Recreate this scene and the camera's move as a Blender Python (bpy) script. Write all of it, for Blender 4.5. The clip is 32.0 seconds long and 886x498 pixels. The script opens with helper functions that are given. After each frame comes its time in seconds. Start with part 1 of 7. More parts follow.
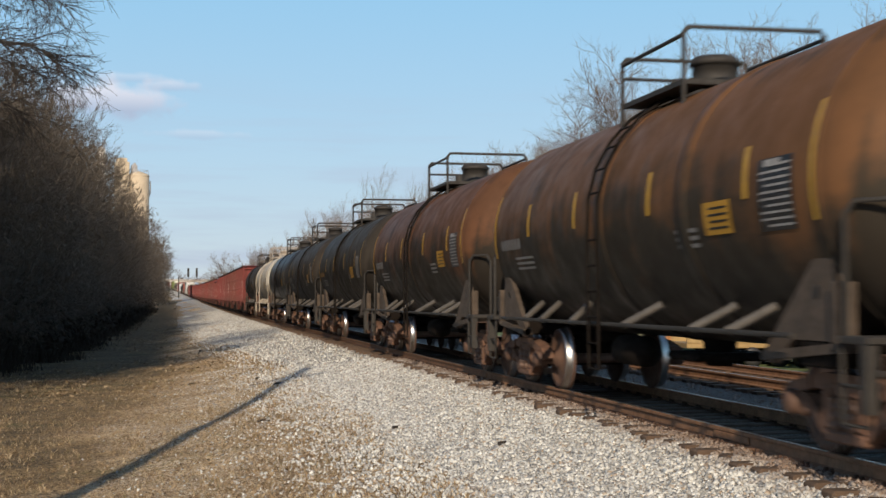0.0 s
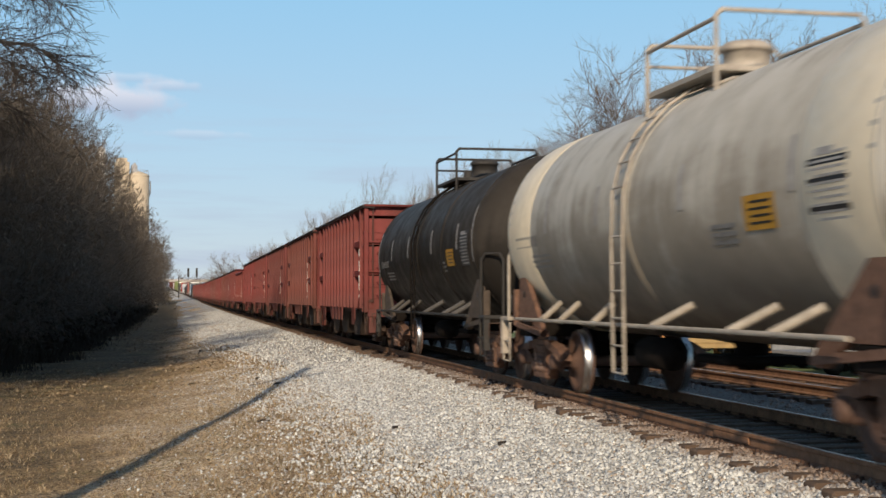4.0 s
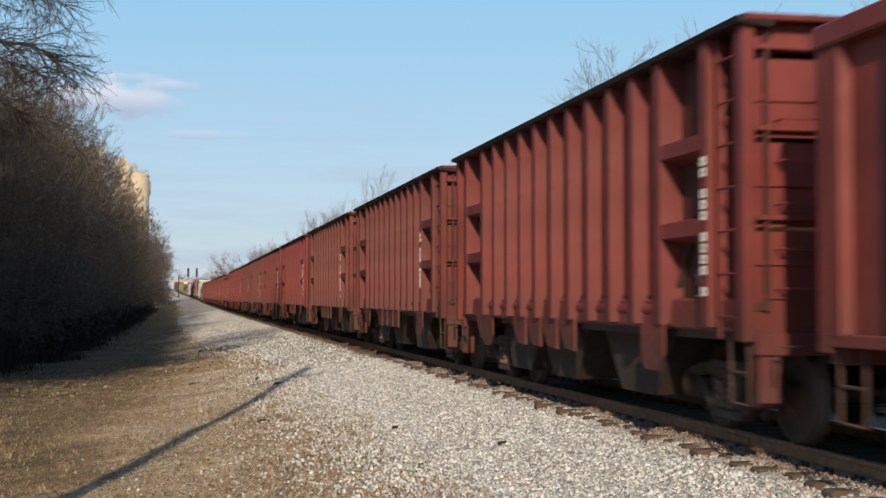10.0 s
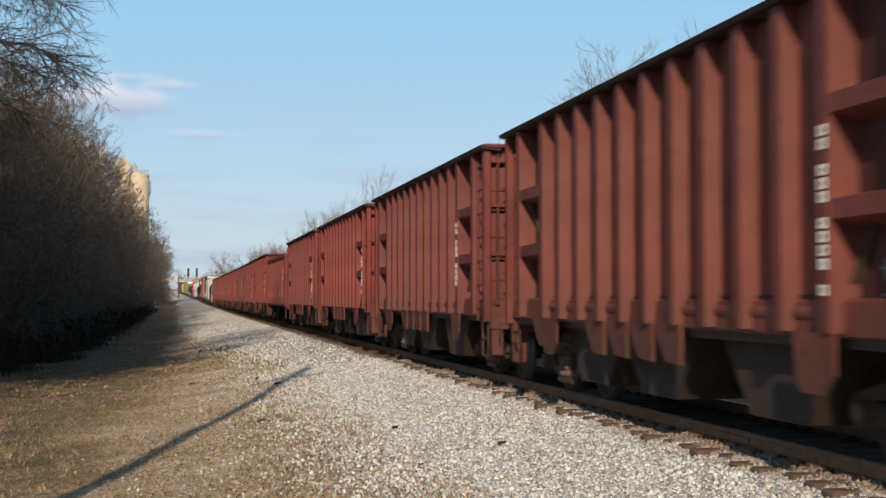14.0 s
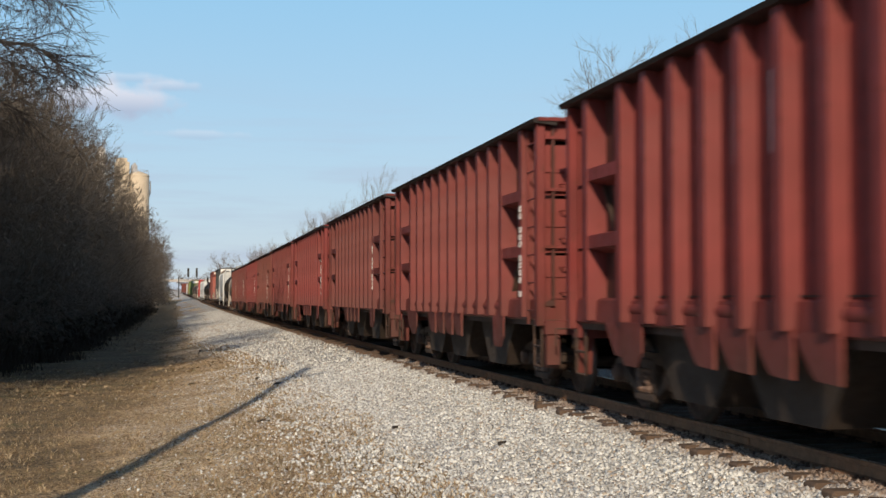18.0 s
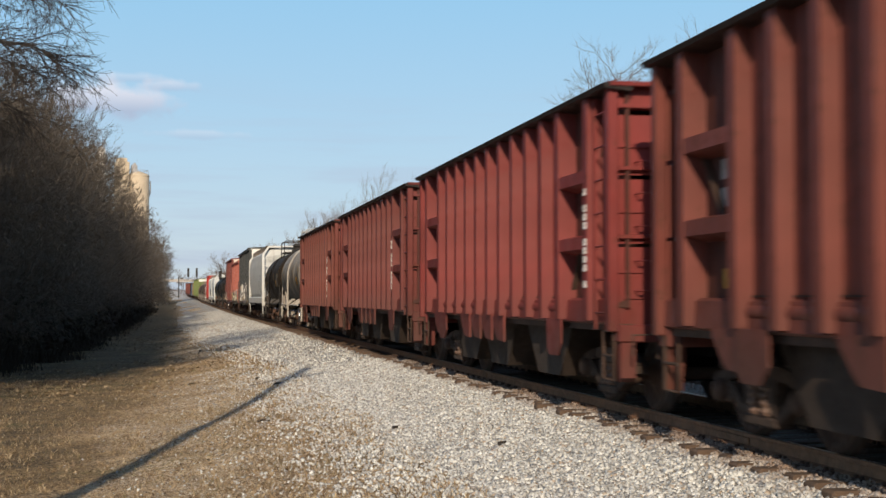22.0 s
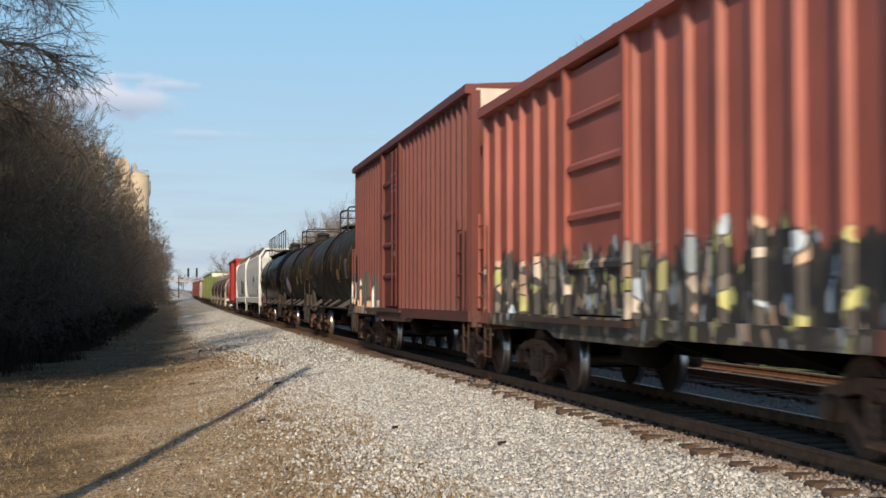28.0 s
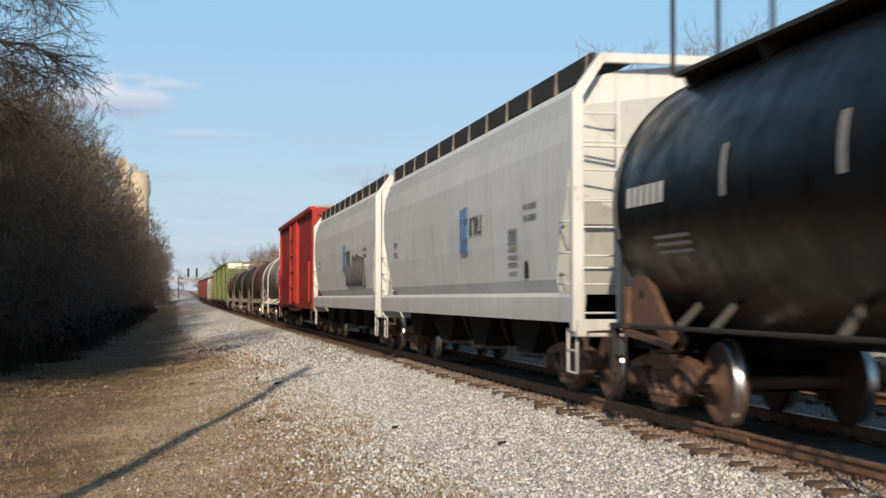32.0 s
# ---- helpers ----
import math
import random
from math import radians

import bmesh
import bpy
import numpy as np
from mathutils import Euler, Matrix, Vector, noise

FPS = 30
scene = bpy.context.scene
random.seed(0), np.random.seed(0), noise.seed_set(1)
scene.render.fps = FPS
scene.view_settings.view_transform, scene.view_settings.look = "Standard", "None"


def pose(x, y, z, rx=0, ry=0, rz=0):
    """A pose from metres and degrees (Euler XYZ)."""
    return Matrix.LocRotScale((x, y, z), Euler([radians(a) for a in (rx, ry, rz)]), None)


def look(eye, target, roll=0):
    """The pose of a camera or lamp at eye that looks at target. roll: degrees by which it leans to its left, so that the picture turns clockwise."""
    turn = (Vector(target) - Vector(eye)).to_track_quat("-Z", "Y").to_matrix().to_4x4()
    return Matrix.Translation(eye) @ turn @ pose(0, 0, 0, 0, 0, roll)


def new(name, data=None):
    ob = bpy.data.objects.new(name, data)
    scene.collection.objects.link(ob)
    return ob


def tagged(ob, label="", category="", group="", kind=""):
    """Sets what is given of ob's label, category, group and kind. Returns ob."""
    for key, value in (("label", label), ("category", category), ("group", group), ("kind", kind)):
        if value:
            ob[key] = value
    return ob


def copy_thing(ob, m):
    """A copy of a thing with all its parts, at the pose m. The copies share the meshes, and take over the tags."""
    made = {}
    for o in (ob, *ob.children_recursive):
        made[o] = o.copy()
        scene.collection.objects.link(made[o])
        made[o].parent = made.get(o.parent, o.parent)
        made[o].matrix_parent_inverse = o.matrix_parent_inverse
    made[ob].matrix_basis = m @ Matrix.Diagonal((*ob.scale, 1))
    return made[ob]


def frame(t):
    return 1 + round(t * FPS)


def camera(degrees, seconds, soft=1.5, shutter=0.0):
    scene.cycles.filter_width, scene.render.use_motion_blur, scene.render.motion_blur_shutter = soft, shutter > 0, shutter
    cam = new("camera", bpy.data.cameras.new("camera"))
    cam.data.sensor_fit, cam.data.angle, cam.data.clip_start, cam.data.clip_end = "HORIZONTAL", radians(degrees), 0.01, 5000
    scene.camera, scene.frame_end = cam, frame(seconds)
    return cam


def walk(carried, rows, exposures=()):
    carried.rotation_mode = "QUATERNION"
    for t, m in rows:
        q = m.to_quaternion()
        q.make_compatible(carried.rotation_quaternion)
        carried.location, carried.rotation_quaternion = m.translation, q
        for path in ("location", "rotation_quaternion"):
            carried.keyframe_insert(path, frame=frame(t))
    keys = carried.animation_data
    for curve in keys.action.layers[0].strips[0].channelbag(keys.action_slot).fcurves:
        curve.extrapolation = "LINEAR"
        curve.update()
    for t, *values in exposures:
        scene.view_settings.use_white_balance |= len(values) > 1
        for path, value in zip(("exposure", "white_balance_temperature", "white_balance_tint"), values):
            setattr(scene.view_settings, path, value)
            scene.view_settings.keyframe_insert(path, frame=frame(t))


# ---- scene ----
# ---------------------------------------------------------------- camera
# Rail heads lie at z = 0, the track runs along +y, the train comes towards -y.
EYE = Vector((0.0, 0.0, 1.37))
YAW, TILT = radians(11.03), radians(2.07)
AIM = Vector((math.sin(YAW) * math.cos(TILT), math.cos(YAW) * math.cos(TILT), math.sin(TILT)))
cam = camera(36.2, 32.0, soft=1.5, shutter=0.28)
walk(cam, [(0.0, look(EYE, EYE + 50 * AIM)), (32.0, look(EYE, EYE + 50 * AIM))], [(0.0, 0.0), (32.0, 0.0)])

# ---------------------------------------------------------------- sky and sun
SUN_FROM = radians(196)      # compass bearing of the sun, clockwise from +y
SUN_UP = radians(25)
to_sun = Vector((math.sin(SUN_FROM) * math.cos(SUN_UP), math.cos(SUN_FROM) * math.cos(SUN_UP), math.sin(SUN_UP)))
sun_lamp = new("sun", bpy.data.lights.new("sun", "SUN"))
sun_lamp.data.energy, sun_lamp.data.angle, sun_lamp.data.color = 4.8, radians(0.55), (1.0, 0.81, 0.59)
sun_lamp.matrix_world = look((0, 0, 60), Vector((0, 0, 60)) - to_sun)


def heaps(nt, co, under):
    """Small flat-bottomed clouds low over the thicket: pale above, grey below."""
    N, L = nt.nodes.new, nt.links.new
    puff = N("ShaderNodeTexNoise")
    puff.inputs["Scale"].default_value, puff.inputs["Detail"].default_value = 70.0, 5
    L(co.outputs["Generated"], puff.inputs["Vector"])
    for way, wide, tall, most in (((-0.0480, 0.9890, 0.1410), 25.0, 92.0, 0.95), ((-0.0070, 0.9880, 0.1520), 52.0, 260.0, 0.5), ((-0.0400, 0.9880, 0.1570), 45.0, 330.0, 0.35), ((0.0130, 0.9930, 0.1180), 40.0, 330.0, 0.30)):
        off = N("ShaderNodeVectorMath")
        off.operation = "SUBTRACT"
        off.inputs[1].default_value = Vector(way).normalized()
        L(co.outputs["Generated"], off.inputs[0])
        fl = N("ShaderNodeVectorMath")
        fl.operation = "MULTIPLY"
        fl.inputs[1].default_value = (wide, wide, tall)
        L(off.outputs[0], fl.inputs[0])
        le = N("ShaderNodeVectorMath")
        le.operation = "LENGTH"
        L(fl.outputs[0], le.inputs[0])
        ad = N("ShaderNodeMath")
        ad.operation = "MULTIPLY_ADD"
        ad.inputs[1].default_value = 2.0
        L(puff.outputs["Fac"], ad.inputs[0]), L(le.outputs["Value"], ad.inputs[2])
        heap = N("ShaderNodeMapRange")
        heap.inputs["From Min"].default_value, heap.inputs["From Max"].default_value = 2.5, 1.7
        heap.inputs["To Max"].default_value = most
        L(ad.outputs[0], heap.inputs["Value"])
        ht = N("ShaderNodeSeparateXYZ")
        L(fl.outputs[0], ht.inputs[0])
        lit = N("ShaderNodeMapRange")
        lit.inputs["From Min"].default_value, lit.inputs["From Max"].default_value = -0.7, 0.6
        L(ht.outputs["Z"], lit.inputs["Value"])
        tone = N("ShaderNodeMix")
        tone.data_type = "RGBA"
        tone.inputs["A"].default_value, tone.inputs["B"].default_value = (3.6, 4.3, 5.6, 1), (6.1, 6.3, 7.1, 1)
        L(lit.outputs[0], tone.inputs["Factor"])
        m = N("ShaderNodeMix")
        m.data_type = "RGBA"
        L(heap.outputs[0], m.inputs["Factor"]), L(under.outputs["Result"], m.inputs["A"]), L(tone.outputs["Result"], m.inputs["B"])
        under = m
    return under


def sky_world():
    w = bpy.data.worlds.new("winter_sky")
    scene.world = w
    w.use_nodes = True
    nt = w.node_tree
    nt.nodes.clear()
    N, L = nt.nodes.new, nt.links.new
    sky = N("ShaderNodeTexSky")
    sky.sky_type, sky.sun_disc = "NISHITA", False
    sky.sun_elevation, sky.sun_rotation = SUN_UP, SUN_FROM
    sky.air_density, sky.dust_density, sky.ozone_density = 1.0, 0.6, 1.6
    co = N("ShaderNodeTexCoord")
    sep = N("ShaderNodeSeparateXYZ")
    L(co.outputs["Generated"], sep.inputs[0])
    # flat cloud sheets seen edge-on: noise stretched along the horizon
    mp = N("ShaderNodeMapping")
    mp.inputs["Scale"].default_value = (2.2, 2.2, 26.0)
    mp.inputs["Location"].default_value = (0.4, 0.0, 0.3)
    L(co.outputs["Generated"], mp.inputs[0])
    no = N("ShaderNodeTexNoise")
    no.inputs["Scale"].default_value, no.inputs["Detail"].default_value, no.inputs["Roughness"].default_value = 2.6, 6, 0.55
    L(mp.outputs[0], no.inputs["Vector"])
    cut = N("ShaderNodeMapRange")
    cut.inputs["From Min"].default_value, cut.inputs["From Max"].default_value = 0.42, 0.60
    L(no.outputs["Fac"], cut.inputs["Value"])
    low = N("ShaderNodeMapRange")
    low.inputs["From Min"].default_value, low.inputs["From Max"].default_value = 0.17, 0.03
    L(sep.outputs["Z"], low.inputs["Value"])
    mul = N("ShaderNodeMath")
    mul.operation = "MULTIPLY"
    L(cut.outputs[0], mul.inputs[0]), L(low.outputs[0], mul.inputs[1])
    # clear winter haze: pale at the horizon, light blue above it, thinning out overhead
    haze = N("ShaderNodeValToRGB")
    for i, (at, c) in enumerate(((0.0, (4.5, 5.25, 6.15, 1)), (0.10, (3.6, 5.2, 6.65, 1)), (0.24, (2.4, 4.9, 7.1, 1)))):
        if i == 2:
            haze.color_ramp.elements.new(at)
        haze.color_ramp.elements[i].position = at
        haze.color_ramp.elements[i].color = c
    L(sep.outputs["Z"], haze.inputs[0])
    veil = N("ShaderNodeMapRange")
    veil.inputs["From Min"].default_value, veil.inputs["From Max"].default_value = 0.6, 0.22
    veil.inputs["To Max"].default_value = 0.85
    L(sep.outputs["Z"], veil.inputs["Value"])
    a = N("ShaderNodeMix")
    a.data_type = "RGBA"
    L(veil.outputs[0], a.inputs["Factor"]), L(sky.outputs[0], a.inputs["A"]), L(haze.outputs[0], a.inputs["B"])
    b = N("ShaderNodeMix")
    b.data_type = "RGBA"
    b.inputs["B"].default_value = (3.75, 4.35, 5.55, 1)
    half = N("ShaderNodeMath")
    half.operation = "MULTIPLY"
    half.inputs[1].default_value = 0.55
    L(mul.outputs[0], half.inputs[0])
    L(half.outputs[0], b.inputs["Factor"]), L(a.outputs["Result"], b.inputs["A"])
    b = heaps(nt, co, b)
    bg = N("ShaderNodeBackground")
    bg.inputs["Strength"].default_value = 0.122
    L(b.outputs["Result"], bg.inputs["Color"])
    L(bg.outputs[0], N("ShaderNodeOutputWorld").inputs["Surface"])


sky_world()

# ---------------------------------------------------------------- the plan
TRACK_X = 6.46               # centre line of the running track
GAUGE = 0.755                # half the distance between the rail heads' centres
SECOND_X = TRACK_X + 4.15    # centre line of the second track


def bend(y):
    """How far the line swings aside, far off."""
    return -0.000025 * max(0.0, y - 180) ** 2


def rise(y):
    """How far the line climbs, far off."""
    return 0.0000125 * max(0.0, y - 90) ** 2


def travelled(t):
    """Metres that the train has come on since 16 s."""
    k = t - 16.0
    surge = float(np.interp(t, [0, 6, 7, 8, 9, 10, 11, 13, 14, 17, 19, 28, 29, 30, 31, 32], [0, -0.05, 0.65, 0.3, 0.2, 0.4, 0.4, 0.65, 0.5, 0.1, 0, 0, -0.3, -0.7, -0.1, 0]))
    return 18.42 * k - 0.00543 * k * k - 0.001926 * k ** 3 + surge


def on_line(y, x=TRACK_X):
    return Vector((x + bend(y), y, rise(y)))


# ---------------------------------------------------------------- mesh code
class Shape:
    """Faces of one mesh, gathered piece by piece."""

    def __init__(self):
        self.v, self.f, self.s, self.mi, self.k = [], [], [], [], 0

    def add(self, verts, faces, smooth=False):
        n = len(self.v)
        self.v += [tuple(p) for p in verts]
        self.f += [tuple(i + n for i in q) for q in faces]
        self.s += [smooth] * len(faces)
        self.mi += [self.k] * len(faces)
        return self

    def use(self, k):
        """The following faces take the material of that number."""
        self.k = k
        return self

    def box(self, x0, x1, y0, y1, z0, z1, c=0.0, m=None):
        """A block; c chamfers its twelve edges."""
        if c <= 0:
            v = [(x, y, z) for x in (x0, x1) for y in (y0, y1) for z in (z0, z1)]
            f = [(0, 1, 3, 2), (4, 6, 7, 5), (0, 4, 5, 1), (2, 3, 7, 6), (0, 2, 6, 4), (1, 5, 7, 3)]
        else:
            v, f, idx = [], [], {}
            X, Y, Z = (x0, x1), (y0, y1), (z0, z1)
            for i in (0, 1):
                for j in (0, 1):
                    for k in (0, 1):
                        sx, sy, sz = (1 - 2 * i) * c, (1 - 2 * j) * c, (1 - 2 * k) * c
                        for a, p in (("x", (X[i], Y[j] + sy, Z[k] + sz)), ("y", (X[i] + sx, Y[j], Z[k] + sz)), ("z", (X[i] + sx, Y[j] + sy, Z[k]))):
                            idx[i, j, k, a] = len(v)
                            v.append(p)
            for i in (0, 1):
                f.append([idx[i, j, k, "x"] for j, k in ((0, 0), (0, 1), (1, 1), (1, 0))][:: 1 if i == 0 else -1])
                f.append([idx[j, i, k, "y"] for j, k in ((0, 0), (1, 0), (1, 1), (0, 1))][:: 1 if i == 0 else -1])
                f.append([idx[j, k, i, "z"] for j, k in ((0, 0), (0, 1), (1, 1), (1, 0))][:: 1 if i == 0 else -1])
            for i in (0, 1):
                for j in (0, 1):
                    d = 1 if (i + j) % 2 == 0 else -1
                    f.append([idx[i, j, 0, "y"], idx[i, j, 0, "x"], idx[i, j, 1, "x"], idx[i, j, 1, "y"]][::d])
                    f.append([idx[i, 0, j, "x"], idx[i, 0, j, "z"], idx[i, 1, j, "z"], idx[i, 1, j, "x"]][::d])
                    f.append([idx[0, i, j, "z"], idx[0, i, j, "y"], idx[1, i, j, "y"], idx[1, i, j, "z"]][::d])
            for i in (0, 1):
                for j in (0, 1):
                    for k in (0, 1):
                        d = 1 if (i + j + k) % 2 == 0 else -1
                        f.append([idx[i, j, k, a] for a in "xyz"][::d])
        if m is not None:
            v = [m @ Vector(p) for p in v]
        return self.add(v, f)

    def slab(self, outline, along, a, b):
        """A flat outline pushed along an axis from a to b. Outline points are the two other coordinates, in xyz order."""
        put = {"x": lambda p, d: (d, p[0], p[1]), "y": lambda p, d: (p[0], d, p[1]), "z": lambda p, d: (p[0], p[1], d)}[along]
        n = len(outline)
        v = [put(p, a) for p in outline] + [put(p, b) for p in outline]
        f = [tuple(range(n)), tuple(range(2 * n - 1, n - 1, -1))] + [(i, i + n, (i + 1) % n + n, (i + 1) % n) for i in range(n)]
        return self.add(v, f)

    def tube(self, path, r, n=6, closed_ends=True):
        """A round bar along a line of points; r a number or one for each point."""
        P = [Vector(p) for p in path]
        R = [r] * len(P) if isinstance(r, (int, float)) else r
        v, f = [], []
        side = None
        for i, p in enumerate(P):
            d = ((P[min(i + 1, len(P) - 1)] - p).normalized() + (p - P[max(i - 1, 0)]).normalized())
            d = d.normalized() if d.length > 1e-6 else Vector((0, 0, 1))
            if side is None:
                side = d.orthogonal().normalized()
            side = (side - side.dot(d) * d)
            side = side.normalized() if side.length > 1e-6 else d.orthogonal().normalized()
            up = d.cross(side)
            v += [p + R[i] * (math.cos(2 * math.pi * k / n) * side + math.sin(2 * math.pi * k / n) * up) for k in range(n)]
        for i in range(len(P) - 1):
            f += [(i * n + k, i * n + (k + 1) % n, (i + 1) * n + (k + 1) % n, (i + 1) * n + k) for k in range(n)]
        self.add(v, f, True)
        if closed_ends:
            self.add(v[:n], [tuple(range(n - 1, -1, -1))])
            self.add(v[-n:], [tuple(range(n))])
        return self

    def turned(self, profile, n, axis, at=(0, 0, 0), smooth=True, looks=None):
        """A profile of (radius, along) turned round an axis through at."""
        ax = {"x": (Vector((0, 1, 0)), Vector((0, 0, 1)), Vector((1, 0, 0))), "y": (Vector((0, 0, 1)), Vector((1, 0, 0)), Vector((0, 1, 0))),
              "z": (Vector((1, 0, 0)), Vector((0, 1, 0)), Vector((0, 0, 1)))}[axis]
        at = Vector(at)
        v, f = [], []
        for r, h in profile:
            v += [at + ax[2] * h + r * (math.cos(2 * math.pi * k / n) * ax[0] + math.sin(2 * math.pi * k / n) * ax[1]) for k in range(n)]
        for i in range(len(profile) - 1):
            f += [(i * n + k, i * n + (k + 1) % n, (i + 1) * n + (k + 1) % n, (i + 1) * n + k) for k in range(n)]
        self.add(v, f, smooth)
        if looks:
            self.mi[-len(f):] = [looks[i] for i in range(len(profile) - 1) for _ in range(n)]
        if profile[0][0] > 1e-4:
            self.add(v[:n], [tuple(range(n - 1, -1, -1))])
        if profile[-1][0] > 1e-4:
            self.add(v[-n:], [tuple(range(n))])
        return self

    def sheet(self, rows, smooth=True):
        """A skin over rows of points."""
        m = len(rows[0])
        v = [p for r in rows for p in r]
        f = [(i * m + j, i * m + j + 1, (i + 1) * m + j + 1, (i + 1) * m + j) for i in range(len(rows) - 1) for j in range(m - 1)]
        return self.add(v, f, smooth)

    def mesh(self, name, material):
        me = bpy.data.meshes.new(name)
        me.from_pydata(self.v, [], self.f)
        me.polygons.foreach_set("use_smooth", self.s)
        for m in material if isinstance(material, (list, tuple)) else [material]:
            me.materials.append(m)
        me.polygons.foreach_set("material_index", self.mi)
        me.update()
        return me


def thing(name, label, category, group="", kind=""):
    return tagged(new(name), label, category, group, kind)


def part(name, shape, material, parent, label="", at=None):
    ob = new(name, shape.mesh(name, material) if isinstance(shape, Shape) else shape)
    if parent is not None:
        ob.parent = parent
    if at is not None:
        ob.matrix_basis = at
    if label:
        ob["label"] = label
    return ob


def whole(name, shape, material, label, category, group="", kind=""):
    """A thing of one mesh."""
    return tagged(part(name, shape, material, None), label, category, group, kind)

# ---------------------------------------------------------------- materials
class Nodes:
    """Short hand for building a node material."""

    def __init__(self, name, rough=0.6, metal=0.0):
        self.m = bpy.data.materials.new(name)
        self.m.use_nodes = True
        self.nt = self.m.node_tree
        self.bsdf = self.nt.nodes["Principled BSDF"]
        self.bsdf.inputs["Roughness"].default_value, self.bsdf.inputs["Metallic"].default_value = rough, metal
        self.co = self.nt.nodes.new("ShaderNodeTexCoord")

    def node(self, kind, **inputs):
        n = self.nt.nodes.new(kind)
        for k, v in inputs.items():
            n.inputs[k].default_value = v
        return n

    def link(self, a, b):
        self.nt.links.new(a, b)

    def space(self, scale=(1, 1, 1), kind="Object", shift=(0, 0, 0)):
        mp = self.node("ShaderNodeMapping")
        mp.inputs["Scale"].default_value, mp.inputs["Location"].default_value = scale, shift
        self.link(self.co.outputs[kind], mp.inputs["Vector"])
        return mp.outputs[0]

    def noise(self, vec, scale, detail=4, rough=0.6):
        n = self.node("ShaderNodeTexNoise", Scale=scale, Detail=detail, Roughness=rough)
        self.link(vec, n.inputs["Vector"])
        return n.outputs["Fac"]

    def span(self, value, a, b, lo=0.0, hi=1.0):
        n = self.node("ShaderNodeMapRange", **{"From Min": a, "From Max": b, "To Min": lo, "To Max": hi})
        self.link(value, n.inputs["Value"])
        return n.outputs[0]

    def math(self, op, a, b):
        n = self.nt.nodes.new("ShaderNodeMath")
        n.operation = op
        for i, x in enumerate((a, b)):
            if isinstance(x, (int, float)):
                n.inputs[i].default_value = x
            else:
                self.link(x, n.inputs[i])
        return n.outputs[0]

    def mix(self, fac, a, b):
        n = self.nt.nodes.new("ShaderNodeMix")
        n.data_type = "RGBA"
        for k, x in (("Factor", fac), ("A", a), ("B", b)):
            if isinstance(x, tuple):
                n.inputs[k].default_value = (*x, 1)
            elif isinstance(x, (int, float)):
                n.inputs[k].default_value = x
            else:
                self.link(x, n.inputs[k])
        return n.outputs["Result"]

    def axis(self, kind="Object"):
        s = self.nt.nodes.new("ShaderNodeSeparateXYZ")
        self.link(self.co.outputs[kind], s.inputs[0])
        return s.outputs

    def colour(self, c):
        if isinstance(c, tuple):
            self.bsdf.inputs["Base Color"].default_value = (*c, 1)
        else:
            self.link(c, self.bsdf.inputs["Base Color"])
        return self

    def rough(self, r):
        self.link(r, self.bsdf.inputs["Roughness"])
        return self

    def bump(self, height, strength=0.3, distance=0.01):
        n = self.node("ShaderNodeBump", Strength=strength, Distance=distance)
        self.link(height, n.inputs["Height"])
        self.link(n.outputs[0], self.bsdf.inputs["Normal"])
        return self


def tint(c, k):
    return tuple(min(1, x * k) for x in c)


def plain(name, c, rough=0.6, metal=0.0, scale=6.0, spread=0.25):
    """A surface with light mottling and fine relief."""
    n = Nodes(name, rough, metal)
    v = n.space()
    a = n.span(n.noise(v, scale, 5), 0.3, 0.7)
    n.colour(n.mix(a, tint(c, 1 - spread), tint(c, 1 + spread)))
    n.rough(n.span(n.noise(v, scale * 3, 3), 0.3, 0.7, max(0.05, rough - 0.12), min(1, rough + 0.12)))
    return n.bump(n.noise(v, scale * 8, 3), 0.15, 0.004).m


def paint(name, c, rust=(0.070, 0.024, 0.013), dirt=(0.048, 0.034, 0.026), wear=0.5, rough=0.5, fade=0.25, grime_top=1.6, marks=0.0):
    """Old freight-car paint: faded patches, streaks down the sheets, rust spots, and road dirt low down."""
    n = Nodes(name, rough)
    v = n.space()
    big = n.span(n.noise(n.space((0.7, 0.35, 0.5)), 1.3, 3), 0.3, 0.7)
    base = n.mix(big, tint(c, 1 - fade), tint(c, 1 + fade))
    streak = n.span(n.noise(n.space((7, 7, 0.45)), 1.6, 5, 0.65), 0.52, 0.75)
    base = n.mix(n.math("MULTIPLY", streak, 0.45 * wear), base, tint(rust, 1.2))
    spots = n.span(n.noise(v, 5.0, 8, 0.72), 0.6 - 0.05 * wear, 0.68)
    base = n.mix(n.math("MULTIPLY", spots, 0.9 * wear), base, rust)
    z = n.axis()["Z"]
    lowness = n.span(n.math("ADD", z, n.span(n.noise(n.space((3, 3, 0.6)), 1.5, 4), 0, 1, -0.5, 0.5)), grime_top, grime_top - 1.0)
    base = n.mix(n.math("MULTIPLY", lowness, 0.55), base, dirt)
    n.colour(base)
    n.bsdf.inputs["Specular IOR Level"].default_value = 0.28
    n.rough(n.span(n.noise(v, 2.5, 4), 0.3, 0.7, rough - 0.1, rough + 0.22))
    return n.bump(n.noise(v, 1.8, 4), 0.25, 0.02).m


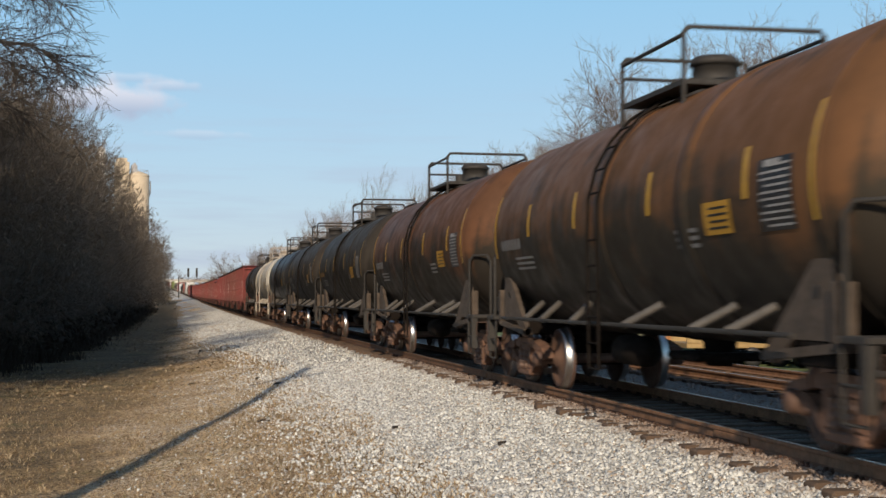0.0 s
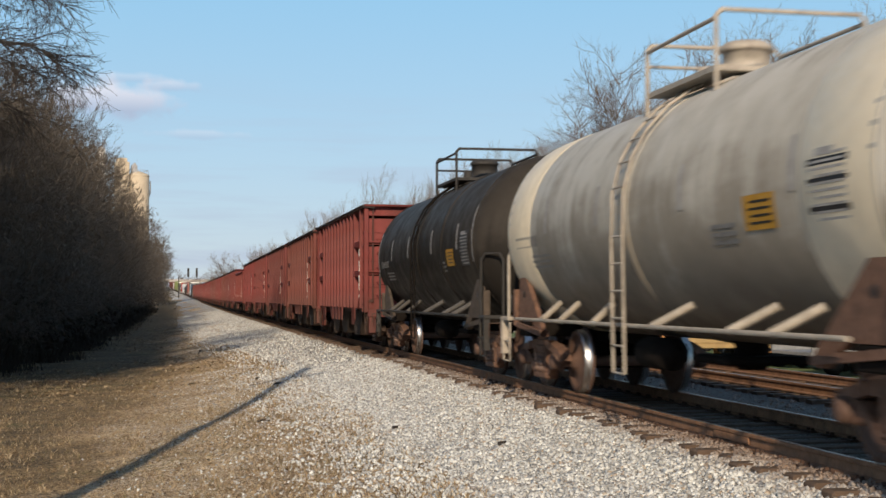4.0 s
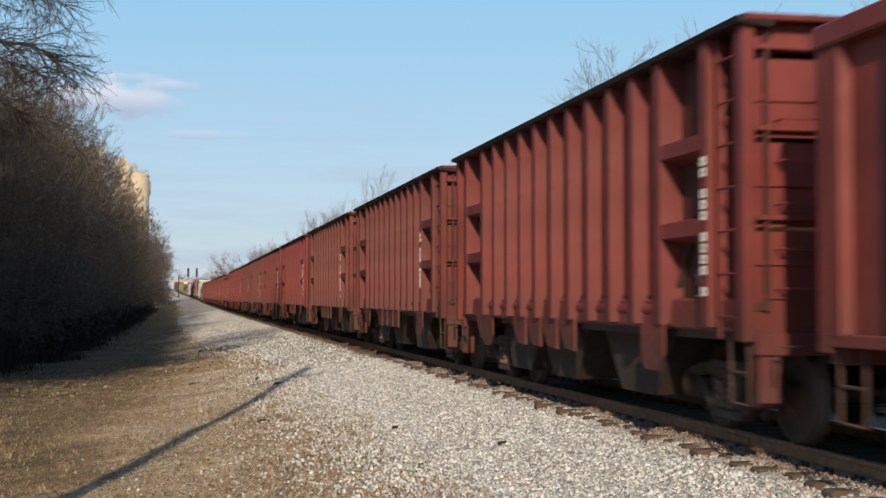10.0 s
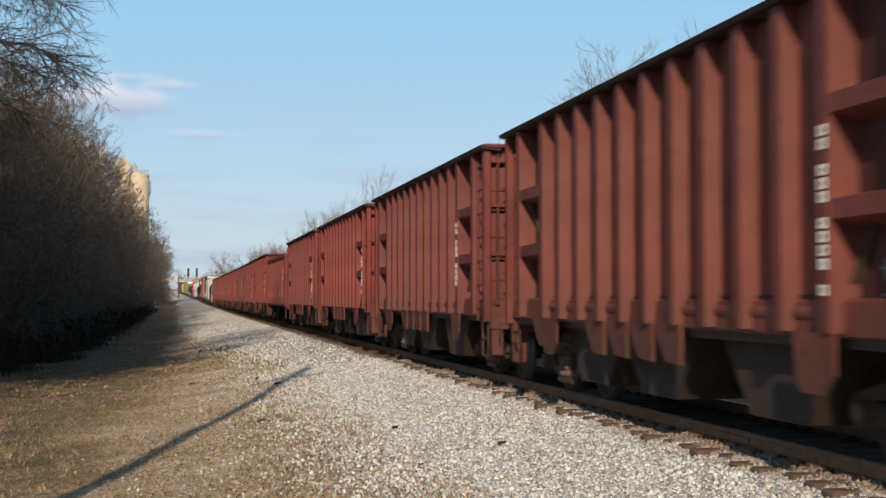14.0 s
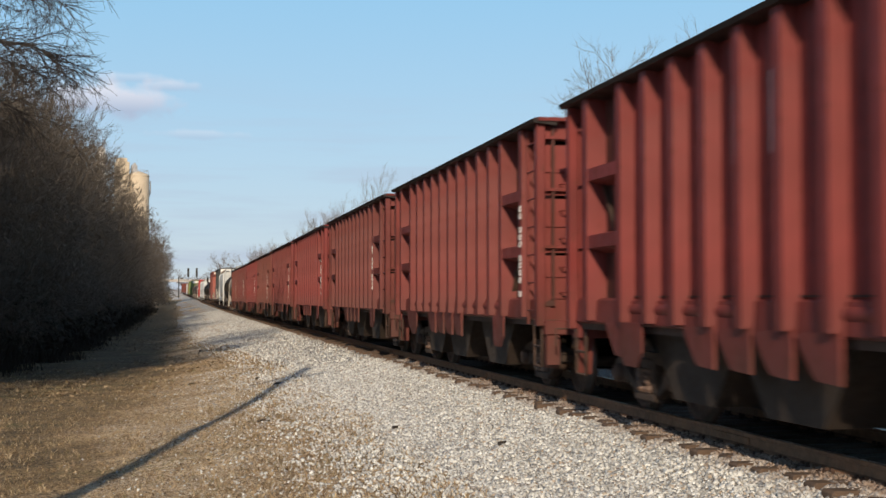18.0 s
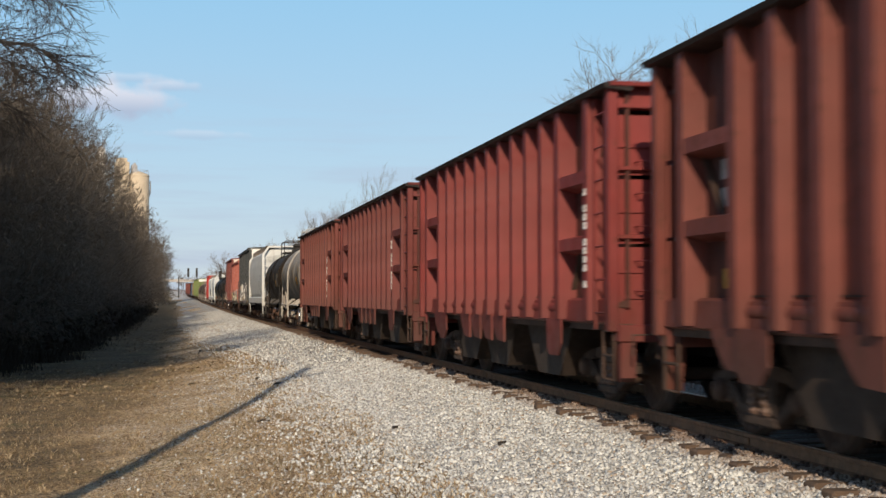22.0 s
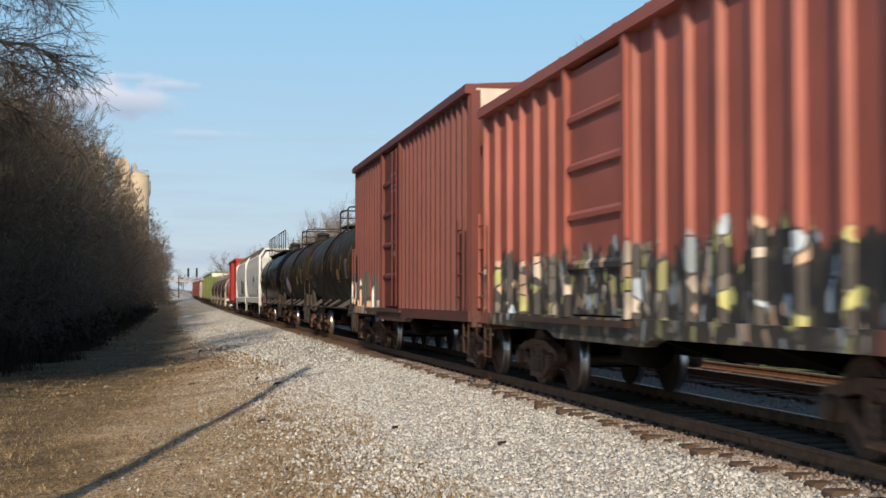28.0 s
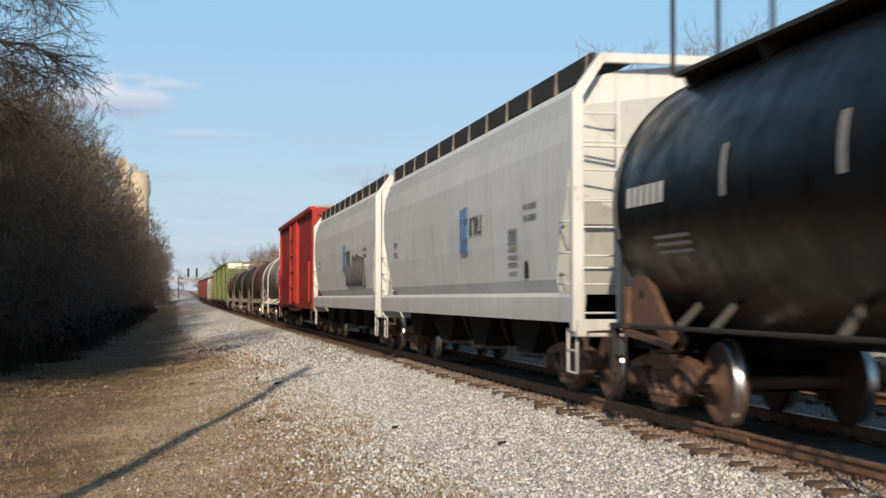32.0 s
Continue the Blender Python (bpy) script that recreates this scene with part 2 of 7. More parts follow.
def tank_paint(name, c, cover, amount, dirt=(0.016, 0.014, 0.013), rough=0.55, low=0.9):
    """Tank shell: base paint, a weathered film (cover) over its upper side, streaks round the girth, black below for
    dirt and painted-in shade.
    """
    n = Nodes(name, rough)
    ax = n.axis()
    ring = n.noise(n.space((0.25, 3.0, 0.25)), 1.4, 5, 0.6)
    patch = n.noise(n.space((0.6, 0.25, 0.6)), 1.4, 5, 0.6)
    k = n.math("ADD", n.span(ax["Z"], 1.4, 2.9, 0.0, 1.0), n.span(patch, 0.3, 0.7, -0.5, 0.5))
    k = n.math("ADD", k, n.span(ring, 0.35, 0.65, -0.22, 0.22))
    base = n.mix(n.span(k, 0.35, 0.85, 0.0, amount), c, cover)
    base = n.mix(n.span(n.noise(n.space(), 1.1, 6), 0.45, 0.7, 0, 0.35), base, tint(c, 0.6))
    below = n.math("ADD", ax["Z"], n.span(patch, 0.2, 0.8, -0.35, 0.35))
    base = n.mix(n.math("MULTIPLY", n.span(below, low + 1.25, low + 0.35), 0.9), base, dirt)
    n.colour(base)
    n.rough(n.span(n.noise(n.space(), 2.2, 5), 0.3, 0.7, rough - 0.1, rough + 0.2))
    n.bsdf.inputs["Specular IOR Level"].default_value = 0.12 if rough < 0.4 else 0.14
    return n.bump(n.noise(n.space((1, 0.6, 1)), 1.5, 3), 0.05 if rough < 0.4 else 0.12, 0.02).m


def tagged_paint(name, c, colours, top, y0, y1, dark=(0.03, 0.03, 0.032), wear=0.4, scale=1.6, shade=0.0):
    """Car paint with a band of sprayed colours low on its sides."""
    n = Nodes(name, 0.55)
    ax = n.axis()
    big = n.span(n.noise(n.space((0.7, 0.35, 0.5)), 1.3, 3), 0.3, 0.7)
    base = n.mix(big, tint(c, 0.82), tint(c, 1.18))
    streak = n.span(n.noise(n.space((7, 7, 0.45)), 1.6, 5, 0.65), 0.52, 0.75)
    base = n.mix(n.math("MULTIPLY", streak, 0.4 * wear), base, (0.13, 0.055, 0.03))
    vec = n.space((0.0, 1.0, 0.62))
    warp = n.nt.nodes.new("ShaderNodeMix")
    warp.data_type = "VECTOR"
    warp.inputs["Factor"].default_value = 0.35
    nz = n.node("ShaderNodeTexNoise", Scale=1.7, Detail=3)
    n.link(vec, nz.inputs["Vector"])
    n.link(vec, warp.inputs["A"]), n.link(nz.outputs["Color"], warp.inputs["B"])
    vo = n.node("ShaderNodeTexVoronoi", Scale=scale)
    n.link(warp.outputs["Result"], vo.inputs["Vector"])
    pick = n.nt.nodes.new("ShaderNodeSeparateColor")
    n.link(vo.outputs["Color"], pick.inputs[0])
    ramp = n.nt.nodes.new("ShaderNodeValToRGB")
    ramp.color_ramp.interpolation = "CONSTANT"
    el = ramp.color_ramp.elements
    while len(el) < len(colours):
        el.new(0.5)
    for i, col in enumerate(colours):
        el[i].position, el[i].color = i / len(colours), (*col, 1)
    n.link(pick.outputs[0], ramp.inputs[0])
    vo2 = n.node("ShaderNodeTexVoronoi", Scale=scale)
    vo2.feature = "DISTANCE_TO_EDGE"
    n.link(warp.outputs["Result"], vo2.inputs["Vector"])
    blot = n.span(n.noise(n.space((1, 1, 0.5)), 0.9, 3), 0.47, 0.53)
    spray = n.mix(n.span(vo2.outputs["Distance"], 0.03, 0.08), dark, ramp.outputs[0])
    edge = n.span(n.noise(n.space((1, 1.0, 0.4)), 2.2, 5, 0.65), 0.25, 0.75, -0.4, 0.4)
    zz = n.math("ADD", ax["Z"], edge)
    mask = n.span(zz, top + 0.04, top - 0.04)
    mask = n.math("MULTIPLY", mask, n.span(n.math("ADD", ax["Y"], edge), y0 - 0.1, y0 + 0.1))
    mask = n.math("MULTIPLY", mask, n.span(n.math("ADD", ax["Y"], edge), y1 + 0.1, y1 - 0.1))
    base = n.mix(mask, base, n.mix(n.math("MULTIPLY", blot, shade), spray, dark))
    low = n.span(ax["Z"], 1.35, 0.9)
    base = n.mix(n.math("MULTIPLY", low, 0.5), base, (0.07, 0.06, 0.05))
    n.colour(base)
    return n.bump(n.noise(n.space(), 1.8, 4), 0.2, 0.02).m


RED = [paint("hopper_red", (0.150, 0.030, 0.0268), wear=0.75, fade=0.36), paint("hopper_brown_red", (0.136, 0.0365, 0.0285), wear=0.95, fade=0.36),
       paint("hopper_fresh_red", (0.165, 0.0285, 0.0268), wear=0.6, fade=0.34), paint("hopper_dull_red", (0.126, 0.029, 0.0258), wear=0.85, fade=0.36)]
GON_RED = paint("gondola_red", (0.155, 0.030, 0.025), wear=0.5, fade=0.3)
# near-black: the overhang's shaded underside is put into this colour
EDGE_DARK = paint("shade_black_chord", (0.017, 0.012, 0.011), wear=0.5)
# near-black: the deep shade under the cars is put into the colour
UNDER = plain("shade_black_underframe", (0.010, 0.008, 0.007), 0.95)
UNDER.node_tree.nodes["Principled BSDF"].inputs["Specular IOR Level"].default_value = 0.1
UNDER_BROWN = plain("rusty_underframe", (0.052, 0.028, 0.019), 0.85)
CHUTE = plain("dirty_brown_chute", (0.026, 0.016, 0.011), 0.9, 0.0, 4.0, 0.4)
# darker red-brown: dirt, and the shade inside the recess, in one colour
BAY = paint("shade_browned_bay", (0.060, 0.020, 0.016), wear=0.9, fade=0.3)
# dull instead of polished: the shade on hopper wheels put into the rim
SHADE_RIM = plain("shade_dulled_rim", (0.10, 0.085, 0.075), 0.55, 0.3, 12, 0.2)
TRUCK_RUST = plain("truck_rust", (0.125, 0.066, 0.043), 0.85, 0.0, 9.0, 0.45)
# darker copy of the rust for hopper trucks, with their shade painted in
TRUCK_DARK = plain("truck_rust_shaded", (0.042, 0.026, 0.019), 0.9, 0.0, 9.0, 0.45)
TRUCK_GREY = plain("truck_dust_grey", (0.20, 0.17, 0.145), 0.85, 0.0, 9.0, 0.4)
GUSSET = plain("dusty_gusset", (0.062, 0.046, 0.035), 0.85, 0.0, 7.0, 0.35)
SPRING = plain("spring_steel", (0.13, 0.08, 0.06), 0.7)
WHEEL_RUST = plain("wheel_plate_rust", (0.09, 0.050, 0.035), 0.75)
TREAD = plain("polished_tread", (0.55, 0.53, 0.51), 0.30, 1.0, 12, 0.08)
IRON = plain("grimy_iron", (0.024, 0.0215, 0.0195), 0.75)
HANDRAIL = plain("handrail_grey", (0.085, 0.078, 0.072), 0.6)
RAIL_RUST = plain("rail_rust", (0.20, 0.105, 0.058), 0.8, 0.0, 8.0, 0.3)
RAIL_TOP = plain("rail_head_steel", (0.42, 0.39, 0.36), 0.3, 0.9, 10, 0.15)
WHITE = plain("stencil_white", (0.72, 0.71, 0.68), 0.6, 0, 9, 0.12)
GREYWHITE = plain("faded_stencil", (0.30, 0.29, 0.28), 0.7, 0, 9, 0.25)
YELLOW = plain("reflector_yellow", (0.46, 0.26, 0.025), 0.5, 0, 9, 0.15)
LABEL_YELLOW = plain("label_yellow", (0.42, 0.22, 0.02), 0.55, 0, 9, 0.15)
DATA_GREY = plain("dim_stencil", (0.17, 0.165, 0.16), 0.7, 0, 12, 0.3)
ORANGE_DIM = plain("faded_orange_marks", (0.20, 0.105, 0.018), 0.6, 0, 12, 0.3)
BLACK = plain("black_paint", (0.012, 0.012, 0.013), 0.5)
BLUE = plain("logo_blue", (0.10, 0.22, 0.46), 0.55)

# ---------------------------------------------------------------- the train: running gear
WHEEL_R = 0.457
SHARED = {}


def wheelset_mesh(plate, rim):
    """Axle, two wheels and bearing caps, turned as one: plates rusty, rims and treads bright."""
    half = [(0.02, 1.20), (0.085, 1.19), (0.115, 1.16), (0.12, 1.02), (0.085, 0.99), (0.085, 0.87), (0.125, 0.86), (0.13, 0.82), (0.30, 0.755), (0.37, 0.77), (0.385, 0.80),
            (0.448, 0.805), (0.457, 0.77), (0.462, 0.70), (0.487, 0.688), (0.485, 0.665), (0.39, 0.662), (0.30, 0.70), (0.12, 0.66), (0.075, 0.60)]
    looks = [0] * 11 + [1, 1] + [0] * 6
    prof = [(r, -h) for r, h in half] + [(r, h) for r, h in half[::-1]]
    return Shape().turned(prof, 14, "x", looks=looks + [0] + looks[::-1]).mesh("wheelset", [plate, rim])


def side_frame_mesh(d, mat):
    s = Shape()
    a, b = sorted((d * 0.96, d * 1.09))
    s.slab([(-0.62, 0.70), (-0.40, 0.74), (0.40, 0.74), (0.62, 0.70), (0.62, 0.60), (-0.62, 0.60)], "x", a, b)
    for e in (-1, 1):
        s.slab([(e * 0.60, 0.71), (e * 1.02, 0.62), (e * 1.10, 0.56), (e * 1.10, 0.47), (e * 1.02, 0.44), (e * 1.00, 0.55), (e * 0.78, 0.55), (e * 0.60, 0.59)], "x", a - 0.02, b + 0.02)
        s.slab([(e * 0.78, 0.56), (e * 0.68, 0.54), (e * 0.66, 0.40), (e * 0.76, 0.34), (e * 0.80, 0.36)], "x", a - 0.01, b + 0.01)
        s.slab([(e * 0.76, 0.45), (e * 0.38, 0.22), (e * 0.30, 0.20), (e * 0.30, 0.30), (e * 0.40, 0.34), (e * 0.66, 0.52)], "x", a, b)
        s.slab([(e * 0.24, 0.30), (e * 0.24, 0.62), (e * 0.34, 0.62), (e * 0.34, 0.28)], "x", a - 0.02, b + 0.02)
    s.box(a - 0.03, b + 0.03, -0.36, 0.36, 0.17, 0.27, 0.02)
    s.box(a - 0.02, b + 0.05 * (d > 0), -0.2, 0.2, 0.54, 0.68, 0.03)
    return s.mesh("side_frame", mat)


def spring_mesh(d):
    s = Shape()
    for y in (-0.13, 0.13):
        for x in (d * 0.8, d * 1.1):
            pts = [(0.062 if i % 2 else 0.040, 0.275 + 0.038 * i) for i in range(8)]
            s.turned(pts, 5, "z", (x, y, 0), False)
    return s.mesh("spring", SPRING)


def truck(car, y, mat=None):
    mat = mat or TRUCK_RUST
    key = mat.name
    if key not in SHARED:
        b = Shape().box(-0.98, 0.98, -0.19, 0.19, 0.40, 0.66, 0.03).box(-0.28, 0.28, -0.24, 0.24, 0.64, 0.78, 0.02)
        for e in (-1, 1):
            b.box(-0.72, 0.72, e * 0.40 - 0.05, e * 0.40 + 0.05, 0.33, 0.43, 0.015)
            for d in (-1, 1):
                b.box(d * 0.76 - 0.05, d * 0.76 + 0.05, e * 0.38 - 0.04, e * 0.38 + 0.04, 0.30, 0.62)
        SHARED[key] = (b.mesh("truck", UNDER), [side_frame_mesh(d, mat) for d in (-1, 1)], [spring_mesh(d) for d in (-1, 1)])
        SHARED[key] += (wheelset_mesh(UNDER_BROWN, SHADE_RIM) if mat is TRUCK_DARK else wheelset_mesh(WHEEL_RUST, TREAD),)
    bol, frames, springs, wheels = SHARED[key]
    t = part("truck", bol, None, car, "rusty four-wheel truck", pose(0, y, 0))
    for k in (0, 1):
        part("side_frame", frames[k], None, t)
        part("spring", springs[k], None, t)
        part("wheelset", wheels, None, t, "rusty wheels with polished treads", pose(0, (-0.89, 0.89)[k], WHEEL_R))
    return t


def coupler(car, y, e, reach=0.0):
    """Knuckle coupler, draft-gear box, hose and lifting lever at an end; e is the way outwards."""
    s = Shape()
    s.box(-0.22, 0.22, min(y, y - e * 0.9), max(y, y - e * 0.9), 0.70, 0.98, 0.02)
    s.box(-0.09, 0.09, min(y, y + e * (0.32 + reach)), max(y, y + e * (0.32 + reach)), 0.74, 0.92, 0.02)
    y += e * reach
    s.slab([(-0.16, y + e * 0.26), (0.18, y + e * 0.26), (0.20, y + e * 0.40), (0.06, y + e * 0.50), (-0.02, y + e * 0.42), (-0.14, y + e * 0.46), (-0.2, y + e * 0.36)], "z", 0.68, 0.97)
    s.tube([(-0.35, y + e * 0.05, 0.78), (-0.42, y + e * 0.2, 0.6), (-0.30, y + e * 0.42, 0.42), (-0.12, y + e * 0.48, 0.40)], 0.028, 6)
    part("coupler", s, UNDER_BROWN, car, "rusty knuckle coupler")
    l = Shape().tube([(-1.42, y + e * 0.06, 0.72), (-1.42, y + e * 0.06, 0.95), (-0.3, y + e * 0.10, 0.98), (-0.05, y + e * 0.2, 1.0)], 0.014, 5)
    part("uncoupling_lever", l, UNDER_BROWN, car)


def ladder(car, x, y, z0, z1, along, mat, name="ladder", n=None, w=0.42):
    """Two stiles and rungs; along: the way its rungs run."""
    s = Shape()
    u = Vector((0, 1, 0)) if along == "y" else Vector((1, 0, 0))
    c = Vector((x, y, 0))
    for e in (-1, 1):
        p = c + u * e * w / 2
        s.box(p.x - 0.02, p.x + 0.02, p.y - 0.02, p.y + 0.02, z0, z1)
    n = n or max(2, round((z1 - z0) / 0.40))
    for i in range(n):
        z = z0 + (i + 0.5) * (z1 - z0) / n
        s.tube([c - u * w / 2 + Vector((0, 0, z)), c + u * w / 2 + Vector((0, 0, z))], 0.014, 5)
    return part(name, s, mat, car)


def sill_step(car, x, y, mat, z0=0.42, z1=0.98, along="y"):
    s = Shape()
    if along == "y":
        s.tube([(x, y - 0.2, z1), (x, y - 0.2, z0), (x, y + 0.2, z0), (x, y + 0.2, z1)], 0.022, 5)
        s.tube([(x, y - 0.2, (z0 + z1) / 2), (x, y + 0.2, (z0 + z1) / 2)], 0.018, 5)
    else:
        s.tube([(x - 0.2, y, z1), (x - 0.2, y, z0), (x + 0.2, y, z0), (x + 0.2, y, z1)], 0.022, 5)
    return part("sill_step", s, mat, car)


def hat(y, x, d, z0, z1, w=0.13, depth=0.12):
    """A pressed rib with sloping flanks on a side sheet at x, standing out towards d."""
    s = Shape()
    return s.slab([(x, y - w), (x + d * depth, y - w * 0.75), (x + d * depth, y + w * 0.75), (x, y + w)], "z", z0, z1)


def glyph_column(car, x, d, y, z_top, groups, size, mat, name="number_panel", label="white painted marks"):
    """Marks one above the other, a block for each sign."""
    s = Shape()
    z = z_top
    a, b = sorted((x, x + d * 0.006))
    for g in groups:
        for _ in range(g):
            w, h, k = size * 0.55, size * 0.80, size * 0.22
            s.box(a, b, y - w, y + w, z - k, z).box(a, b, y - w, y + w, z - h, z - h + k)
            s.box(a, b, y - w, y - w + 1.5 * k, z - h + k, z - k).box(a, b, y + w - 1.5 * k, y + w, z - h + k, z - k)
            z -= size
        z -= size * 0.9
    part(name, s, mat, car, label)


def bar_row(car, x, d, y0, z, widths, h, mat, name="stencil", label="white stencilled marks", lines=1, pitch=0.1):
    s = Shape()
    a, b = sorted((x, x + d * 0.006))
    for k in range(lines):
        y = y0
        for w in widths:
            s.box(a, b, y, y + w, z - k * pitch, z - k * pitch + h)
            y += w + 0.06
    part(name, s, mat, car, label)


# ---------------------------------------------------------------- open-top hoppers
HL = 6.25   # half the body's length


def hopper(k):
    red = RED[k % 4]
    car = thing("hopper_car", ("red open-top hopper car with ribbed sides, in a moving train", "rust-streaked brown-red hopper car with ribbed steel sides",
                               "bright red open-top hopper car with ribbed sides", "dull red open-top hopper car with ribbed sides")[k % 4], "hopper car", "red hopper cars")
    ribs = [-5.40, -4.13] + [-4.13 + 0.826 * i for i in range(1, 10)] + [4.13, 5.40]
    for d in (-1, 1):
        part("side_sheet", Shape().box(*sorted((d * 1.46, d * 1.42)), -4.13, 4.13, 1.34, 3.80), red, car)
        for y0, y1 in ((-HL, -4.13), (4.13, HL)):
            part("bay_sheet", Shape().box(*sorted((d * 1.38, d * 1.34)), y0, y1, 1.30, 3.80).slab([(d * 1.34, 1.26), (d * 1.50, 1.26), (d * 1.50, 1.31), (d * 1.34, 1.36)], "y", y0, y1), BAY, car, "recessed end bay, browned for dirt and shade")
        part("lower_side_sheet", Shape().slab([(d * 1.45, 1.37), (d * 1.50, 1.34), (d * 1.52, 1.08), (d * 1.38, 1.02), (d * 1.40, 1.36)], "y", -HL + 0.02, HL - 0.02), red, car)
        part("top_chord", Shape().slab([(d * 1.33, 3.76), (d * 1.66, 3.80), (d * 1.68, 3.85), (d * 1.33, 3.88)], "y", -HL - 0.10, HL + 0.10), EDGE_DARK, car, "top chord blackened for the shade under its lip")
        rib_mesh = hat(0, d * 1.455, d, 1.10, 3.79, 0.110, 0.165).mesh("rib", red)
        deep_rib = hat(0, d * 1.37, d, 1.10, 3.79, 0.120, 0.25).mesh("rib", red)
        if d > 0:
            far_ribs = Shape()
            for y in ribs:
                far_ribs.slab([(1.37, y - 0.11), (1.62, y - 0.08), (1.62, y + 0.08), (1.37, y + 0.11)], "z", 1.10, 3.79)
            part("ribbing", far_ribs, red, car, "ribs of the far side")
        for y in ribs if d < 0 else ():
            part("rib", deep_rib if abs(y) > 4 else rib_mesh, None, car, "", pose(0, y, 0))
        part("bottom_seam", Shape().box(*sorted((d * 1.463, d * 1.475)), -4.13, 4.13, 1.375, 1.395), EDGE_DARK, car, "dark seam above the sill")
        for y0, y1 in ((-5.32, -4.21), (4.21, 5.32)):
            for z in (2.05, 2.86):
                part("stiffener", Shape().slab([(d * 1.38, z - 0.14), (d * 1.61, z - 0.08), (d * 1.61, z + 0.07), (d * 1.38, z + 0.12)], "y", y0, y1), red, car)
        # pressed pockets above the sill
        for i in (0, 1, 2, 3, 6, 7, 8, 9) if d < 0 else ():
            y = -4.13 + 0.826 * i
            part("pocket", Shape().tube([(d * 1.465, y + 0.07, 1.245), (d * 1.465, y + 0.76, 1.245)], 0.072, 12), red, car)
        # plates of the chutes below the sill
        for y0 in (-0.826, 0.0, 0.826, 1.652, 4.13) if d < 0 else ():
            part("chute_plate", Shape().slab([(y0 - 0.13, 1.12), (y0 + 0.62, 1.08), (y0 + 0.56, 0.98), (y0 + 0.34, 0.77), (y0 + 0.26, 0.72), (y0 - 0.13, 0.70)], "x", *sorted((d * 1.57, d * 1.53))), red, car)
        for y0 in (-4.13, 3.55) if d < 0 else ():
            part("jack_plate", Shape().slab([(y0 - 0.12, 1.10), (y0 + 0.58, 1.10), (y0 + 0.54, 0.72), (y0 + 0.44, 0.62), (y0 + 0.06, 0.62), (y0 - 0.12, 0.78)], "x", *sorted((d * 1.60, d * 1.575))), red, car)
        if d < 0:
            part("sight_disc", Shape().turned([(0.115, d * 1.47), (0.115, d * 1.50), (0.09, d * 1.505)], 16, "x", (0, -0.41, 1.24)), red, car)
        part("side_sill", Shape().box(*sorted((d * 1.46, d * 1.30)), -HL, HL, 0.98, 1.07), UNDER_BROWN, car)
        if d < 0:
            bar_row(car, -1.382, -1, 4.48, 2.50, [0.18, 0.18], 0.19, GREYWHITE, lines=2, pitch=0.27)
            bar_row(car, -1.382, -1, 4.66, 1.46, [0.20], 0.19, LABEL_YELLOW, "placard", "yellow square placard")
            bar_row(car, -1.382, -1, -4.95, 1.58, [0.34], 0.022, GREYWHITE, lines=2, pitch=0.20)
            bar_row(car, -1.382, -1, -4.90, 1.50, [0.24], 0.16, DATA_GREY, "data_block", "grey stencilled panel")
            if k in (0, 2):
                for i, y in enumerate((0.86, 1.68, 2.50, 3.32)):
                    bar_row(car, -1.46, -1, y - 0.64, 2.62 - 0.02 * i, [0.24], 0.72, GREYWHITE, "faded_letter", "faded grey painted bar")
            glyph_column(car, -1.62, -1, -4.13 if k in (1, 3) else -5.40, 2.70, [(2, 3, 4, 1), (2, 3, 4, 1), (1, 3, 4, 1), (2, 3, 4)][k % 4], 0.105, WHITE)
    for e in (-1, 1):
        for z0, z1 in ((1.05, 1.96), (2.00, 2.75), (2.80, 3.50), (3.60, 3.86)):
            part("end_panel", Shape().box(-1.47, 1.47, *sorted((e * (HL - 0.10), e * (HL - 0.06))), z0, z1), red, car)
        for z in (1.36, 1.66, 2.36, 3.12):
            part("end_seam", Shape().box(-1.47, 1.47, *sorted((e * (HL - 0.06), e * (HL - 0.035))), z, z + 0.05), red, car)
        for z in (1.98, 2.775, 3.50):
            part("end_rib", Shape().slab([(e * (HL - 0.07), z + 0.06), (e * (HL + 0.02), z + 0.08), (e * (HL + 0.02), z + 0.12), (e * (HL - 0.07), z + 0.13)], "x", -1.475, 1.475), red, car)
        part("end_chord", Shape().slab([(e * (HL - 0.15), 3.84), (e * (HL + 0.12), 3.82), (e * (HL + 0.13), 3.87), (e * (HL - 0.15), 3.89)], "x", -1.60, 1.60), red, car)
        part("slope_sheet", Shape().slab([(e * (HL - 0.2), 3.80), (e * (HL - 0.16), 3.80), (e * (HL - 2.3), 1.1), (e * (HL - 2.34), 1.1)], "x", -1.45, 1.45), UNDER_BROWN, car)
        for d in (-1, 1):
            part("corner_post", Shape().box(*sorted((d * 1.48, d * 1.60)), *sorted((e * (HL - 0.12), e * (HL + 0.02))), 0.98, 3.82, 0.012), red, car)
            sill_step(car, d * 1.50, e * (HL - 0.3), UNDER_BROWN)
        part("end_sill", Shape().box(-1.50, 1.50, *sorted((e * (HL - 0.2), e * (HL + 0.08))), 0.86, 1.06, 0.015), red, car)
        for x in (-1.38, 1.38):
            part("end_bracket", Shape().slab([(e * (HL - 0.15), 0.9), (e * (HL + 0.05), 0.9), (e * (HL + 0.05), 0.45), (e * (HL - 0.05), 0.40)], "x", x - 0.09, x + 0.09), red, car)
        for z in (1.45, 1.80, 2.2, 2.58, 2.95) if e < 0 else ():
            part("grab_iron", Shape().tube([(-1.25, e * (HL - 0.05), z), (-1.25, e * (HL + 0.09), z), (-0.80, e * (HL + 0.09), z), (-0.80, e * (HL - 0.05), z)], 0.013, 5), red, car)
